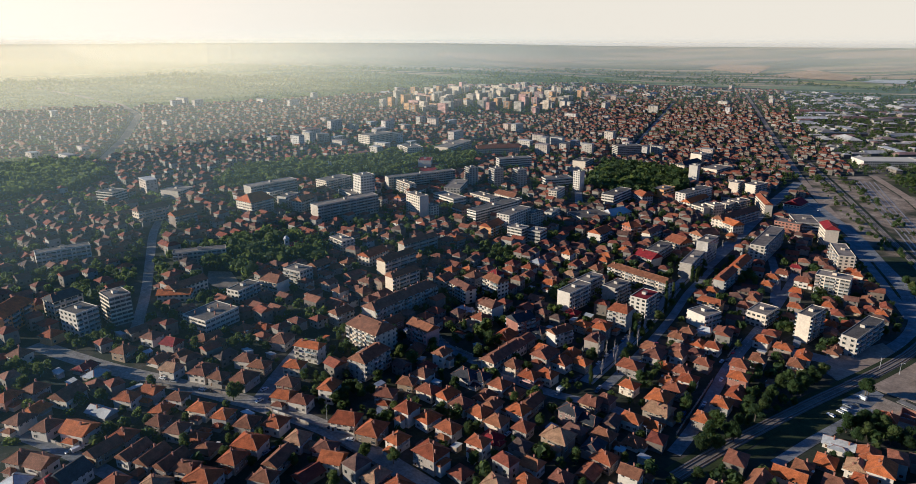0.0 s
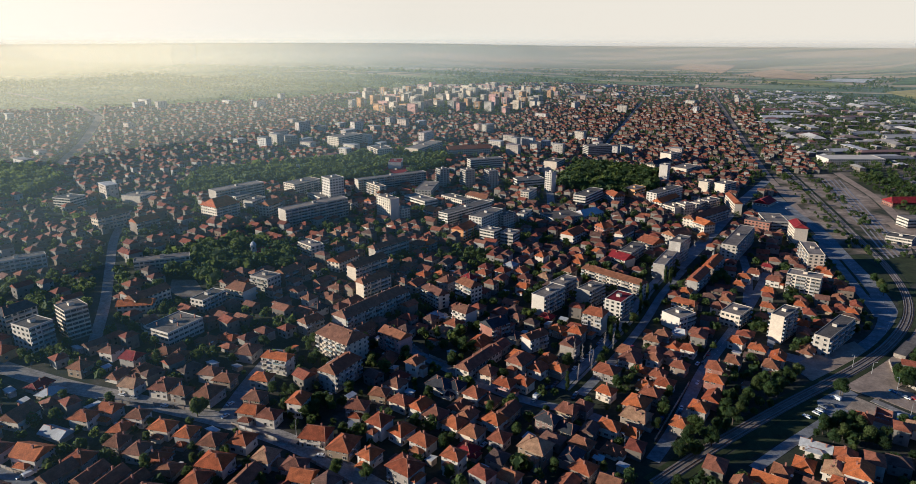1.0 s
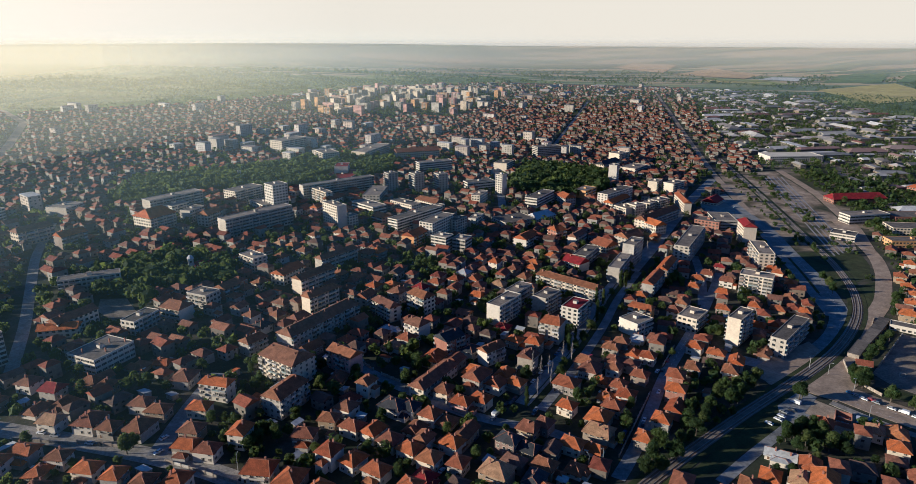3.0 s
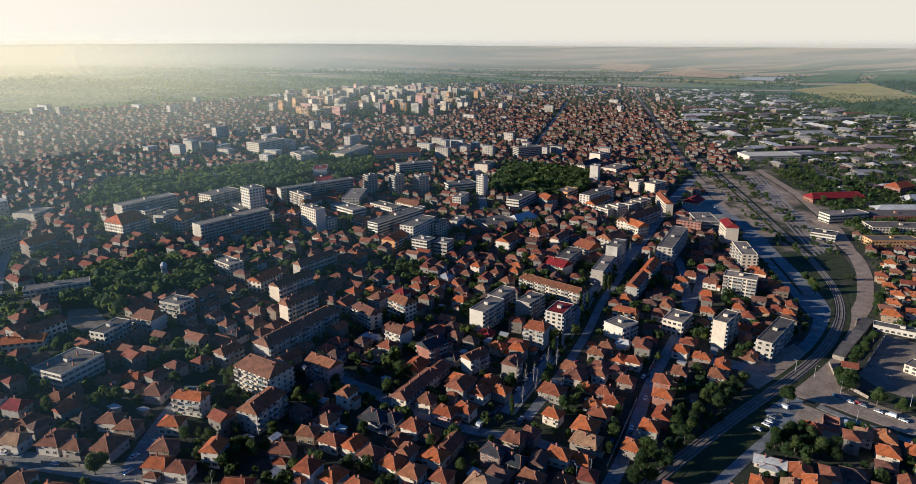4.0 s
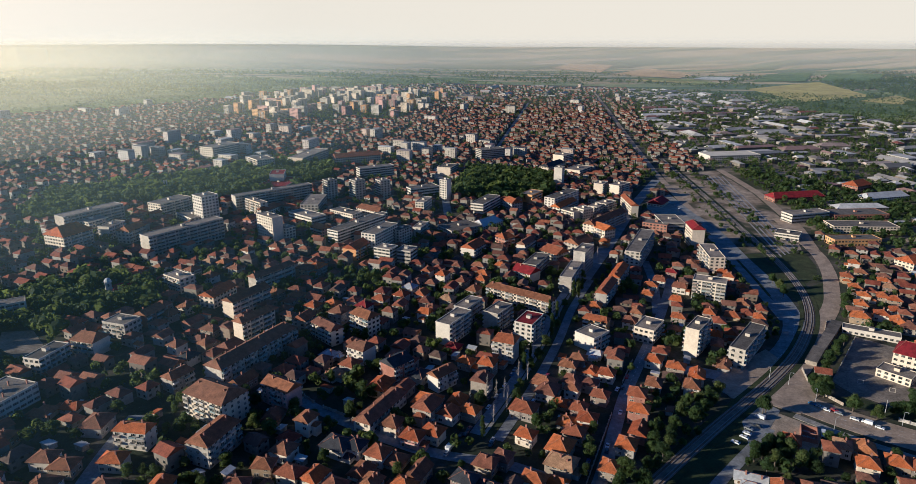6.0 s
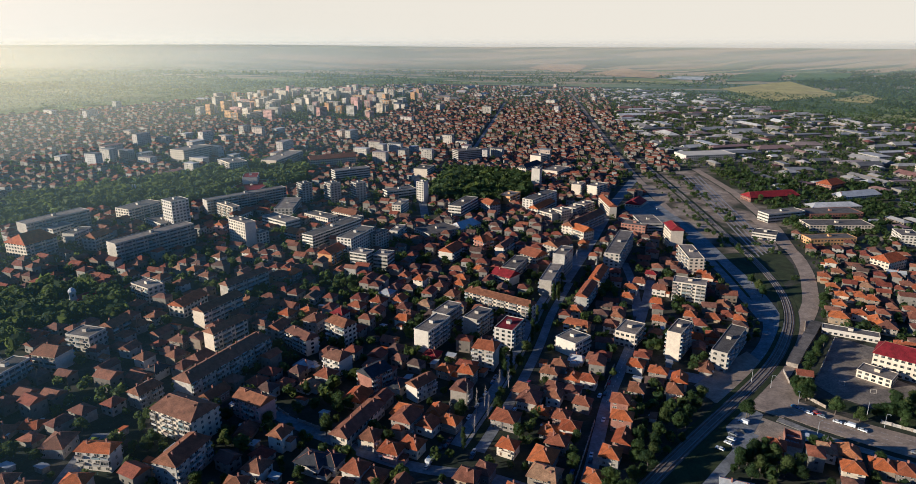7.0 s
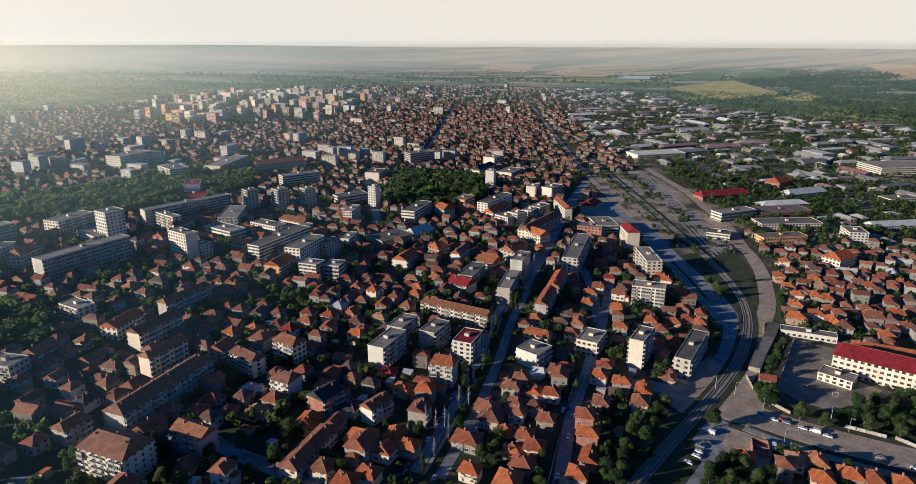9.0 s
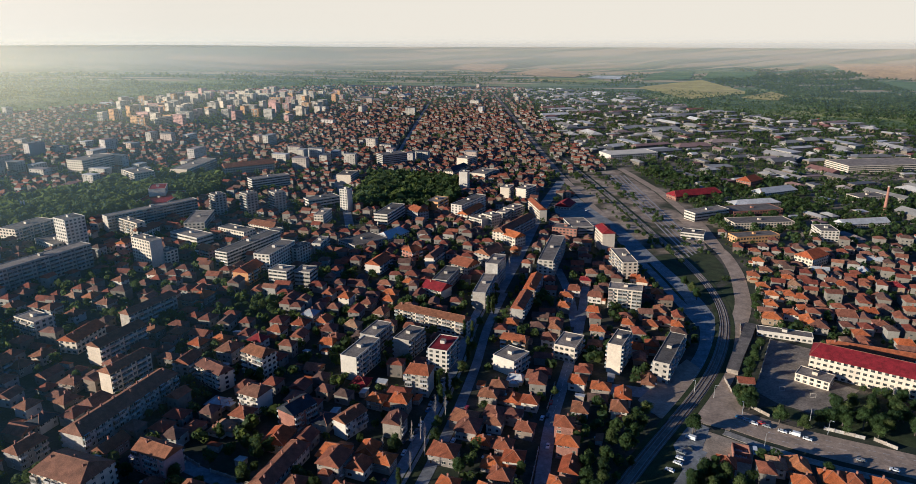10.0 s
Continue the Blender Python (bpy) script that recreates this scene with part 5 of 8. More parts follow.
area("railway_yard", [(333, 600), (347, 700), (364, 820), (394, 985), (456, 1000), (438, 853), (400, 690), (366, 610)], M_RAILYARD, 0.05, "weedy sandy railway yard with rows of tracks", "yard")
area("station_ground", [(304, 602), (331, 602), (345, 700), (362, 820), (391, 985), (364, 985), (322, 800)], M_RAILYARD, 0.04, "weedy trodden ground along the platforms", "yard")
area("lawn", [(290, 470), (303, 512), (311, 552), (318, 598), (300, 598), (296, 545), (288, 500)], M_GRASS, 0.05, "grass strip with shrubs between road and railway", "grass")
area("lawn", [(318, 520), (338, 538), (352, 562), (364, 600), (336, 600), (328, 560)], M_GRASS, 0.05, "rough grass between the railway and the ramp road", "grass")
area("plaza", [(276, 797), (324, 843), (314, 717), (283, 693), (263, 743)], M_PAVING, 0.07, "paved station square and car park", "square")
area("school_yard", [(294, 419), (313, 398), (287, 370), (300, 348), (258, 328), (243, 344), (239, 359)], M_YARD, 0.06, "cracked asphalt school yard with worn pitch lines", "yard")
area("lawn", [(141, 299), (177, 328), (180, 319), (158, 297), (111, 257), (88, 245)], M_GRASS, 0.05, "mown strip of grass beside the railway", "grass")
area("lawn", [(314, 511), (340, 525), (305, 468), (291, 459), (283, 451)], M_GRASS, 0.05, "triangular lawn inside the road bend", "grass")
area("car_park", [(166, 322), (185, 339), (191, 328), (168, 302), (157, 294)], M_ASPHALT, 0.12, "small asphalt car park beside the lawn", "car park")
area("junction", [(167, 360), (194, 382), (221, 401), (225, 371), (226, 347), (200, 324), (186, 336), (170, 341)], M_ROAD, 0.13, "worn asphalt crossing of the boulevard and the railway", "road")
# Railway
RAIL_LINE = [(62, 230), (93, 262), (152, 316), (189, 347), (230, 384), (270, 433), (291, 468), (307, 508), (317, 546), (326, 586), (340, 673), (364, 817), (409, 1110)]
# Apartment, office and public buildings
block(-205.2, 596.1, 51.1, 72.1, 13.0, 18.0, 'flat', 'g', 'balcony', 'apartment_building', detail=False)
block(-209.2, 676.9, 46.2, 17.6, 17.4, 27.0, 'flat', 'w', 'office', 'office_building', detail=False)
block(-224.2, 680.8, -46.2, 31.9, 19.7, 6.0, 'flat', 'w', 'office', 'office_building', detail=False)
block(-253.8, 704.8, 59.0, 38.3, 18.3, 14.0, 'flat', 'c', 'balcony', 'apartment_building', detail=False)
block(-306.4, 647.5, 55.0, 57.6, 15.1, 17.0, 'flat', 'g', 'balcony', 'apartment_building', detail=False)
block(-299.7, 633.6, 63.4, 21.1, 18.5, 12.0, 'flat', 'c', 'balcony', 'apartment_building', detail=False)
block(-275.5, 618.7, 76.5, 22.4, 11.0, 12.0, 'flat', 'w', 'balcony', 'apartment_building', detail=False)
block(-254.9, 609.4, 74.6, 22.0, 11.7, 12.0, 't', 'g', 'balcony', 'apartment_building', detail=False)
block(-297.7, 587.3, 62.6, 27.6, 23.6, 14.0, 't', 'c', 'balcony', 'apartment_building', detail=False)
block(-159.1, 751.7, 38.6, 91.2, 10.0, 17.0, 'flat', 'g', 'balcony', 'apartment_building', detail=False)
block(-170.9, 714.4, -48.5, 38.0, 8.0, 14.0, 'flat', 'c', 'balcony', 'apartment_building', detail=False)
block(-156.1, 707.3, 66.2, 21.4, 12.1, 8.0, 't', 'w', 'office', 'apartment_building', detail=False)
block(-137.2, 625.2, -44.7, 25.1, 10.9, 22.0, 'flat', 'c', 'blank', 'apartment_building', detail=False)
block(-163.1, 656.7, 72.6, 10.7, 8.0, 10.0, 't', 'k', 'balcony', 'apartment_building', detail=False)
block(-123.4, 627.0, -40.5, 13.3, 11.1, 11.0, 'flat', 'c', 'office', 'office_building', detail=False)
block(-112.2, 680.1, -44.0, 37.2, 17.4, 10.0, 'flat', 'w', 'strip', 'office_building', detail=False)
block(-112.3, 730.5, 86.2, 47.1, 18.8, 12.0, 'flat', 'g', 'office', 'apartment_building', detail=False)
block(-101.5, 787.3, -57.0, 13.2, 11.9, 22.0, 'flat', 'g', 'balcony', 'apartment_building', detail=False)
block(-70.3, 788.4, -54.4, 13.9, 12.6, 23.0, 'flat', 'g', 'balcony', 'apartment_building', detail=False)
block(-41.1, 793.2, -60.1, 13.3, 12.4, 23.0, 'flat', 'g', 'balcony', 'apartment_building', detail=False)
block(-93.2, 638.3, -42.4, 15.9, 11.0, 9.0, 't', 'k', 'balcony', 'apartment_building', detail=False)
block(-58.6, 638.1, 53.5, 67.8, 12.5, 14.0, 'flat', 'w', 'strip', 'office_building', detail=False)
block(-75.0, 698.0, -42.0, 34.0, 14.0, 9.0, 'flat', 'c', 'office', 'office_building', detail=False)
block(-50.0, 716.0, -42.0, 34.0, 12.0, 8.0, 'b', 'c', 'office', 'office_building', detail=False)
block(-44.0, 690.0, 48.0, 24.0, 10.0, 8.0, 'flat', 'c', 'office', 'office_building', detail=False)
block(-35.3, 602.6, 61.7, 40.2, 14.2, 19.0, 'flat', 'w', 'office', 'office_building', detail=False)
block(-16.0, 616.3, 52.5, 18.0, 8.4, 16.0, 'flat', 'g', 'office', 'office_building', detail=False)
block(-28.8, 563.9, -30.0, 15.7, 12.9, 14.0, 'flat', 'w', 'strip', 'office_building', detail=False)
block(-11.0, 563.6, 66.2, 14.5, 12.8, 13.0, 'flat', 'g', 'strip', 'office_building', detail=False)
block(-54.1, 578.6, 62.7, 25.3, 13.1, 11.0, 't', 'o', 'balcony', 'apartment_building', detail=False)
block(6.0, 745.3, 69.8, 27.9, 9.9, 12.0, 'flat', 'c', 'office', 'apartment_building', detail=False)
block(32.6, 795.2, -38.2, 10.1, 9.6, 25.0, 'flat', 'w', 'blank', 'office_building', detail=False)
block(6.0, 821.0, 25.6, 37.1, 15.5, 10.0, 'flat', 'w', 'strip', 'office_building', detail=False)
block(75.7, 749.3, 60.1, 47.8, 15.1, 13.0, 'flat', 'w', 'strip', 'office_building', detail=False)
block(40.5, 664.0, 31.5, 37.2, 26.0, 6.0, 'flat', 'g', 'office', 'hall', detail=False)
block(47.9, 591.6, 57.9, 22.1, 13.2, 9.0, 't', 'w', 'balcony', 'apartment_building', detail=False)
block(69.6, 683.4, 44.4, 31.7, 18.0, 5.0, 'm', 'w', 'blank', 'hall', detail=False)
block(1.7, 650.2, 68.8, 22.8, 8.0, 10.0, 'flat', 'w', 'balcony', 'apartment_building', detail=False)
block(106.0, 750.7, -65.1, 20.4, 13.9, 12.0, 't', 'p', 'office', 'apartment_building', detail=False)
block(137.0, 802.7, 53.0, 27.7, 15.9, 10.0, 'flat', 'o', 'balcony', 'apartment_building', detail=False)
block(166.7, 768.3, 47.5, 56.4, 13.1, 17.0, 'flat', 'w', 'office', 'office_building', detail=False)
block(166.1, 756.6, 51.9, 43.6, 11.8, 9.0, 't', 'c', 'balcony', 'apartment_building', detail=False)
block(168.4, 722.5, -56.4, 18.4, 15.2, 9.0, 'flat', 'c', 'balcony', 'apartment_building', detail=False)
block(180.9, 722.7, -60.1, 14.9, 14.6, 12.0, 'flat', 'c', 'balcony', 'apartment_building', detail=False)
block(201.5, 744.7, 51.0, 21.6, 10.6, 10.0, 'flat', 'c', 'balcony', 'apartment_building', detail=False)
block(215.1, 755.6, 42.0, 21.5, 13.9, 11.0, 'flat', 'c', 'balcony', 'apartment_building', detail=False)
block(195.0, 685.6, 46.6, 72.1, 11.8, 12.0, 'b', 'c', 'balcony', 'apartment_building', detail=False)
block(183.6, 653.1, -62.1, 19.2, 13.7, 10.0, 't', 'c', 'balcony', 'apartment_building', detail=False)
block(241.7, 753.1, -93.2, 49.5, 8.0, 14.0, 't', 'c', 'blank', 'apartment_building', detail=False)
block(145.6, 599.0, 38.0, 21.3, 16.3, 12.0, 'b', 'g', 'balcony', 'apartment_building', detail=False)
block(138.1, 551.4, 58.6, 24.4, 10.1, 20.0, 'flat', 'g', 'blank', 'apartment_building', detail=False)
block(120.0, 517.4, 64.6, 40.8, 9.4, 13.0, 'flat', 'g', 'balcony', 'apartment_building', detail=False)
block(97.5, 550.4, 60.1, 32.8, 11.7, 10.0, 'flat', 'g', 'balcony', 'apartment_building', detail=False)
block(85.7, 529.4, -45.3, 17.7, 14.0, 8.0, 'r', 'c', 'balcony', 'apartment_building', detail=False)
block(119.5, 578.5, -51.6, 16.9, 16.6, 9.0, 't', 'c', 'balcony', 'apartment_building', detail=False)
block(97.6, 603.0, 57.1, 24.0, 8.0, 10.0, 'b', 'c', 'balcony', 'apartment_building', detail=False)
block(80.2, 617.5, 35.5, 12.8, 12.1, 10.0, 't', 'n', 'balcony', 'apartment_building', detail=False)
block(160.0, 522.0, 61.1, 33.3, 8.4, 11.0, 't', 'p', 'balcony', 'apartment_building', detail=False)
block(140.0, 486.6, 60.2, 32.5, 8.2, 11.0, 't', 'p', 'balcony', 'apartment_building', detail=False)
block(198.4, 585.5, 61.7, 73.9, 12.5, 17.0, 'flat', 'g', 'balcony', 'apartment_building', detail=False)
block(289.3, 789.0, 53.4, 26.5, 17.8, 4.0, 'r', 'c', 'office', 'hall', detail=False)
block(246.7, 676.8, -32.7, 25.0, 17.0, 9.0, 'flat', 'n', 'office', 'apartment_building', detail=False)
block(263.7, 686.4, -95.0, 34.2, 22.1, 10.0, 'flat', 'g', 'strip', 'office_building', detail=False)
block(265.7, 625.7, -98.1, 26.2, 11.7, 20.0, 'r', 'c', 'blank', 'apartment_building', detail=False)
block(251.5, 555.7, -99.7, 38.0, 12.6, 17.0, 'flat', 'c', 'balcony', 'apartment_building', detail=False)
block(220.5, 487.8, -29.1, 23.8, 13.8, 16.0, 'flat', 'c', 'balcony', 'apartment_building', detail=False)
block(173.8, 399.8, 49.6, 22.5, 8.4, 19.0, 'flat', 'c', 'balcony', 'apartment_building', detail=False)
block(204.1, 393.9, 48.6, 45.3, 9.3, 13.0, 'flat', 'g', 'balcony', 'apartment_building', detail=False)
block(149.6, 419.3, 51.7, 20.2, 13.2, 10.0, 'flat', 'c', 'balcony', 'apartment_building', detail=False)
block(316.9, 353.2, -46.2, 72.4, 18.8, 13.0, 'r', 'c', 'office', 'school', detail=False)
block(342.8, 370.7, -36.3, 71.1, 9.4, 9.0, 't', 'c', 'office', 'school', detail=False)
block(280.6, 361.7, -52.7, 18.4, 12.2, 5.0, 'flat', 'c', 'office', 'school', detail=False)
block(-209.3, 329.2, 68.0, 26.0, 21.0, 9.0, 'flat', 'w', 'strip', 'office_building')
block(-103.1, 323.9, -32.1, 26.0, 16.4, 14.0, 'b', 'c', 'balcony', 'apartment_building')
block(-95.4, 292.2, 66.4, 21.9, 11.4, 12.0, 'b', 'g', 'balcony', 'apartment_building')
block(-132.7, 298.4, -12.3, 15.8, 8.0, 10.0, 't', 'w', 'balcony', 'apartment_building')
block(-209.2, 374.6, 72.2, 20.8, 10.4, 9.0, 'flat', 'w', 'balcony', 'apartment_building', detail=False)
block(-193.4, 391.3, -21.1, 15.8, 12.5, 10.0, 'b', 'c', 'balcony', 'apartment_building', detail=False)
block(-185.5, 415.8, -22.2, 16.8, 13.2, 10.0, 'flat', 'g', 'balcony', 'apartment_building', detail=False)
block(-174.9, 433.3, 64.8, 15.7, 9.6, 9.0, 'b', 'p', 'balcony', 'apartment_building', detail=False)
block(-249.1, 370.7, 66.0, 26.9, 9.5, 9.0, 'b', 'c', 'office', 'school', detail=False)
block(-251.6, 359.4, 14.5, 21.7, 9.6, 6.0, 't', 'c', 'office', 'school', detail=False)
block(-104.8, 415.8, 55.4, 26.6, 8.2, 15.0, 'b', 'c', 'balcony', 'apartment_building', detail=False)
block(-97.6, 379.5, 59.2, 60.2, 12.5, 12.0, 'b', 'g', 'balcony', 'apartment_building')
block(-119.1, 456.3, 56.9, 33.4, 9.8, 13.0, 'b', 'c', 'balcony', 'apartment_building', detail=False)
block(-142.4, 470.7, 66.4, 24.5, 11.9, 9.0, 't', 'c', 'office', 'apartment_building', detail=False)
block(-111.5, 504.4, 53.7, 38.7, 8.1, 13.0, 'b', 'g', 'balcony', 'apartment_building', detail=False)
block(-176.1, 493.2, -39.2, 19.9, 12.0, 11.0, 'flat', 'c', 'balcony', 'apartment_building', detail=False)
block(-73.4, 335.3, -36.4, 18.0, 10.1, 12.0, 't', 'k', 'balcony', 'apartment_building')
block(-75.3, 424.0, 63.3, 12.1, 9.7, 11.0, 't', 'p', 'balcony', 'apartment_building', detail=False)
block(-59.6, 411.9, -47.6, 20.7, 8.8, 11.0, 't', 'c', 'balcony', 'apartment_building', detail=False)
block(-36.6, 420.6, -43.0, 16.1, 10.3, 15.0, 'b', 'c', 'balcony', 'apartment_building', detail=False)
block(-36.4, 384.9, -36.7, 12.1, 11.2, 10.0, 'b', 'w', 'balcony', 'apartment_building')
block(-15.0, 363.2, 42.8, 14.0, 11.5, 12.0, 'd', 'n', 'balcony', 'apartment_building')
block(-130.8, 351.3, 56.3, 13.6, 8.6, 9.0, 'b', 'p', 'balcony', 'apartment_building')
block(20.3, 417.5, 55.7, 27.2, 10.3, 15.0, 'flat', 'w', 'balcony', 'apartment_building', detail=False)
block(32.0, 446.3, 55.9, 21.5, 10.3, 13.0, 'flat', 'g', 'balcony', 'apartment_building', detail=False)
block(51.2, 434.5, 52.9, 20.3, 10.5, 14.0, 'flat', 'g', 'balcony', 'apartment_building', detail=False)
block(69.3, 418.0, 57.9, 20.0, 11.9, 14.0, 'red_flat', 'w', 'balcony', 'apartment_building', detail=False)
block(71.9, 472.0, -39.7, 53.4, 9.0, 11.0, 'b', 'c', 'balcony', 'apartment_building', detail=False)
block(50.1, 388.2, -25.6, 13.1, 11.5, 14.0, 't', 'g', 'balcony', 'apartment_building')
block(10.3, 354.5, 43.0, 14.8, 8.0, 10.0, 'b', 'w', 'balcony', 'apartment_building')
block(31.6, 348.8, 61.1, 9.4, 9.2, 9.0, 't', 'p', 'balcony', 'apartment_building')
block(117.4, 430.9, -32.6, 16.3, 8.0, 9.0, 't', 'o', 'balcony', 'apartment_building', detail=False)
block(108.0, 406.5, 39.4, 16.3, 14.8, 10.0, 'flat', 'w', 'balcony', 'apartment_building', detail=False)
block(-22.1, 323.3, 59.6, 33.9, 9.3, 7.0, 't', 'c', 'office', 'school')
block(-267.4, 320.0, 56.0, 13.2, 14.5, 19.0, 'flat', 'c', 'strip', 'office_building', detail=False)
block(-279.5, 302.0, 70.0, 14.0, 16.0, 15.0, 'flat', 'w', 'balcony', 'apartment_building', detail=False)
block(-306.0, 322.0, 68.0, 19.0, 12.0, 13.0, 'd', 'c', 'balcony', 'apartment_building', detail=False)
block(-325.2, 297.4, 97.8, 29.5, 16.2, 12.0, 't', 'o', 'balcony', 'apartment_building', detail=False)
block(-371.4, 406.1, 45.0, 37.2, 8.6, 12.0, 'flat', 'w', 'balcony', 'apartment_building', detail=False)
block(-271.5, 430.0, 28.0, 39.1, 9.6, 12.0, 'flat', 'c', 'balcony', 'apartment_building', detail=False)
block(-453.9, 584.2, -11.1, 21.7, 19.1, 11.0, 'flat', 'w', 'strip', 'office_building', detail=False)
block(-401.8, 619.5, 82.4, 24.2, 22.1, 9.0, 'flat', 'c', 'balcony', 'apartment_building', detail=False)
block(-376.0, 530.0, 62.0, 30.0, 11.0, 13.0, 'b', 'c', 'balcony', 'apartment_building', detail=False)
block(-340.0, 524.0, 62.0, 22.0, 11.0, 12.0, 't', 'p', 'balcony', 'apartment_building', detail=False)
block(-89.1, 1013.7, 20.9, 67.8, 17.5, 12.0, 't', 'c', 'office', 'school', detail=False)
block(-56.5, 914.9, 26.9, 49.8, 13.9, 15.0, 'flat', 'w', 'strip', 'office_building', detail=False)
block(-157.0, 998.6, 71.8, 82.5, 22.7, 15.0, 'flat', 'c', 'balcony', 'apartment_building', detail=False)
block(-211.5, 938.0, -55.5, 31.4, 24.0, 17.0, 'flat', 'c', 'balcony', 'apartment_building', detail=False)
block(-290.6, 1027.6, 59.8, 53.1, 25.2, 18.0, 'flat', 'c', 'balcony', 'apartment_building', detail=False)
block(115.9, 1064.8, 21.9, 42.0, 19.7, 20.0, 'flat', 'g', 'strip', 'office_building', detail=False)
block(190.3, 896.2, 63.3, 12.9, 11.1, 24.0, 'flat', 'w', 'blank', 'office_building', detail=False)
block(229.0, 1048.3, 43.8, 27.9, 19.4, 16.0, 'flat', 'c', 'balcony', 'apartment_building', detail=False)
block(201.6, 996.7, 49.7, 50.7, 14.6, 10.0, 'd', 'c', 'balcony', 'apartment_building', detail=False)
block(235.5, 972.7, 51.5, 41.5, 23.3, 9.0, 'flat', 'c', 'balcony', 'apartment_building', detail=False)
block(231.3, 837.6, 55.9, 19.2, 11.9, 16.0, 'flat', 'c', 'balcony', 'apartment_building', detail=False)
block(253.8, 832.2, 42.8, 26.6, 14.5, 16.0, 'flat', 'c', 'balcony', 'apartment_building', detail=False)
block(42.6, 952.5, 67.0, 30.4, 19.6, 12.0, 'flat', 'c', 'balcony', 'apartment_building', detail=False)
block(-174.8, 859.7, 95.5, 28.5, 17.4, 14.0, 'red_flat', 'w', 'blank', 'hall', detail=False)
block(-170.3, 839.4, 77.7, 63.7, 35.6, 6.0, 'red_flat', 'c', 'office', 'hall', detail=False)
block(523.3, 1103.1, 5.0, 89.8, 40.0, 9.0, 'pale_flat', 'w', 'blank', 'hall', detail=False)
block(465.5, 671.6, -6.3, 66.8, 23.2, 8.0, 'flat', 'c', 'office', 'hall', detail=False)
block(429.9, 715.2, 11.8, 49.6, 16.8, 10.0, 'flat', 'w', 'strip', 'office_building', detail=False)
block(584.4, 858.3, 25.9, 32.1, 21.1, 10.0, 't', 'n', 'office', 'hall', detail=False)
block(472.8, 812.2, 7.2, 70.0, 20.0, 6.0, 'r', 'n', 'office', 'hall', detail=False)
block(858.7, 925.0, -4.4, 146.8, 55.0, 12.0, 'flat', 'c', 'strip', 'hall', detail=False)
block(505.4, 621.2, -108.9, 24.1, 18.1, 11.0, 'flat', 'w', 'office', 'apartment_building', detail=False)
block(580.7, 654.3, -1.7, 57.1, 15.3, 5.0, 'm', 'w', 'office', 'hall', detail=False)
block(585.4, 807.3, 11.4, 62.2, 19.2, 6.0, 'm', 'w', 'office', 'hall', detail=False)
block(676.1, 751.5, 1.0, 43.4, 20.0, 8.0, 'flat', 'c', 'office', 'hall', detail=False)
block(493.9, 724.5, -0.6, 63.0, 25.6, 7.0, 'flat', 'n', 'office', 'hall', detail=False)
block(427.9, 627.2, -0.3, 47.8, 15.7, 7.0, 'flat', 'o', 'office', 'hall', detail=False)
block(374.0, 649.6, -37.0, 22.5, 17.9, 6.0, 'flat', 'w', 'strip', 'hall', detail=False)
block(435.5, 554.8, 21.6, 26.0, 17.0, 9.0, 't', 'c', 'office', 'school', detail=False)
# Houses of the near quarters
house(-231.5, 228.0, 81, 12.5, 10.5, 2, 'gable', 'b', 'w', 1, 1)
house(-250.2, 229.0, 259, 9.5, 8.5, 2, 'hip', 'b', 'p', 1, 1)
house(-257.6, 219.3, 82, 10, 8, 2, 'hip', 't', 'p', 0, 1)
house(-222.0, 201.6, 83, 9.5, 8.5, 2, 'hip', 'b', 'w', 0, 1)
house(-237.3, 203.6, 261, 9.5, 8.5, 2, 'hip', 'b', 'c', 0, 1)
house(-236.2, 212.1, 84, 10, 8, 2, 'half', 't', 'p', 1, 0)
house(-202.3, 231.7, 174, 10, 8, 2, 'hip', 't', 'w', 1, 1)
house(-194.9, 239.8, 171, 10, 8, 2, 'half', 't', 'p', 1, 0)
house(-178.5, 237.1, 175, 8.5, 7.5, 2, 'hip', 'b', 'w', 0, 0)
house(-175.7, 215.7, 82, 8.5, 7.5, 2, 'hip', 'b', 'p', 0, 1)
house(-182.7, 228.9, 264, 8.5, 7.5, 1, 'hip', 't', 'p', 0, 0)
house(-163.9, 211.9, 264, 8.5, 7.5, 2, 'hip', 'b', 'c', 1, 1)
house(-162.4, 230.2, 352, 10, 8, 2, 'hip', 't', 'c', 0, 1)
house(-149.4, 227.2, 85, 8.5, 7.5, 2, 'hip', 't', 'p', 1, 0)
house(-135.6, 223.6, 84, 9.5, 8.5, 2, 'hip', 'b', 'p', 1, 1)
house(-122.7, 226.4, 169, 9, 9, 2, 'hip', 't', 'w', 0, 1)
house(-128.8, 250.2, 352, 10, 8, 2, 'half', 't', 'p', 0, 1)
house(-118.6, 247.9, 170, 10, 8, 2, 'hip', 't', 'w', 1, 1)
house(-186.9, 191.6, 72, 13, 7, 2, 'gable', 'b', 'p', 1, 1)
house(-184.3, 202.2, 352, 9.5, 8.5, 2, 'hip', 't', 'p', 1, 1)
house(-206.2, 202.6, 172, 12.5, 10.5, 2, 'gable', 't', 'w', 1, 1)
house(-173.1, 192.4, 256, 13, 7, 2, 'gable', 'b', 'w', 0, 0)
house(-163.5, 191.0, 77, 13, 7, 2, 'gable', 'b', 'p', 1, 1)
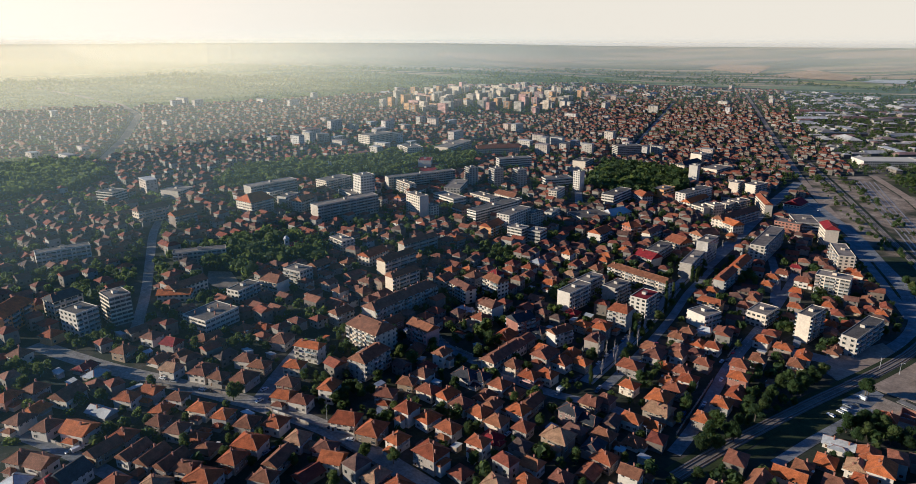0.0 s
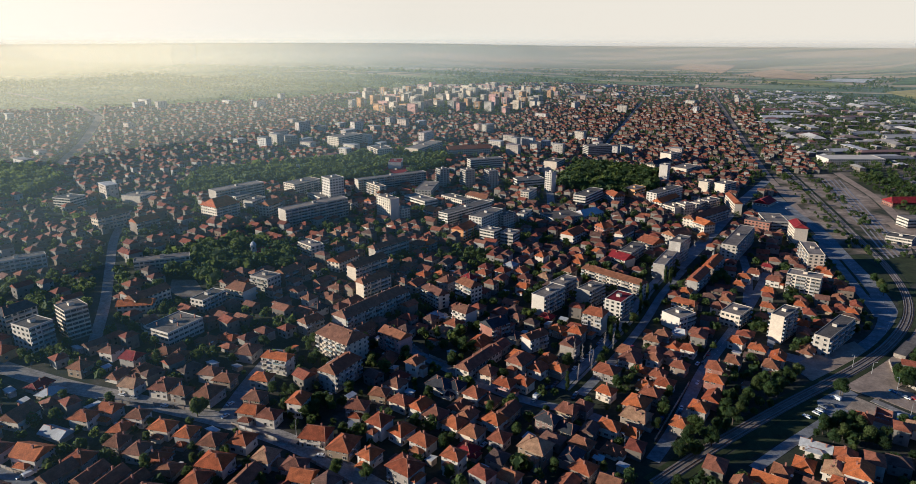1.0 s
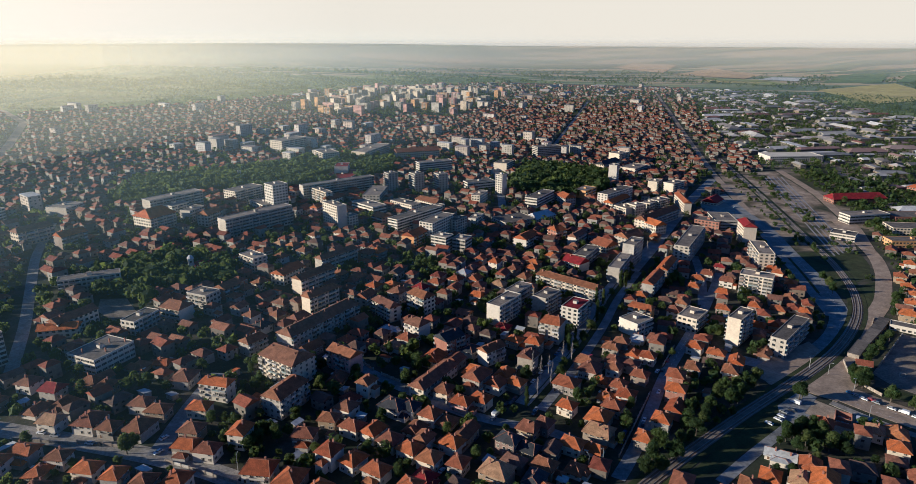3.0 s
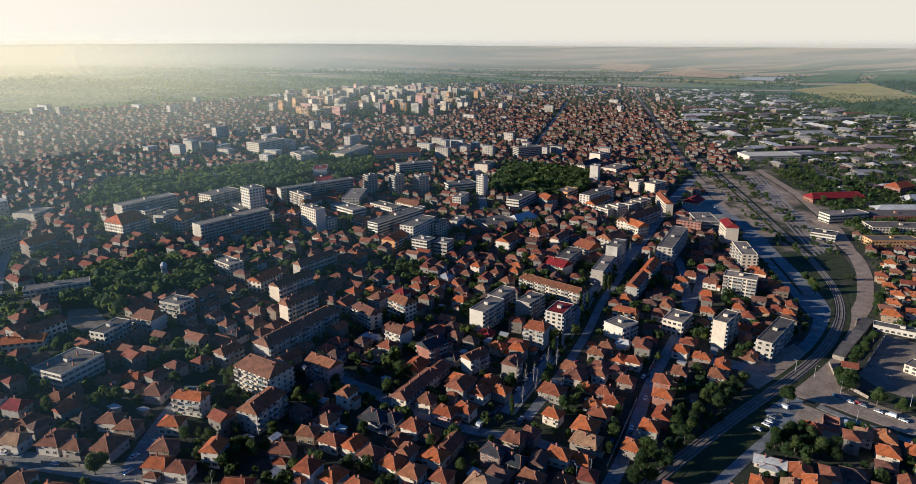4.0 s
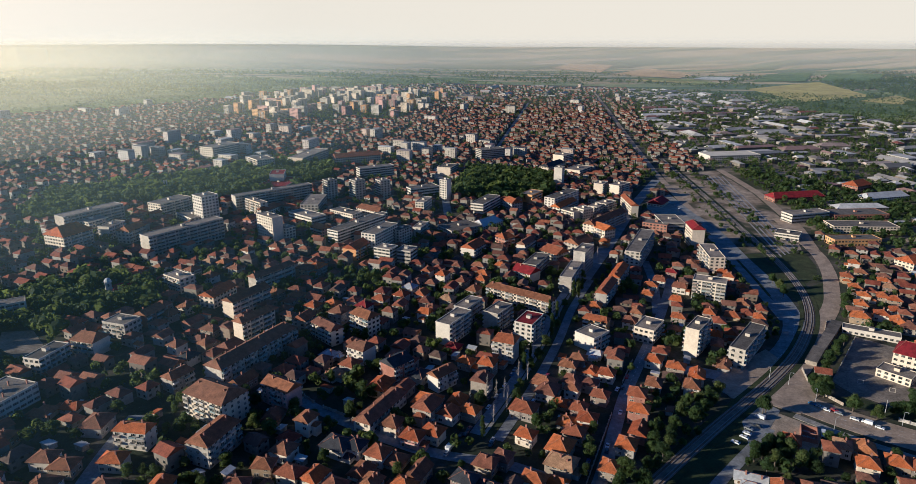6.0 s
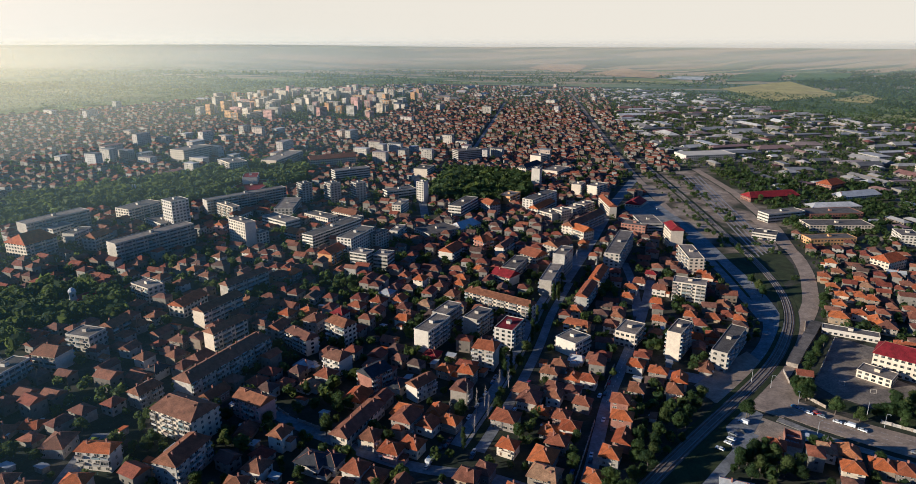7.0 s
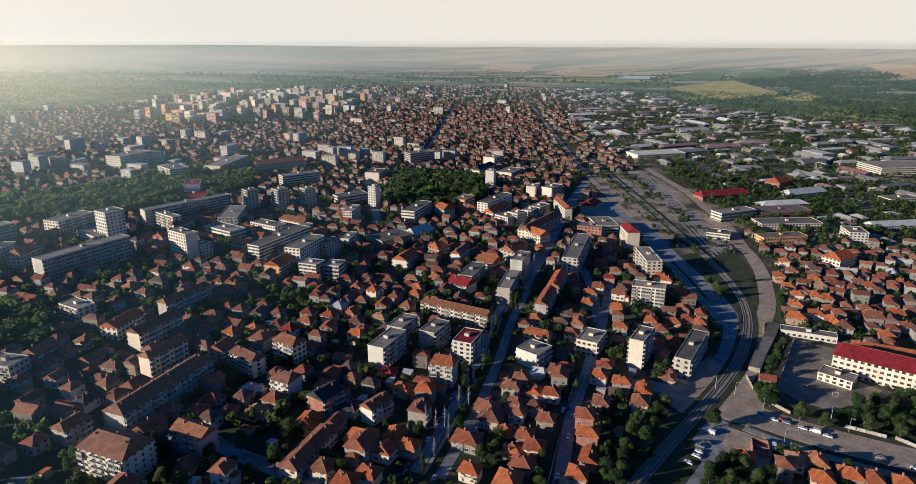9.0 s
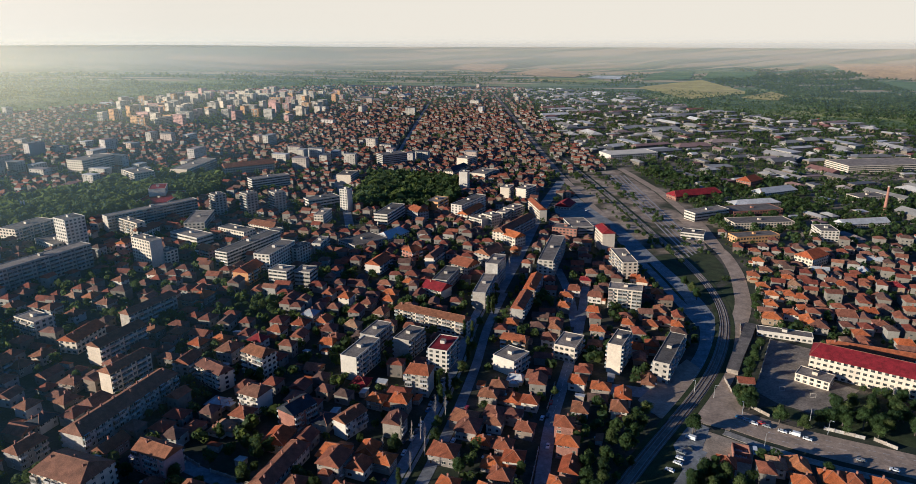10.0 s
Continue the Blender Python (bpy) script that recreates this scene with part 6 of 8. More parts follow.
house(-153.9, 189.7, 73, 13, 7, 2, 'gable', 'b', 'p', 0, 1)
house(-145.2, 187.0, 353, 8.5, 7.5, 2, 'half', 'b', 'c', 1, 0)
house(-154.5, 210.8, 169, 8.5, 7.5, 1, 'hip', 't', 'p', 1, 1)
house(-146.2, 203.8, 172, 9.5, 8.5, 1, 'hip', 'b', 'p', 1, 0)
house(-129.8, 197.0, 259, 9.5, 8.5, 2, 'hip', 't', 'p', 0, 0)
house(-127.6, 209.4, 173, 12.5, 10.5, 2, 'hip', 't', 'w', 0, 0)
house(-111.2, 187.9, 171, 8.5, 7.5, 2, 'hip', 'b', 'p', 1, 1)
house(-110.6, 201.1, 77, 13, 7, 2, 'gable', 'b', 'p', 1, 1)
house(-108.1, 216.5, 77, 9.5, 8.5, 2, 'hip', 's', 'p', 0, 1)
house(-135.8, 182.7, 353, 12.5, 10.5, 2, 'hip', 't', 'p', 0, 1)
house(-168.4, 172.4, 168, 8.5, 7.5, 2, 'hip', 't', 'p', 1, 0)
house(-152.8, 173.8, 351, 9, 9, 2, 'hip', 's', 'p', 1, 1)
house(-205.2, 177.6, 351, 9, 9, 2, 'gable', 'b', 'w', 1, 0)
house(-216.0, 178.6, 263, 8.5, 7.5, 2, 'hip', 'b', 'p', 1, 0)
house(-188.9, 173.4, 78, 12.5, 10.5, 2, 'gable', 'd', 'w', 0, 0)
house(-209.2, 167.0, 83, 9, 9, 1, 'hip', 'm', 'p', 1, 1)
house(-192.5, 165.5, 79, 9.5, 8.5, 2, 'hip', 'r', 'c', 0, 1)
house(-208.6, 220.4, 164, 13, 7, 1, 'gable', 'm', 'p', 0, 0)
house(-229.0, 295.8, 347, 9, 9, 2, 'hip', 'b', 'w', 0, 0)
house(-213.7, 290.7, 168, 9.5, 8.5, 2, 'half', 'r', 'p', 1, 1)
house(-198.8, 299.1, 169, 10, 8, 2, 'hip', 'b', 'p', 0, 1)
house(-189.7, 296.5, 263, 9.5, 8.5, 2, 'hip', 'b', 'p', 0, 0)
house(-180.4, 265.2, 262, 12.5, 10.5, 2, 'hip', 't', 'w', 0, 1)
house(-197.4, 263.2, 350, 9.5, 8.5, 2, 'half', 's', 'w', 0, 1)
house(-212.2, 274.5, 257, 10, 8, 1, 'half', 'b', 'w', 1, 1)
house(-202.7, 281.1, 80, 9.5, 8.5, 1, 'half', 'b', 'c', 0, 1)
house(-169.0, 260.6, 350, 8.5, 7.5, 2, 'hip', 'b', 'p', 1, 1)
house(-164.2, 282.2, 353, 9.5, 8.5, 2, 'hip', 'b', 'w', 0, 1)
house(-155.8, 262.4, 257, 12.5, 10.5, 2, 'hip', 'b', 'p', 1, 0)
house(-153.6, 277.0, 173, 10, 8, 2, 'hip', 'b', 'p', 1, 0)
house(-135.2, 281.4, 173, 10, 8, 2, 'hip', 't', 'c', 1, 0)
house(-131.2, 262.4, 351, 9.5, 8.5, 2, 'hip', 'b', 'p', 0, 0)
house(-184.7, 322.4, 80, 9.5, 8.5, 1, 'hip', 'b', 'p', 0, 1)
house(-174.4, 327.6, 171, 8.5, 7.5, 1, 'half', 't', 'p', 0, 1)
house(-154.5, 309.9, 263, 12.5, 10.5, 2, 'hip', 'b', 'p', 0, 1)
house(-244.5, 257.9, 78, 10, 8, 1, 'half', 'r', 'p', 0, 1)
house(-234.9, 252.7, 79, 10, 8, 1, 'hip', 'm', 'p', 1, 1)
house(-284.8, 259.5, 261, 9, 9, 2, 'hip', 'b', 'c', 0, 1)
house(-285.6, 284.6, 349, 9, 9, 2, 'hip', 't', 'o', 0, 0)
house(-233.9, 275.9, 79, 9, 9, 2, 'hip', 'b', 'p', 0, 0)
house(-107.5, 259.5, 80, 10, 8, 3, 'half', 't', 'w', 0, 0)
house(-91.6, 236.5, 354, 12.5, 10.5, 2, 'half', 't', 'w', 1, 0)
house(-78.9, 263.4, 354, 10, 8, 2, 'hip', 't', 'p', 0, 0)
house(-77.1, 231.0, 78, 12.5, 10.5, 2, 'hip', 't', 'p', 0, 0)
house(-63.7, 225.7, 60, 8.5, 7.5, 2, 'hip', 't', 'w', 1, 0)
house(-64.0, 248.1, 244, 9.5, 8.5, 3, 'hip', 't', 'w', 1, 1)
house(-53.1, 246.1, 57, 10, 8, 2, 'hip', 't', 'w', 1, 1)
house(-42.0, 239.8, 330, 10, 8, 2, 'hip', 't', 'p', 0, 0)
house(-46.0, 216.1, 328, 12.5, 10.5, 3, 'hip', 't', 'p', 0, 1)
house(-93.4, 212.3, 173, 9.5, 8.5, 2, 'hip', 't', 'p', 1, 1)
house(-87.7, 205.6, 172, 9.5, 8.5, 2, 'gable', 't', 'c', 0, 0)
house(-66.4, 197.8, 63, 10, 8, 2, 'hip', 's', 'p', 0, 0)
house(-55.6, 193.4, 328, 9, 9, 2, 'hip', 't', 'p', 0, 0)
house(-57.1, 309.6, 242, 8.5, 7.5, 3, 'half', 'b', 'w', 0, 1)
house(-63.9, 288.6, 63, 9, 9, 2, 'hip', 'b', 'w', 0, 1)
house(-70.5, 277.2, 170, 8.5, 7.5, 2, 'hip', 'b', 'p', 0, 0)
house(-58.1, 271.9, 153, 10, 8, 2, 'hip', 't', 'c', 0, 1)
house(-47.7, 269.4, 60, 10, 8, 2, 'half', 't', 'w', 0, 0)
house(-38.8, 262.6, 62, 9, 9, 2, 'hip', 't', 'c', 0, 0)
house(-40.8, 292.7, 152, 12.5, 10.5, 2, 'hip', 'd', 'w', 0, 1)
house(-32.6, 292.0, 333, 9, 9, 2, 'hip', 'd', 'w', 0, 0)
house(-21.5, 286.1, 240, 9, 9, 2, 'hip', 't', 'w', 1, 1)
house(-28.5, 275.9, 241, 10, 8, 1, 'half', 'b', 'c', 0, 1)
house(-23.5, 265.0, 62, 8.5, 7.5, 2, 'half', 'b', 'c', 0, 0)
house(-29.1, 256.4, 328, 9.5, 8.5, 2, 'hip', 't', 'c', 0, 0)
house(-19.8, 250.5, 64, 9, 9, 2, 'hip', 't', 'c', 0, 1)
house(-10.0, 263.0, 148, 9.5, 8.5, 2, 'hip', 't', 'w', 0, 0)
house(-3.6, 271.8, 242, 13, 7, 2, 'gable', 'b', 'p', 0, 1)
house(-13.4, 283.7, 244, 9.5, 8.5, 1, 'hip', 'b', 'p', 0, 0)
house(-15.9, 310.6, 63, 9.5, 8.5, 2, 'hip', 'b', 'c', 1, 0)
house(-6.0, 299.6, 333, 9.5, 8.5, 2, 'hip', 't', 'k', 1, 1)
house(3.6, 303.2, 328, 9.5, 8.5, 2, 'hip', 't', 'c', 1, 0)
house(1.6, 331.4, 333, 12.5, 10.5, 2, 'half', 't', 'p', 0, 1)
house(12.0, 320.0, 237, 9, 9, 2, 'half', 't', 'w', 0, 1)
house(17.2, 331.0, 63, 10, 8, 2, 'half', 't', 'p', 1, 1)
house(22.8, 322.4, 329, 10, 8, 2, 'hip', 't', 'p', 1, 0)
house(-26.2, 227.2, 154, 8.5, 7.5, 3, 'hip', 't', 'w', 0, 0)
house(-21.5, 239.4, 331, 9, 9, 1, 'hip', 'r', 'p', 0, 0)
house(9.8, 240.2, 331, 12.5, 10.5, 3, 'hip', 's', 'p', 1, 0)
house(16.1, 263.8, 327, 10, 8, 3, 'hip', 'd', 'p', 0, 0)
house(24.7, 261.2, 327, 10, 8, 2, 'half', 'd', 'p', 0, 0)
house(26.6, 278.4, 329, 9, 9, 2, 'half', 't', 'p', 1, 0)
house(34.6, 282.5, 239, 8.5, 7.5, 2, 'hip', 't', 'p', 0, 1)
house(-1.5, 219.9, 151, 8.5, 7.5, 2, 'half', 't', 'w', 1, 1)
house(11.3, 212.5, 62, 8.5, 7.5, 2, 'hip', 't', 'p', 0, 0)
house(-3.4, 206.0, 58, 9.5, 8.5, 2, 'hip', 't', 'p', 1, 0)
house(-16.0, 203.3, 154, 9, 9, 2, 'hip', 's', 'w', 0, 1)
house(31.4, 249.2, 329, 10, 8, 2, 'hip', 'b', 'p', 0, 1)
house(30.8, 230.9, 328, 9.5, 8.5, 2, 'hip', 't', 'p', 1, 1)
house(26.3, 239.0, 244, 10, 8, 2, 'half', 'd', 'p', 1, 1)
house(-74.9, 320.2, 259, 10, 8, 1, 'half', 'b', 'p', 0, 1)
house(66.8, 351.1, 148, 12.5, 10.5, 2, 'hip', 't', 'p', 0, 1)
house(82.8, 353.1, 239, 9.5, 8.5, 2, 'hip', 't', 'c', 0, 0)
house(51.2, 324.4, 331, 12.5, 10.5, 2, 'hip', 't', 'p', 0, 1)
house(71.8, 333.2, 150, 8.5, 7.5, 1, 'hip', 't', 'p', 0, 0)
house(80.1, 324.4, 61, 8.5, 7.5, 2, 'hip', 't', 'p', 0, 0)
house(81.9, 314.4, 154, 9, 9, 2, 'hip', 't', 'w', 1, 0)
house(72.4, 302.5, 149, 9.5, 8.5, 2, 'hip', 't', 'p', 0, 1)
house(48.3, 300.4, 328, 8.5, 7.5, 2, 'hip', 't', 'c', 1, 0)
house(63.1, 291.1, 59, 12.5, 10.5, 2, 'hip', 't', 'p', 0, 0)
house(60.8, 278.3, 329, 12.5, 10.5, 2, 'half', 's', 'p', 0, 0)
house(46.2, 266.8, 332, 10, 8, 2, 'hip', 't', 'c', 1, 0)
house(56.4, 266.7, 329, 8.5, 7.5, 1, 'half', 't', 'c', 0, 1)
house(45.6, 250.3, 240, 8.5, 7.5, 1, 'hip', 'b', 'w', 0, 0)
house(94.5, 337.0, 149, 8.5, 7.5, 2, 'hip', 't', 'p', 0, 0)
house(105.2, 361.4, 331, 8.5, 7.5, 2, 'hip', 't', 'w', 1, 1)
house(113.9, 334.1, 154, 9, 9, 3, 'hip', 't', 'n', 0, 1)
house(109.4, 318.3, 154, 10, 8, 3, 'hip', 't', 'n', 0, 1)
house(104.9, 303.1, 59, 10, 8, 2, 'gable', 't', 'p', 0, 0)
house(95.1, 291.9, 241, 9.5, 8.5, 2, 'hip', 't', 'p', 1, 1)
house(82.2, 274.4, 241, 9.5, 8.5, 2, 'hip', 't', 'p', 1, 1)
house(138.9, 378.3, 148, 9, 9, 2, 'hip', 't', 'w', 1, 1)
house(149.0, 369.4, 151, 10, 8, 2, 'hip', 't', 'p', 0, 1)
house(157.4, 359.1, 245, 10, 8, 2, 'gable', 't', 'c', 1, 1)
house(149.7, 347.5, 245, 10, 8, 2, 'hip', 'b', 'w', 1, 0)
house(128.8, 349.9, 243, 10, 8, 2, 'hip', 'b', 'p', 0, 0)
house(111.0, 234.2, 152, 13, 7, 2, 'gable', 't', 'p', 1, 0)
house(95.9, 227.1, 57, 13, 7, 2, 'gable', 't', 'p', 0, 1)
house(120.8, 245.7, 61, 8.5, 7.5, 1, 'hip', 'b', 'c', 1, 1)
house(132.8, 252.1, 61, 10, 8, 1, 'hip', 't', 'p', 1, 1)
house(144.5, 268.5, 333, 13, 7, 1, 'gable', 'm', 'w', 1, 0)
house(152.2, 243.7, 62, 12.5, 10.5, 3, 'half', 't', 'w', 0, 0)
house(143.7, 246.1, 241, 9, 9, 2, 'half', 's', 'w', 1, 0)
house(153.1, 257.8, 64, 9.5, 8.5, 2, 'half', 't', 'p', 0, 1)
house(141.8, 235.3, 238, 10, 8, 2, 'hip', 't', 'p', 0, 0)
house(129.9, 232.2, 331, 10, 8, 2, 'hip', 't', 'c', 0, 1)
house(177.4, 293.9, 238, 8.5, 7.5, 2, 'hip', 't', 'n', 1, 1)
house(-200.1, 527.3, 237, 9, 9, 2, 'half', 'b', 'c', 0, 0)
house(-157.5, 450.7, 243, 10, 8, 2, 'hip', 'b', 'c', 0, 1)
house(-164.1, 437.7, 237, 9.5, 8.5, 2, 'hip', 'b', 'p', 0, 1)
house(-158.6, 509.7, 238, 9, 9, 2, 'hip', 'b', 'w', 1, 1)
house(-169.1, 542.5, 155, 8.5, 7.5, 2, 'hip', 's', 'p', 0, 1)
house(-175.9, 522.7, 58, 10, 8, 2, 'hip', 't', 'p', 1, 0)
house(-156.9, 541.3, 63, 10, 8, 2, 'hip', 't', 'p', 1, 0)
house(-144.1, 527.8, 329, 9.5, 8.5, 2, 'hip', 'b', 'p', 0, 1)
house(-146.1, 572.8, 149, 8.5, 7.5, 2, 'hip', 'b', 'w', 0, 0)
house(-124.3, 585.5, 332, 9, 9, 2, 'hip', 'b', 'w', 0, 0)
house(-104.1, 478.2, 149, 10, 8, 2, 'hip', 'b', 'p', 0, 0)
house(-88.6, 473.8, 150, 9, 9, 2, 'hip', 'b', 'p', 1, 1)
house(-74.6, 455.8, 58, 9, 9, 2, 'hip', 't', 'p', 1, 0)
house(-61.6, 459.4, 147, 10, 8, 2, 'hip', 't', 'p', 1, 0)
house(-54.6, 440.8, 60, 12.5, 10.5, 3, 'hip', 'b', 'p', 0, 1)
house(-39.8, 456.9, 327, 9.5, 8.5, 2, 'hip', 'r', 'w', 1, 1)
house(-29.1, 469.9, 328, 10, 8, 2, 'hip', 't', 'p', 0, 1)
house(-14.3, 478.6, 149, 9, 9, 2, 'hip', 't', 'c', 0, 0)
house(-89.5, 523.8, 148, 12.5, 10.5, 3, 'hip', 't', 'p', 0, 0)
house(-81.7, 528.7, 62, 12.5, 10.5, 3, 'hip', 't', 'p', 1, 0)
house(-114.0, 391.5, 241, 12.5, 10.5, 2, 'half', 't', 'c', 0, 0)
house(-115.5, 435.9, 238, 10, 8, 2, 'half', 't', 'p', 0, 1)
house(-133.9, 377.8, 242, 10, 8, 2, 'hip', 'd', 'w', 0, 1)
house(-128.9, 395.3, 238, 8.5, 7.5, 2, 'hip', 'b', 'p', 0, 0)
house(-145.0, 392.4, 240, 8.5, 7.5, 2, 'hip', 'b', 'w', 1, 0)
house(-132.0, 415.3, 335, 10, 8, 2, 'hip', 'b', 'p', 1, 1)
house(-96.6, 351.2, 237, 13, 7, 2, 'gable', 'b', 'p', 0, 1)
house(-41.6, 370.9, 147, 9, 9, 2, 'hip', 't', 'p', 0, 0)
house(-50.9, 362.5, 237, 10, 8, 1, 'half', 's', 'w', 1, 1)
house(-23.3, 346.9, 244, 12.5, 10.5, 2, 'half', 't', 'p', 0, 0)
house(-55.1, 386.8, 147, 10, 8, 1, 'hip', 'm', 'p', 1, 0)
house(-8.3, 493.9, 240, 9, 9, 2, 'hip', 'm', 'p', 1, 0)
house(5.8, 531.4, 244, 8.5, 7.5, 2, 'half', 't', 'p', 0, 0)
house(17.4, 516.7, 61, 10, 8, 3, 'hip', 't', 'c', 0, 0)
house(32.6, 509.7, 241, 10, 8, 2, 'hip', 't', 'p', 1, 0)
house(48.1, 513.6, 240, 9.5, 8.5, 2, 'hip', 't', 'p', 0, 0)
house(50.4, 526.4, 329, 10, 8, 2, 'hip', 't', 'p', 0, 1)
house(39.8, 491.3, 58, 10, 8, 2, 'hip', 'b', 'p', 0, 1)
house(6.9, 453.1, 241, 9.5, 8.5, 2, 'hip', 't', 'c', 1, 0)
house(2.1, 446.9, 154, 8.5, 7.5, 2, 'half', 't', 'w', 1, 1)
house(19.0, 471.8, 152, 9.5, 8.5, 2, 'hip', 's', 'p', 1, 0)
house(0.8, 481.8, 240, 10, 8, 2, 'half', 't', 'c', 0, 0)
house(18.7, 398.9, 244, 9, 9, 1, 'hip', 'r', 'o', 1, 1)
house(25.3, 375.4, 327, 8.5, 7.5, 2, 'hip', 't', 'p', 1, 1)
house(37.1, 368.6, 154, 9, 9, 3, 'hip', 't', 'p', 0, 0)
house(-2.1, 359.4, 238, 10, 8, 2, 'hip', 'd', 'c', 1, 1)
house(1.5, 322.6, 59, 12.5, 10.5, 3, 'half', 't', 'p', 1, 0)
house(68.2, 548.7, 239, 9, 9, 2, 'hip', 't', 'p', 0, 1)
house(176.4, 620.6, 241, 9.5, 8.5, 2, 'hip', 't', 'p', 0, 0)
house(180.8, 504.1, 153, 10, 8, 2, 'hip', 't', 'w', 1, 0)
house(192.2, 516.4, 332, 9, 9, 2, 'half', 't', 'w', 0, 1)
house(209.4, 535.4, 331, 8.5, 7.5, 2, 'hip', 'r', 'p', 0, 1)
house(202.6, 501.1, 150, 10, 8, 2, 'half', 't', 'w', 0, 1)
house(189.5, 473.9, 148, 8.5, 7.5, 2, 'half', 't', 'p', 1, 0)
house(171.3, 485.4, 154, 8.5, 7.5, 2, 'hip', 't', 'p', 0, 0)
house(152.4, 451.3, 62, 10, 8, 2, 'half', 'b', 'p', 0, 0)
house(142.0, 435.0, 241, 9.5, 8.5, 2, 'hip', 't', 'w', 0, 1)
house(179.4, 442.6, 331, 9.5, 8.5, 2, 'hip', 't', 'p', 0, 0)
house(168.1, 421.5, 333, 8.5, 7.5, 2, 'hip', 't', 'w', 1, 0)
house(106.1, 390.4, 151, 8.5, 7.5, 1, 'half', 'm', 'w', 0, 1)
house(92.9, 379.5, 333, 8.5, 7.5, 2, 'hip', 'b', 'p', 1, 0)
house(85.1, 371.5, 334, 9.5, 8.5, 2, 'hip', 'b', 'p', 0, 1)
house(97.7, 368.5, 242, 8.5, 7.5, 1, 'half', 't', 'p', 1, 1)
house(67.2, 342.9, 61, 12.5, 10.5, 2, 'hip', 't', 'p', 1, 1)
house(81.4, 345.0, 242, 8.5, 7.5, 2, 'hip', 't', 'w', 0, 0)
house(71.9, 314.9, 243, 9, 9, 1, 'hip', 't', 'p', 0, 0)
house(124.3, 461.1, 155, 9, 9, 2, 'hip', 't', 'c', 1, 0)
house(253.9, 524.9, 147, 8.5, 7.5, 2, 'hip', 't', 'c', 0, 0)
house(252.5, 533.5, 331, 8.5, 7.5, 2, 'half', 't', 'c', 0, 1)
house(253.3, 499.9, 242, 10, 8, 2, 'hip', 't', 'p', 1, 0)
house(237.8, 466.8, 59, 9.5, 8.5, 2, 'half', 'b', 'p', 0, 0)
house(204.8, 449.6, 239, 8.5, 7.5, 2, 'hip', 't', 'p', 1, 0)
house(222.2, 450.6, 148, 10, 8, 1, 'hip', 't', 'p', 1, 0)
house(204.5, 415.9, 64, 8.5, 7.5, 2, 'hip', 't', 'p', 1, 0)
house(191.6, 413.6, 331, 9.5, 8.5, 2, 'half', 't', 'w', 0, 1)
house(237.3, 441.6, 59, 8.5, 7.5, 2, 'hip', 't', 'p', 0, 0)
house(182.1, 376.6, 60, 13, 7, 1, 'gable', 'b', 'p', 0, 1)
house(312.0, 442.8, 150, 12.5, 10.5, 2, 'hip', 't', 'p', 0, 1)
house(382.9, 557.4, 331, 8.5, 7.5, 2, 'hip', 't', 'w', 0, 1)
house(373.1, 533.4, 330, 9, 9, 2, 'hip', 't', 'p', 1, 0)
house(354.9, 524.5, 60, 9, 9, 2, 'hip', 't', 'p', 0, 0)
house(345.5, 499.3, 332, 9, 9, 2, 'hip', 't', 'p', 0, 1)
house(341.0, 481.8, 153, 8.5, 7.5, 2, 'hip', 't', 'c', 0, 0)
house(379.1, 513.0, 331, 8.5, 7.5, 2, 'hip', 't', 'p', 1, 0)
house(373.8, 498.5, 58, 9, 9, 2, 'hip', 's', 'p', 1, 0)
house(354.7, 479.5, 61, 10, 8, 2, 'hip', 't', 'p', 1, 1)
house(327.3, 464.7, 239, 9.5, 8.5, 2, 'hip', 't', 'p', 0, 1)
house(345.5, 452.4, 242, 8.5, 7.5, 2, 'hip', 't', 'c', 1, 0)
house(330.3, 446.1, 148, 9.5, 8.5, 2, 'hip', 't', 'w', 0, 0)
house(359.1, 472.5, 61, 9, 9, 2, 'hip', 't', 'p', 1, 1)
house(333.2, 431.8, 241, 12.5, 10.5, 2, 'half', 't', 'p', 1, 1)
house(335.1, 424.3, 239, 12.5, 10.5, 2, 'hip', 't', 'p', 0, 1)
house(409.8, 498.9, 150, 10, 8, 2, 'hip', 't', 'w', 0, 1)
house(412.8, 491.5, 242, 10, 8, 2, 'hip', 't', 'p', 0, 0)
house(368.2, 436.2, 150, 12.5, 10.5, 2, 'half', 't', 'p', 1, 0)
house(389.6, 438.9, 332, 10, 8, 2, 'half', 't', 'p', 1, 1)
house(379.6, 417.3, 330, 9.5, 8.5, 2, 'hip', 't', 'k', 0, 1)
house(353.0, 406.5, 153, 9, 9, 2, 'hip', 't', 'p', 1, 1)
house(369.9, 387.8, 331, 9.5, 8.5, 2, 'half', 't', 'p', 0, 1)
house(454.1, 479.7, 62, 9, 9, 2, 'half', 'r', 'p', 0, 0)
house(424.0, 464.4, 65, 13, 7, 1, 'gable', 't', 'p', 1, 0)
house(449.3, 498.2, 62, 13, 7, 1, 'gable', 't', 'p', 0, 1)
house(453.3, 490.4, 154, 13, 7, 1, 'gable', 't', 'p', 1, 0)
house(494.4, 545.8, 153, 13, 7, 1, 'gable', 'm', 'p', 0, 1)
house(426.5, 532.3, 331, 13, 7, 1, 'gable', 'm', 'p', 1, 0)
house(461.8, 521.1, 240, 13, 7, 1, 'gable', 'm', 'p', 1, 0)
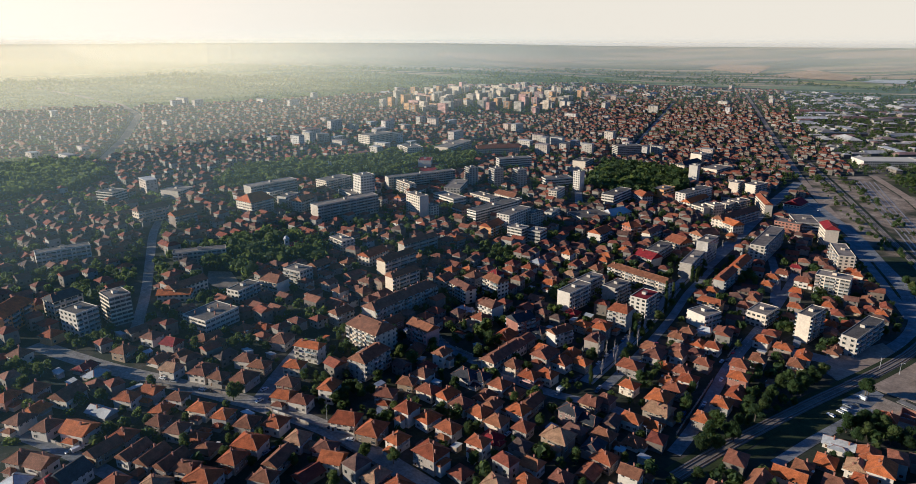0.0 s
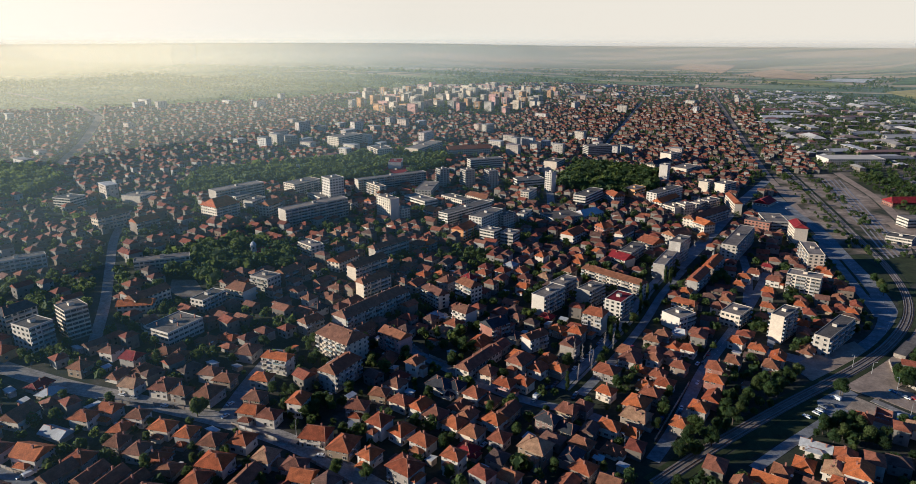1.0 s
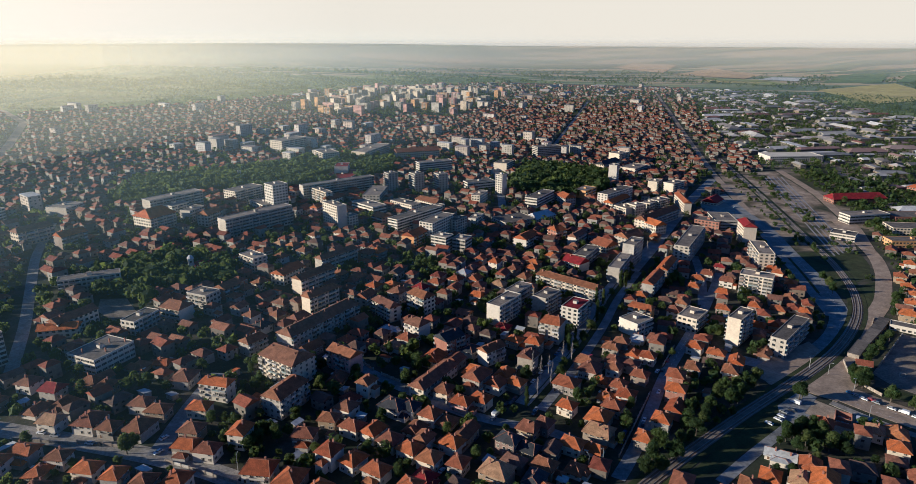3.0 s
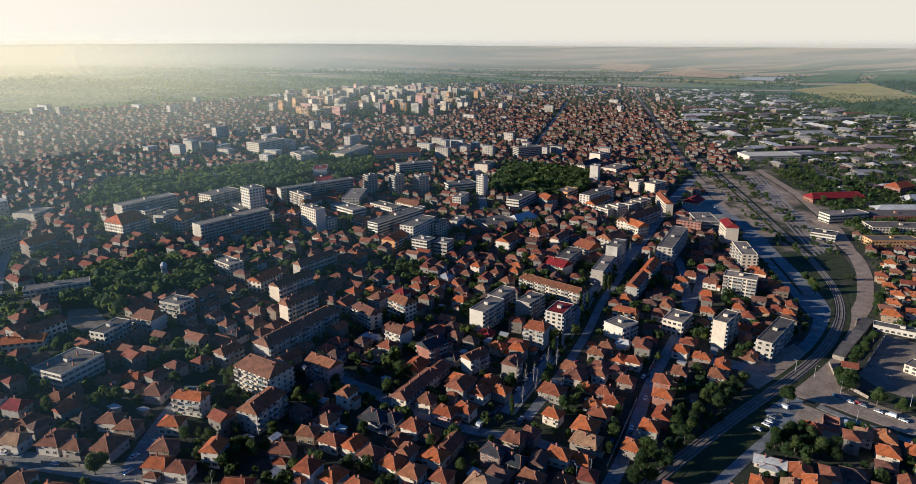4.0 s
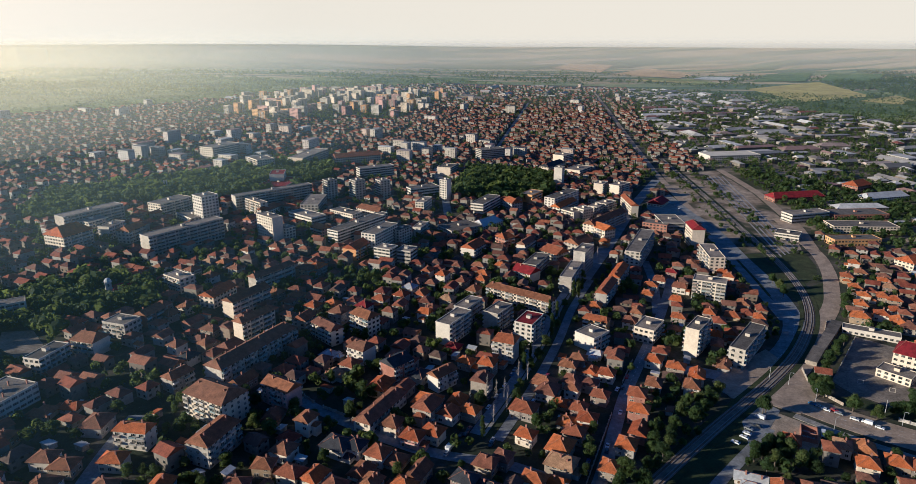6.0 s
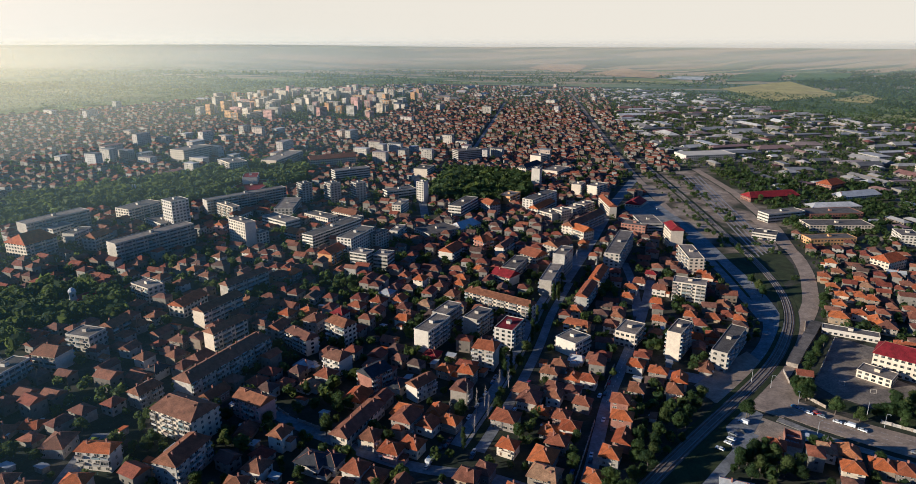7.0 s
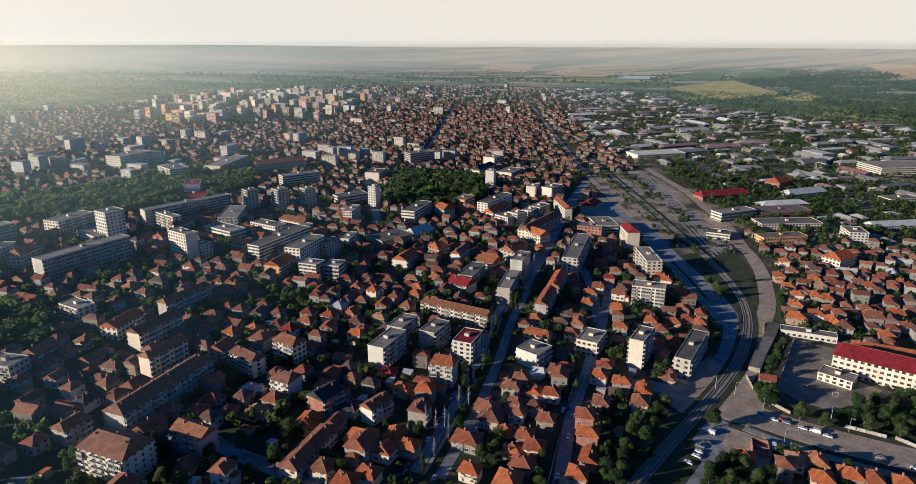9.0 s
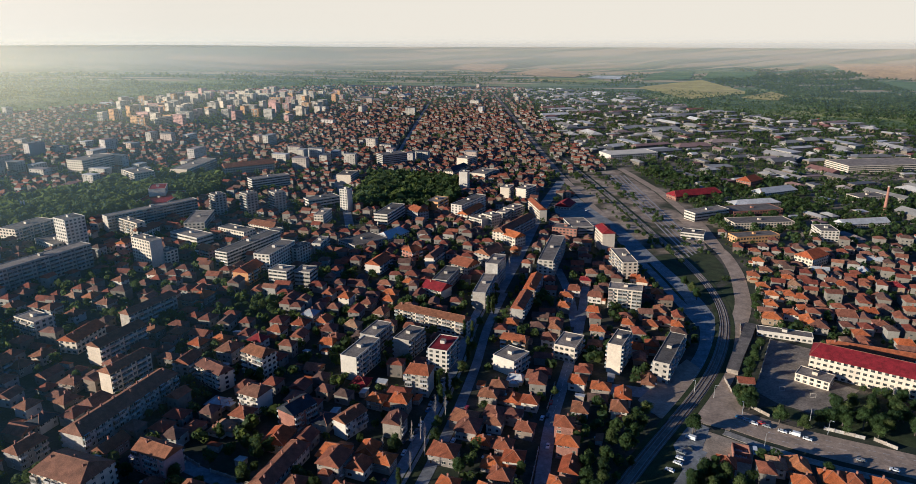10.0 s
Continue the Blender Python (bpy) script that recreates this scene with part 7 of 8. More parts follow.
house(422.8, 435.0, 154, 8.5, 7.5, 2, 'hip', 't', 'p', 1, 0)
house(200.2, 289.2, 60, 8.5, 7.5, 2, 'hip', 's', 'w', 1, 0)
house(209.1, 286.3, 61, 9, 9, 2, 'half', 't', 'p', 1, 0)
house(203.2, 274.8, 63, 9, 9, 2, 'hip', 't', 'c', 1, 1)
house(218.2, 275.5, 154, 9, 9, 2, 'hip', 't', 'p', 0, 0)
house(226.3, 271.6, 61, 10, 8, 2, 'hip', 't', 'p', 1, 1)
house(237.7, 266.2, 240, 9, 9, 2, 'hip', 't', 'p', 1, 1)
# Trees that stand out
tree(87.8, 270.8, 1.21, 'broad')
tree(76.9, 252.3, 1.05, 'broad')
tree(84.7, 254.6, 1.03, 'broad')
tree(94.6, 264.0, 1.13, 'broad')
tree(109.1, 295.1, 1.11, 'broad')
tree(105.1, 278.7, 1.00, 'broad')
tree(116.0, 292.2, 0.96, 'broad')
tree(124.7, 307.4, 1.10, 'broad')
tree(111.9, 303.6, 0.93, 'broad')
tree(110.3, 285.1, 1.20, 'broad')
tree(100.1, 275.3, 1.03, 'broad')
tree(140.1, 330.4, 0.97, 'broad')
tree(132.6, 319.8, 1.02, 'broad')
tree(148.3, 333.9, 0.95, 'broad')
tree(156.9, 341.4, 1.02, 'broad')
tree(163.8, 345.0, 1.09, 'broad')
tree(137.7, 315.3, 1.05, 'broad')
tree(148.5, 326.4, 1.03, 'broad')
tree(135.0, 304.5, 0.67, 'broad')
tree(124.2, 295.6, 0.64, 'broad')
tree(179.6, 325.0, 1.17, 'broad')
tree(122.3, 370.6, 0.63, 'broad')
tree(91.1, 263.9, 1.17, 'broad')
tree(82.5, 261.5, 1.07, 'broad')
tree(120.2, 300.7, 0.96, 'broad')
tree(156.6, 334.2, 0.97, 'broad')
tree(224.0, 348.0, 1.10, 'broad')
tree(229.6, 348.2, 0.99, 'broad')
tree(222.1, 350.7, 0.96, 'broad')
tree(222.8, 340.6, 1.00, 'broad')
tree(231.6, 327.4, 1.10, 'broad')
tree(237.9, 317.3, 0.96, 'broad')
tree(250.1, 321.2, 0.96, 'broad')
tree(276.1, 405.1, 0.96, 'broad')
tree(268.4, 399.5, 0.85, 'broad')
tree(251.5, 381.5, 1.01, 'broad')
tree(241.4, 369.4, 0.99, 'broad')
tree(260.3, 389.9, 1.00, 'broad')
tree(178.4, 274.1, 0.99, 'broad')
tree(176.6, 276.4, 0.99, 'broad')
tree(163.5, 289.5, 1.06, 'broad')
tree(157.4, 286.3, 0.91, 'broad')
tree(171.4, 286.7, 1.14, 'broad')
tree(172.7, 294.8, 0.88, 'broad')
tree(171.2, 275.8, 1.11, 'broad')
tree(177.7, 283.0, 0.90, 'broad')
tree(162.0, 280.2, 1.09, 'broad')
tree(149.6, 280.8, 0.59, 'broad')
tree(155.0, 274.4, 0.87, 'broad')
tree(289.3, 520.7, 1.01, 'broad')
tree(286.2, 505.6, 1.10, 'broad')
tree(282.4, 491.3, 1.10, 'broad')
tree(236.5, 418.5, 0.80, 'broad')
tree(226.7, 412.5, 0.82, 'broad')
tree(304.7, 447.9, 0.87, 'broad')
tree(324.1, 479.0, 0.96, 'broad')
tree(314.3, 464.7, 0.88, 'broad')
tree(225.3, 344.6, 1.12, 'broad')
tree(219.8, 341.8, 1.02, 'broad')
tree(230.0, 325.7, 1.12, 'broad')
tree(238.8, 318.0, 0.87, 'broad')
tree(254.5, 319.7, 1.20, 'broad')
tree(266.5, 327.0, 1.10, 'broad')
tree(278.7, 331.5, 1.16, 'broad')
tree(290.9, 329.4, 1.06, 'broad')
tree(257.5, 310.3, 0.91, 'broad')
tree(274.5, 310.0, 1.16, 'broad')
tree(271.8, 305.0, 0.91, 'broad')
tree(270.0, 334.3, 0.91, 'broad')
tree(309.9, 329.7, 1.14, 'broad')
tree(310.8, 322.6, 0.97, 'broad')
tree(296.5, 314.5, 1.09, 'broad')
tree(297.7, 323.2, 0.89, 'broad')
tree(275.6, 321.2, 0.95, 'broad')
tree(181.6, 326.1, 1.11, 'broad')
tree(158.9, 285.9, 0.90, 'broad')
tree(167.1, 289.2, 1.04, 'broad')
tree(153.8, 283.5, 1.18, 'broad')
tree(167.6, 282.3, 0.95, 'broad')
tree(167.4, 293.9, 1.10, 'broad')
tree(-131.1, 553.0, 1.29, 'broad')
tree(-157.2, 530.7, 0.91, 'broad')
tree(-134.8, 508.7, 0.95, 'broad')
tree(-69.5, 510.0, 0.93, 'broad')
tree(-57.4, 515.1, 0.75, 'broad')
tree(-46.3, 507.6, 0.80, 'broad')
tree(-34.8, 525.1, 0.89, 'broad')
tree(-64.3, 537.2, 1.00, 'broad')
tree(-53.6, 530.4, 0.81, 'broad')
tree(-40.5, 512.3, 0.90, 'broad')
tree(-25.9, 409.2, 0.78, 'broad')
tree(-32.8, 337.0, 0.97, 'broad')
tree(-27.4, 341.3, 0.87, 'broad')
tree(-51.3, 355.3, 0.89, 'broad')
tree(-45.6, 341.6, 0.92, 'broad')
tree(-37.2, 318.0, 0.78, 'broad')
tree(-65.9, 326.8, 0.94, 'broad')
tree(-35.9, 409.1, 0.96, 'broad')
tree(-86.6, 379.2, 0.71, 'broad')
tree(-131.9, 421.5, 0.82, 'broad')
tree(-153.5, 431.0, 0.81, 'broad')
tree(-181.2, 480.0, 0.79, 'broad')
tree(-102.6, 254.4, 1.03, 'broad')
tree(-115.0, 312.6, 0.90, 'broad')
tree(-116.3, 307.6, 0.89, 'broad')
tree(-75.6, 214.6, 0.93, 'broad')
tree(-95.7, 266.1, 0.97, 'broad')
tree(-27.4, 219.3, 0.87, 'broad')
tree(-62.7, 213.4, 0.87, 'broad')
tree(-37.3, 321.4, 0.99, 'broad')
tree(-33.0, 343.5, 1.00, 'broad')
tree(-264.9, 278.0, 0.86, 'broad')
tree(-262.4, 291.3, 0.80, 'broad')
tree(-259.2, 301.3, 1.04, 'broad')
tree(-272.5, 283.2, 0.98, 'broad')
tree(-244.3, 334.3, 0.95, 'broad')
tree(-220.3, 315.2, 0.89, 'broad')
tree(-232.3, 323.0, 1.05, 'broad')
tree(-211.5, 310.4, 0.90, 'broad')
tree(-253.8, 341.9, 0.84, 'broad')
tree(-280.5, 247.1, 0.81, 'broad')
tree(-269.0, 242.5, 0.88, 'broad')
tree(-263.6, 247.0, 0.95, 'broad')
tree(-154.3, 252.0, 0.88, 'broad')
tree(-154.7, 247.2, 1.04, 'broad')
tree(-171.9, 304.3, 0.96, 'broad')
tree(-226.3, 367.1, 0.91, 'broad')
tree(-230.2, 355.3, 0.96, 'broad')
tree(-221.2, 350.2, 0.95, 'broad')
tree(-176.8, 197.6, 0.58, 'broad')
tree(-115.5, 273.6, 0.92, 'broad')
tree(-114.8, 258.1, 0.93, 'broad')
tree(-99.1, 267.8, 0.92, 'broad')
tree(-99.3, 258.7, 1.01, 'broad')
tree(59.3, 391.3, 0.73, 'poplar')
tree(59.1, 381.3, 0.87, 'poplar')
tree(64.5, 383.9, 0.75, 'poplar')
tree(58.9, 371.9, 0.88, 'poplar')
tree(94.7, 464.6, 0.70, 'poplar')
tree(94.5, 450.3, 0.80, 'poplar')
tree(89.6, 450.9, 0.79, 'poplar')
tree(119.2, 487.5, 0.85, 'poplar')
tree(125.8, 503.8, 0.73, 'poplar')
tree(120.3, 496.4, 0.74, 'poplar')
tree(23.8, 332.7, 0.94, 'bare')
tree(33.6, 341.0, 1.20, 'bare')
tree(37.9, 335.3, 1.07, 'bare')
tree(43.1, 342.0, 1.01, 'bare')
tree(44.5, 336.8, 0.96, 'bare')
tree(53.5, 359.3, 1.09, 'bare')
for x, y, size in ((262, 318, 1.15), (270, 313, 1.25), (268, 324, 1.1), (277, 318, 1.2), (279, 308, 1.1), (286, 312, 1.3), (285, 324, 1.05), (292, 303, 1.15), (295, 316, 1.25), (303, 308, 1.2), (300, 326, 1.1), (308, 296, 1.2), (312, 306, 1.1)):
    tree(x, y, size, 'broad')
# Parked and passing cars
car(212.4, 333.8, 311, 4, False)
car(214.9, 330.5, 310, 1, False)
car(216.3, 327.5, 313, 0, False)
car(220.3, 326.8, 308, 3, False)
car(221.2, 323.9, 130, 1, False)
car(226.2, 318.1, 314, 0, False)
car(230.7, 314.6, 133, 0, True)
car(234.3, 309.8, 312, 0, False)
car(247.3, 289.3, 130, 1, False)
car(257.2, 280.1, 130, 0, False)
car(175.9, 320.9, 129, 0, True)
car(170.4, 312.8, 130, 2, False)
car(161.6, 306.2, 130, 0, False)
car(158.6, 303.0, 129, 0, False)
car(164.7, 310.4, 309, 1, False)
car(152.0, 298.7, 129, 0, False)
car(200.7, 304.7, 241, 0, True)
car(11.2, 295.1, 61, 0, True)
car(9.6, 291.0, 58, 1, False)
car(19.7, 307.0, 62, 2, False)
car(21.8, 311.5, 239, 2, False)
car(32.3, 301.7, 241, 1, False)
car(31.1, 298.0, 243, 2, False)
car(34.2, 339.7, 241, 2, False)
car(123.2, 374.2, 241, 1, False)
car(111.7, 352.0, 61, 2, False)
car(102.6, 326.0, 243, 0, False)
car(85.9, 292.5, 64, 2, False)
car(118.1, 364.3, 241, 3, False)
car(-200.5, 258.8, 168, 0, False)
car(-193.2, 257.3, 353, 1, False)
car(-174.6, 252.9, 172, 0, False)
car(-170.8, 252.5, 172, 2, False)
car(-98.0, 233.6, 353, 2, False)
car(-86.5, 226.3, 173, 0, False)
car(-201.6, 193.7, 61, 0, True)
car(-200.3, 198.0, 243, 0, False)
car(-120.5, 208.8, 64, 1, False)
car(-118.6, 211.5, 244, 2, False)
car(-143.7, 260.0, 62, 0, False)
car(-141.7, 249.1, 240, 0, False)
car(-203.9, 191.9, 242, 1, False)
car(11.0, 296.1, 60, 0, True)
car(17.2, 305.9, 59, 2, False)
car(-14.2, 247.0, 61, 0, False)
car(108.1, 350.2, 59, 0, False)
car(87.3, 296.4, 244, 0, False)
car(74.6, 283.9, 243, 4, False)
car(71.5, 276.1, 63, 4, False)
car(0.8, 272.8, 244, 2, False)
car(-8.7, 254.3, 239, 2, False)
car(-95.9, 519.4, 18, 2, False)
car(-91.7, 518.9, 202, 2, False)
car(-96.1, 509.1, 199, 1, False)
car(-91.5, 503.7, 198, 2, False)
car(-87.6, 507.2, 19, 1, False)
car(-99.4, 515.6, 201, 1, False)
car(272.8, 732.4, 21, 2, False)
car(277.9, 719.4, 21, 2, False)
car(274.8, 750.1, 19, 1, False)
car(279.6, 707.2, 200, 2, False)
car(308.1, 767.2, 23, 0, False)
car(305.3, 796.3, 21, 0, False)
for k, (x, y) in enumerate(((33.5, 331.5), (39.0, 342.5), (42.0, 348.5), (45.2, 354.5), (51.0, 367.0), (53.5, 373.0), (56.5, 379.5), (62.0, 391.0), (65.0, 398.0), (55.0, 331.0), (58.3, 337.5), (65.0, 352.0), (71.5, 366.0))):
    car(x, y, 62 + 180 * (k % 2), (0, 1, 2, 0, 4, 1, 2, 0, 1, 2, 0, 1, 3)[k])
# Street lamps, walls and fences
street_lamp(203.0, 362.5, 209)
street_lamp(210.6, 355.1, 307)
street_lamp(208.1, 307.6, 11)
street_lamp(248.4, 312.4, 285)
street_lamp(247.8, 324.7, 224)
street_lamp(216.1, 337.0, 210)
street_lamp(51.7, 253.0, 112)
street_lamp(59.4, 259.4, 223)
street_lamp(-52.1, 250.9, 45)
street_lamp(-68.7, 222.7, 189)
street_lamp(-102.5, 239.7, 93)
garden_wall(225.0, 342.8, 229.0, 332.0, 1.8)
garden_wall(267.7, 303.2, 272.9, 294.2, 1.8)
garden_wall(246.8, 366.5, 292.5, 417.3, 1.8)
garden_wall(229.2, 373.1, 224.3, 358.8, 1.8)
garden_wall(242.0, 385.0, 268.0, 414.5, 1.2)
garden_wall(268.0, 414.5, 289.0, 445.0, 1.2)
garden_wall(249.6, 316.5, 263.8, 304.9, 1.8)
garden_wall(-52.1, 330.7, -21.2, 310.3, 1.6)
garden_wall(-21.1, 309.2, -10.5, 300.7, 1.6)
garden_wall(-57.5, 335.4, -69.1, 347.8, 1.6)
garden_wall(-44.0, 301.5, -10.2, 287.1, 1.6)
garden_wall(67.8, 264.0, 97.6, 325.0, 1.6)
garden_wall(113.5, 358.0, 128.0, 385.0, 1.6)
garden_wall(-180.4, 253.2, -160.2, 251.8, 1.5)
garden_wall(-209.8, 252.7, -179.5, 251.6, 1.5)
garden_wall(-233.7, 239.4, -206.4, 232.8, 1.5)
garden_wall(-227.7, 199.9, -205.2, 193.3, 1.5)
garden_wall(-135.6, 243.1, -99.6, 231.2, 1.5)
garden_wall(-90.9, 222.5, -65.0, 208.2, 1.5)
# Garage row, church, stack and other single works
garage_row([(238, 379), (255, 398), (274, 418), (292, 438)])
goal(255.4, 356.8, 151)
goal(267.7, 346.7, 151)
church(-217.8, 477.3, 30)
stack(639.8, 686.3, 34)
monument(-285.6, 784.4)
ribbon("siding", [(422.4, 962.6), (334.8, 589.6)], 1.5, M_STEEL, 0.2, "worn siding track in the railway yard", "rail", False)
ribbon("siding", [(428.5, 961.6), (341.0, 593.9)], 1.5, M_STEEL, 0.2, "worn siding track in the railway yard", "rail", False)
ribbon("siding", [(434.5, 960.7), (347.2, 598.2)], 1.5, M_STEEL, 0.2, "worn siding track in the railway yard", "rail", False)
ribbon("siding", [(440.6, 959.7), (353.5, 602.6)], 1.5, M_STEEL, 0.2, "worn siding track in the railway yard", "rail", False)
ribbon("siding", [(446.6, 958.7), (360.0, 607.0)], 1.5, M_STEEL, 0.2, "worn siding track in the railway yard", "rail", False)
block(305.0, 420.2, -33.5, 34.2, 9.0, 4.0, 'flat', 'w', 'office', 'school', detail=False)
NEAR_TREES = 150

# Railway: ballast, sleepers and two pairs of rails
_, rail_mid = ribbon("railway_bed", RAIL_LINE, 7.0, M_BALLAST, 0.16, "brown ballast bed of the railway", "railway")
for off in (-2.75, -1.25, 1.25, 2.75):
    side = []
    for i, (x, y) in enumerate(rail_mid):
        xa, ya = rail_mid[max(i - 1, 0)]
        xb, yb = rail_mid[min(i + 1, len(rail_mid) - 1)]
        l = math.hypot(xb - xa, yb - ya) or 1
        side.append((x - (yb - ya) / l * off, y + (xb - xa) / l * off))
    ribbon("rail", side[::2], 0.28, M_STEEL, 0.42, "worn steel rail on the ballast", "rail", False)
for off in (-5.2, 5.0):
    side = []
    for i, (x, y) in enumerate(rail_mid):
        xa, ya = rail_mid[max(i - 1, 0)]
        xb, yb = rail_mid[min(i + 1, len(rail_mid) - 1)]
        l = math.hypot(xb - xa, yb - ya) or 1
        side.append((x - (yb - ya) / l * off, y + (xb - xa) / l * off))
    ribbon("verge", side[::2], 3.0 if off < 0 else 2.6, M_GRASS, 0.17, "narrow grass verge beside the railway", "grass", False)
s = Shape()
for (x0, y0), (x1, y1) in zip(rail_mid, rail_mid[1:]):
    l = math.hypot(x1 - x0, y1 - y0)
    ux, uy = (x1 - x0) / l, (y1 - y0) / l
    for k in range(int(l / 0.8)):
        for off in (-2.0, 2.0):
            cx, cy = x0 + ux * k * 0.8 - uy * off, y0 + uy * k * 0.8 + ux * off
            z = gz(cx, cy) + 0.26
            s.face([(cx + ux * a * 0.13 - uy * b * 1.25, cy + uy * a * 0.13 + ux * b * 1.25, z) for a, b in ((-1, -1), (1, -1), (1, 1), (-1, 1))])
tagged(new("sleepers", s.mesh("sleepers", M_WOOD)), "rows of weathered sleepers under the rails", "sleepers", kind="stuff")

# Houses in rows along the near streets
RND = random.Random(11)
ANG = 61.0


def rows(u0, u1, v0, v1, ang, du, dv):
    c, s = math.cos(radians(ang)), math.sin(radians(ang))
    u = u0
    while u < u1:
        v = v0
        while v < v1:
            yield u * c - v * s, u * s + v * c
            v += dv
        u += du


def near_view(x, y):
    return y > 190 and -1.0 * (y + 60) < x < 1.1 * (y - 40)


near = sorted(((x, y) for x, y in rows(-300, 900, -700, 400, ANG, 15.5, 14.5) if near_view(x, y) and math.hypot(x, y) < 470), key=lambda p: p[0] ** 2 + p[1] ** 2)
for x, y in near:
    x, y = x + RND.uniform(-2, 2), y + RND.uniform(-2, 2)
    w, d = RND.choice(((9.5, 8.5), (9, 9), (8.5, 7.5), (10, 8)))
    rot = ANG + RND.choice((0, 90, 180, 270)) + RND.uniform(-5, 5)
    if HOUSES[0] < 280 and RND.random() < (0.9 if x < -90 else 0.74) and is_free(x, y, w, d, rot, 1.2):
        house(x, y, rot, w, d, RND.choice((1, 2, 2, 2, 3)), RND.choice(("hip", "hip", "half", "gable")), RND.choice("tttttbtbds"), RND.choice("pppwpc"), RND.random() < 0.4, RND.randint(0, 2))

# Quarters farther off, joined
sw, sr, sg = Shape(), Shape(), Shape()
iw, ir = Shape(), Shape()
bw, br = Shape(), Shape()
far_pts = list(rows(-300, 3400, -2400, 2500, ANG, 11.8, 11.4))
for x, y in far_pts:
    if not near_view(x, y) or not inside(TOWN, x, y):
        continue
    r = math.hypot(x, y)
    if r > 2750:
        continue
    x, y = x + RND.uniform(-3.5, 3.5), y + RND.uniform(-3.5, 3.5)
    rot = ANG + 14 * noise.noise(Vector((x / 400, y / 400, 0))) + RND.choice((0, 90)) + RND.uniform(-5, 5)
    if any(inside(z, x, y) for z in (PARK, GROVE, GREEN_MID, WOODS_LEFT, ESTATE)):
        continue
    if inside(INDUSTRY, x, y):
        if RND.random() < 0.13:
            long = RND.random() < 0.5
            w, d = (RND.uniform(34, 85), RND.uniform(12, 26)) if long else (RND.uniform(9, 30), RND.uniform(8, 15))
            rot = RND.choice((-8, -4, 0, 4, 82, 86, 90)) + RND.uniform(-3, 3) + 8
            if is_free(x, y, w, d, rot, 2):
                claim(x, y, w, d, rot, 1.0)
                far_house(iw, ir, sg, RND, x, y, rot, w, d, RND.uniform(3.6, 7), RND.random() < 0.3, 0.2)
        continue
    if y > 1700 and RND.random() < min((y - 1500) / 900, 0.72):
        if RND.random() < 0.07:
            w, d = RND.uniform(25, 70), RND.uniform(12, 24)
            if is_free(x, y, w, d, rot, 2):
                claim(x, y, w, d, rot, 1.0)
                far_house(iw, ir, sg, RND, x, y, rot, w, d, RND.uniform(4, 8), RND.random() < 0.3, 0.2)
        continue
    town_blocks = inside(MID_BLOCKS, x, y)
    if r > 560 and RND.random() < (0.22 if town_blocks else 0.012 + 0.03 * (noise.noise(Vector((x / 260, y / 260, 7))) > 0.1)):
        w, d = RND.uniform(14, 32), RND.uniform(10, 12)
        if is_free(x, y, w, d, rot, 2):
            claim(x, y, w, d, rot, 2)
            far_house(bw, br, sg, RND, x, y, rot, w, d, RND.choice((9, 12, 15, 18)), True)
        continue
    w, d = (RND.uniform(7.5, 11.5), RND.uniform(6.5, 9.0)) if r < 850 else (RND.uniform(6.5, 10.0), RND.uniform(5.8, 7.8))
    green = noise.noise(Vector((x / 130, y / 130, 21)))
    if RND.random() < (0.86 if r < 1000 else 0.76) - (0.35 if green > 0.28 else 0) and is_free(x, y, w, d, rot, -0.6):
        claim(x, y, w, d, rot)
        far_house(sw, sr, sg, RND, x, y, rot, w, d, RND.choice((3.0, 5.4, 5.8, 5.8, 8.4)))
tagged(new("far_house_walls", sw.mesh("far_house_walls", M_WALL_FAR)), "plastered walls of many houses in the farther quarters", "houses", kind="stuff")
tagged(new("far_house_roofs", sr.mesh("far_house_roofs", M_TILE_FAR)), "clay tile roofs of many houses in the farther quarters", "roofs", kind="stuff")
tagged(new("far_house_windows", sg.mesh("far_house_windows", M_GLASS)), "window panes of the farther quarters", "windows", kind="stuff")
tagged(new("far_block_walls", bw.mesh("far_block_walls", M_PANEL_FAR)), "pale walls of many apartment blocks in the farther quarters", "blocks", kind="stuff")
tagged(new("far_block_roofs", br.mesh("far_block_roofs", M_METAL_FAR)), "flat grey roofs of apartment blocks in the farther quarters", "roofs", kind="stuff")
tagged(new("workshop_walls", iw.mesh("workshop_walls", M_WALL_FAR)), "walls of many low workshops and warehouses", "workshops", kind="stuff")
tagged(new("workshop_roofs", ir.mesh("workshop_roofs", M_METAL_FAR)), "sheet-metal roofs of workshops and warehouses", "roofs", kind="stuff")

# Housing estate of tall panel blocks at the edge of the town
ex0, ex1 = min(p[0] for p in ESTATE), max(p[0] for p in ESTATE)
ey0, ey1 = min(p[1] for p in ESTATE), max(p[1] for p in ESTATE)
count = 0
for _ in range(3000):
    x, y = RND.uniform(ex0, ex1), RND.uniform(ey0, ey1)
    rot = RND.choice((-38, -33, -30, 55))
    w, d, h = RND.choice((14, 18, 24, 36)), RND.choice((11, 12)), RND.choice((15, 17, 20, 23))
    if inside(ESTATE, x, y) and is_free(x, y, w, d, rot, 7) and count < 112:
        block(x, y, rot, w, d, h, "flat", RND.choice("ccckgo"), RND.choice(("balcony", "office", "balcony")), "apartment_building", False)
        count += 1

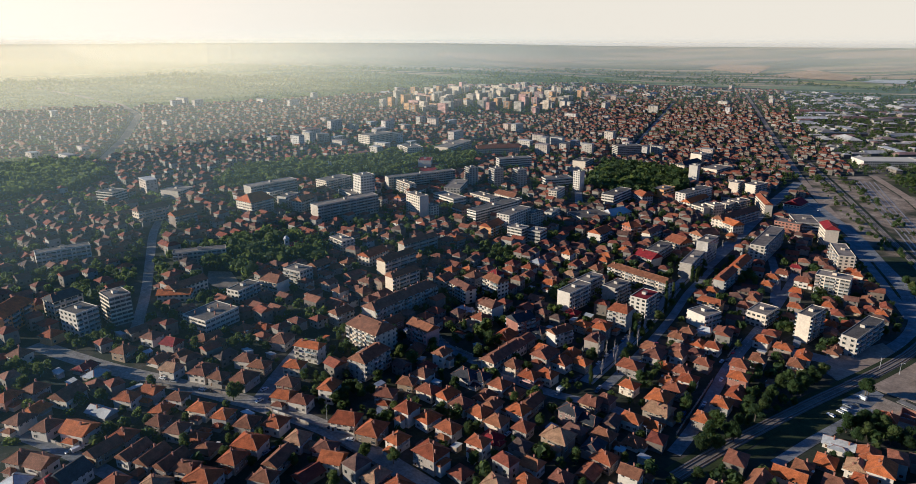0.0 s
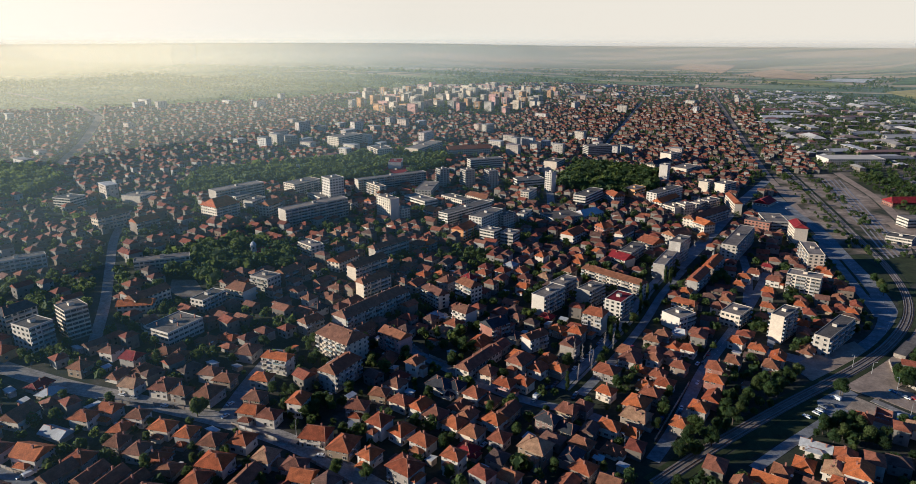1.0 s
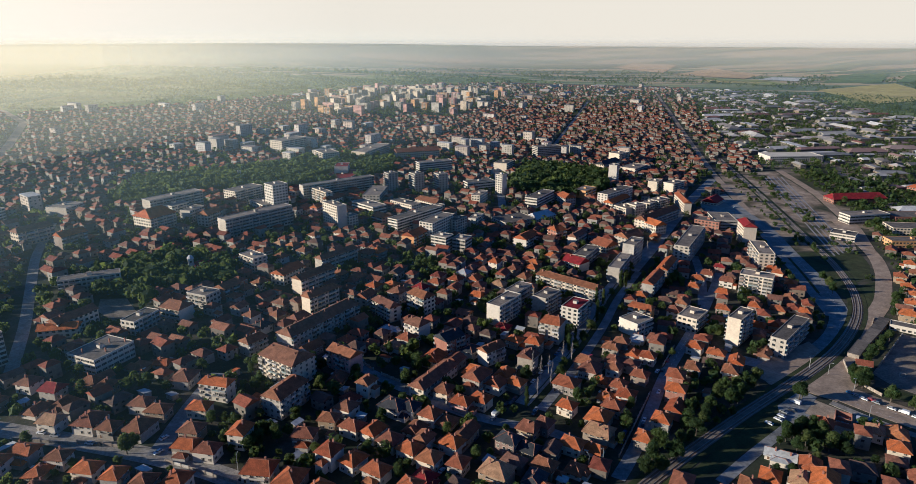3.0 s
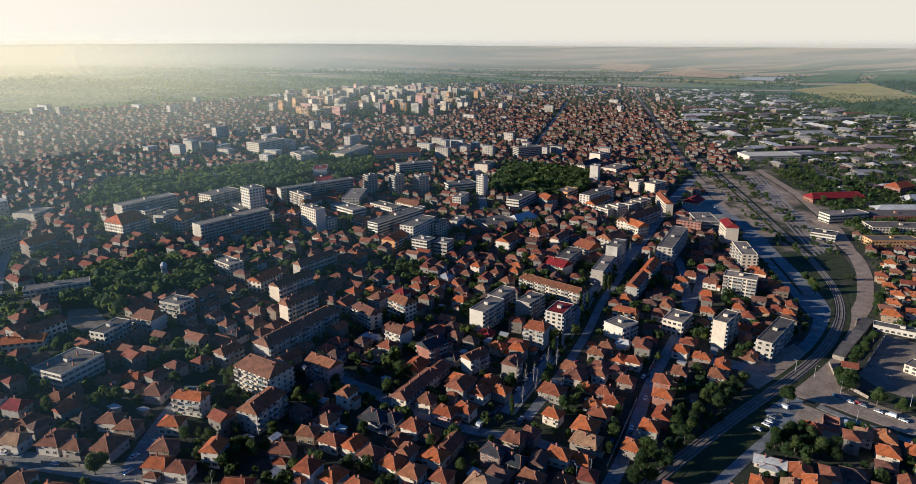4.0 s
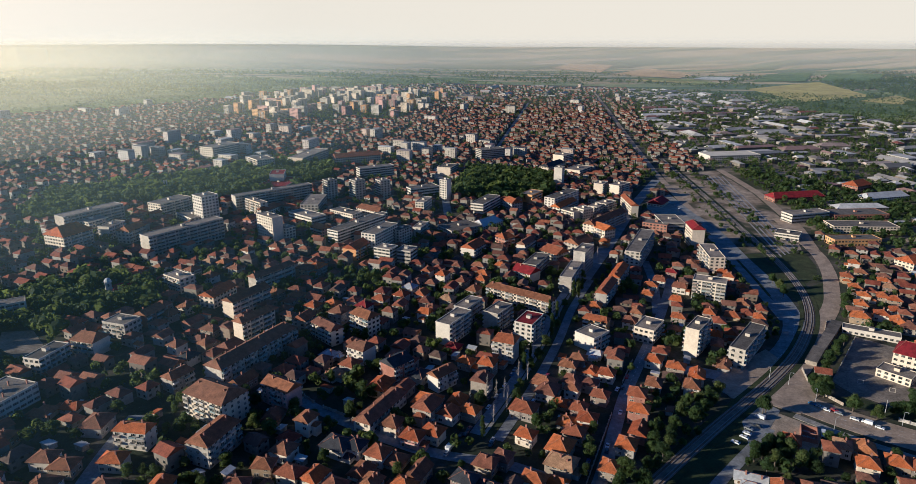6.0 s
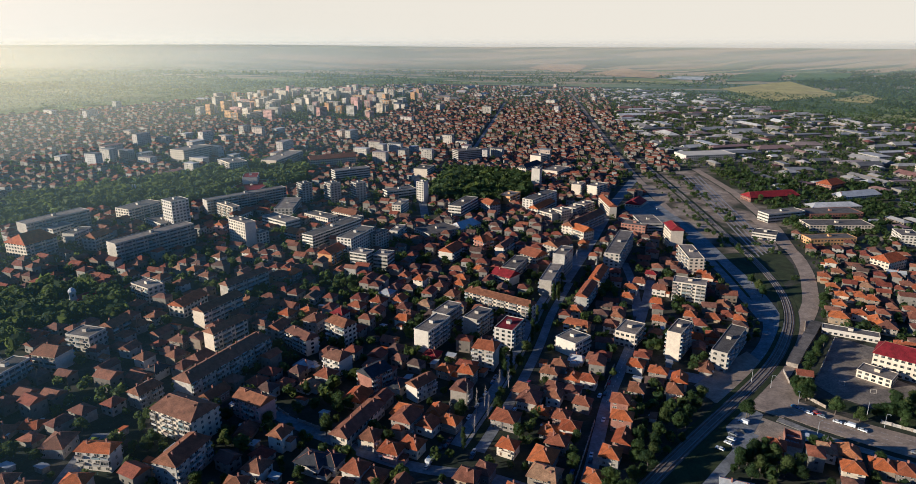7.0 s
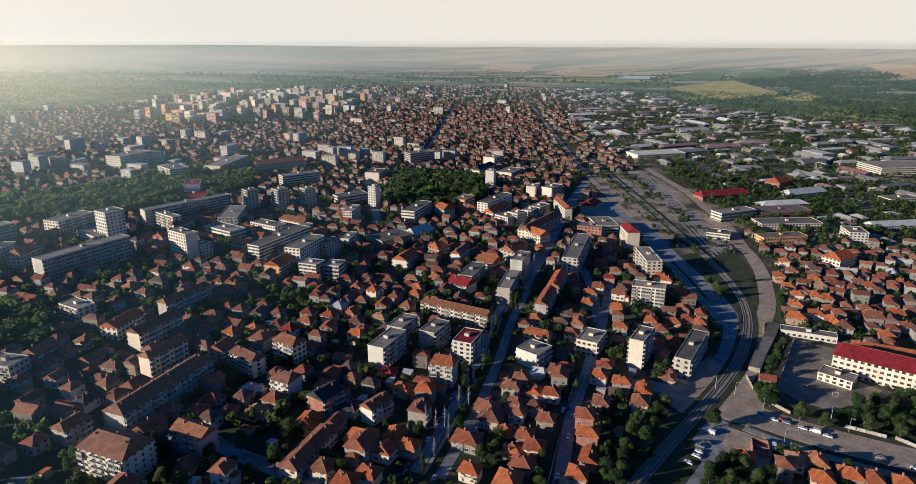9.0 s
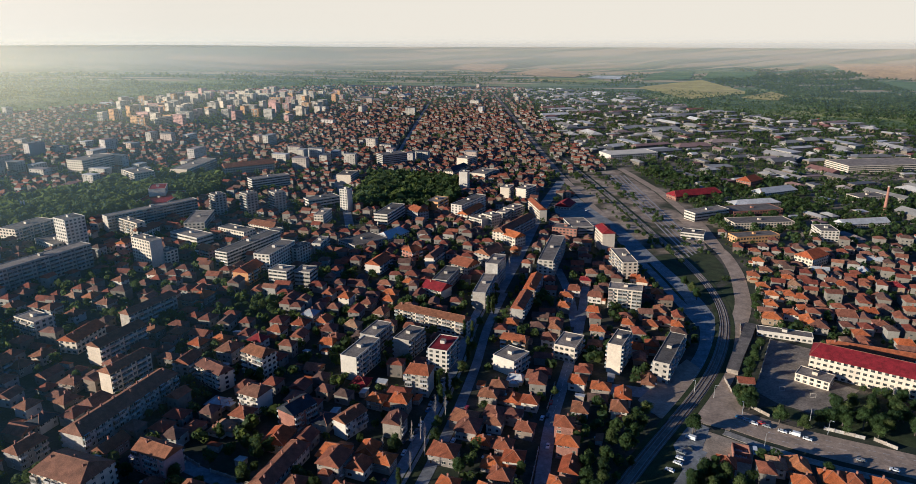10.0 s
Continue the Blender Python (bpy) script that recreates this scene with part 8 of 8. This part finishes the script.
# Small sheds and lean-tos in the yards
nshed = 0
for x, y in near:
    x, y = x + RND.uniform(-8, 8), y + RND.uniform(-8, 8)
    w, d = RND.uniform(3.5, 7), RND.uniform(2.6, 4.2)
    if nshed < 230 and RND.random() < 0.8 and is_free(x, y, w, d, ANG, 0.3):
        shed(x, y, ANG + RND.choice((0, 90, 180, 270)), w, d, RND.uniform(2.2, 3.0), RND.choice("mmtbm"))
        nshed += 1

# Trees
ntree = NEAR_TREES
for x, y in AVENUE_TREES:
    tree(x + RND.uniform(-2.5, 2.5), y + RND.uniform(-3, 3), RND.uniform(0.75, 1.1), RND.choice(("broad", "bare", "bare", "broad", "poplar")))
    ntree += 1
for x, y in near:
    for _ in range(3):
        tx, ty = x + RND.uniform(-9, 9), y + RND.uniform(-9, 9)
        sz = RND.uniform(0.45, 1.0)
        if ntree < 290 and is_free(tx, ty, 3.5 * sz, 3.5 * sz, 0):
            tree(tx, ty, sz)
            ntree += 1
            break
far = Shape()
nf = 0
for reach, step, faces in (((0, 430), 6.5, 150), ((430, 600), 6.5, 110), ((600, 1100), 7.5, 42), ((1100, 2700), 10.5, 21)):
    for x, y in rows(-1300, 3400, -2400, 2800, 20.0, step, step):
        r = math.hypot(x, y)
        if not reach[0] <= r < reach[1] or not near_view(x, y):
            continue
        wood = any(inside(z, x, y) for z in (PARK, GROVE, GREEN_MID, WOODS_LEFT))
        works = inside(INDUSTRY, x, y)
        town = inside(TOWN, x, y)
        x, y = x + RND.uniform(-4, 4), y + RND.uniform(-4, 4)
        p = 1.0 if wood else 0.72 if works else (0.7 if r < 600 else 0.62 if r < 1100 else 0.7) + 0.3 * (noise.noise(Vector((x / 90, y / 90, 31))) > 0.12) if town else 0.3
        if RND.random() < p and is_free(x, y, 3, 3, 0):
            h = RND.uniform(9, 14) if wood else RND.uniform(5, 11) if works else RND.uniform(3.2, 8.5)
            bush_cloud(far, RND, x, y, h, h * RND.uniform(0.40, 0.56), faces * 3 // 2 if wood and faces < 120 else faces)
            nf += 1
for _ in range(170):
    y = RND.uniform(590, 985)
    x = 318 + (y - 600) * 0.155 + RND.choice((RND.uniform(-12, 8), RND.uniform(26, 44)))
    h = RND.uniform(2, 6)
    bush_cloud(far, RND, x, y, h, h * RND.uniform(0.45, 0.7), 60)
tagged(new("far_trees", far.mesh("far_trees", M_LEAF_FAR)), "many broadleaf trees between the houses and in the parks", "trees", kind="stuff")
scrub = Shape()
wx0, wx1 = min(p[0] for p in WOODS_RIGHT), max(p[0] for p in WOODS_RIGHT)
wy0, wy1 = min(p[1] for p in WOODS_RIGHT), max(p[1] for p in WOODS_RIGHT)
for _ in range(15000):
    x, y = RND.uniform(wx0, wx1), RND.uniform(wy0, wy1)
    if inside(WOODS_RIGHT, x, y) and math.hypot(x, y) < 4050 and noise.noise(Vector((x / 190, y / 150, 5))) > -0.18 and not any(inside(z, x, y) for z in FIELDS):
        h = RND.uniform(7, 14)
        bush_cloud(scrub, RND, x, y, h, h * RND.uniform(0.55, 0.85), 12)
for _ in range(9000):
    a, r = RND.uniform(-0.85, 0.8), 1700 + 2100 * RND.random() ** 0.8
    x, y = r * math.sin(a), r * math.cos(a)
    k = noise.noise(Vector((x / 350, y / 350, 3)))
    if inside(TOWN, x, y) or k < -0.12 or any(inside(z, x, y) for z in FIELDS):
        continue
    h = RND.uniform(5, 11)
    bush_cloud(scrub, RND, x, y, h, h * RND.uniform(0.6, 1.3), 12)
tagged(new("scrub", scrub.mesh("scrub", M_LEAF_FAR)), "scrub and scattered woods on the plain beyond the town", "scrub", kind="stuff")

# Thin upright tinted sheets stand in for evening haze: bluish nearby, golden farther off sunward
# Most stand on the sun's side, so tint and density paint the glow there
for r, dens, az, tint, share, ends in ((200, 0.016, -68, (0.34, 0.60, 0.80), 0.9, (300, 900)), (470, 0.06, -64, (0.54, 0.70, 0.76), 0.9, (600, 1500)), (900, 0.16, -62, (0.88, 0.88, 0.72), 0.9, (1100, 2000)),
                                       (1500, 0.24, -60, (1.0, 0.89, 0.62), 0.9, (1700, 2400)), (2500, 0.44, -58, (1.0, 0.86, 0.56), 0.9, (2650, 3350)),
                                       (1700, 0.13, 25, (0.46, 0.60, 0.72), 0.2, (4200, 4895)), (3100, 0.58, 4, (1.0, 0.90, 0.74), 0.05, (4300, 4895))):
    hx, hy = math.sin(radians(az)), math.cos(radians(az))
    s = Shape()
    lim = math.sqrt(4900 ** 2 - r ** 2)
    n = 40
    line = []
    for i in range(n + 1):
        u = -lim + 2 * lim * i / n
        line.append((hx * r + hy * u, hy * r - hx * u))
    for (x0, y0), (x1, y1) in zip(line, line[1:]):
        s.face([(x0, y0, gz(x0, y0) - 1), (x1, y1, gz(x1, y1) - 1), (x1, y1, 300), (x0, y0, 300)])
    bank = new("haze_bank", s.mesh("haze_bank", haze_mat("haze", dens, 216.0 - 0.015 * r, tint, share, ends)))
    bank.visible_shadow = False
    tagged(bank, "thin tinted see-through sheet standing in for evening haze", "haze", kind="structure")
print("houses", HOUSES[0], "trees", ntree, "far trees", nf, "far houses", len(sw.f) // 5, "estate", count)

# The bright hazy sky low over the horizon, a plain far backdrop all round
def sky_backdrop():
    s = Shape()
    n = 96

    def top(a):
        return 180 + 310 * min(max((60 - abs(math.degrees(a))) / 9, 0.0), 1.0)
    for i in range(n):
        a0, a1 = 2 * math.pi * i / n - math.pi, 2 * math.pi * (i + 1) / n - math.pi
        s.face([(4945 * math.sin(a0), 4945 * math.cos(a0), 60), (4945 * math.sin(a1), 4945 * math.cos(a1), 60), (4945 * math.sin(a1), 4945 * math.cos(a1), top(a1)), (4945 * math.sin(a0), 4945 * math.cos(a0), top(a0))])
    m = bpy.data.materials.new("hazy_sky")
    m.use_nodes = True
    n_, l = m.node_tree.nodes, m.node_tree.links
    n_.remove(n_["Principled BSDF"])
    em = n_.new("ShaderNodeEmission")
    geo = n_.new("ShaderNodeNewGeometry")
    dot = n_.new("ShaderNodeVectorMath")
    dot.operation = "DOT_PRODUCT"
    dot.inputs[1].default_value = (math.sin(radians(SUN_AZ)) / 4945, math.cos(radians(SUN_AZ)) / 4945, 0)
    l.new(geo.outputs["Position"], dot.inputs[0])
    r = ramp(n_, [(0.0, (1.45, 0.92, 0.415)), (0.25, (1.62, 1.02, 0.46)), (0.6, (2.0, 1.20, 0.52)), (1.0, (2.16, 1.27, 0.53))])
    l.new(dot.outputs["Value"], r.inputs["Fac"])
    l.new(r.outputs["Color"], em.inputs["Color"])
    em.inputs["Strength"].default_value = SKY_GLOW
    l.new(em.outputs["Emission"], n_["Material Output"].inputs["Surface"])
    tagged(new("backdrop", s.mesh("backdrop", m)), "pale cream hazy evening sky above the horizon", "sky", kind="structure")


SKY_GLOW = 0.50
sky_backdrop()
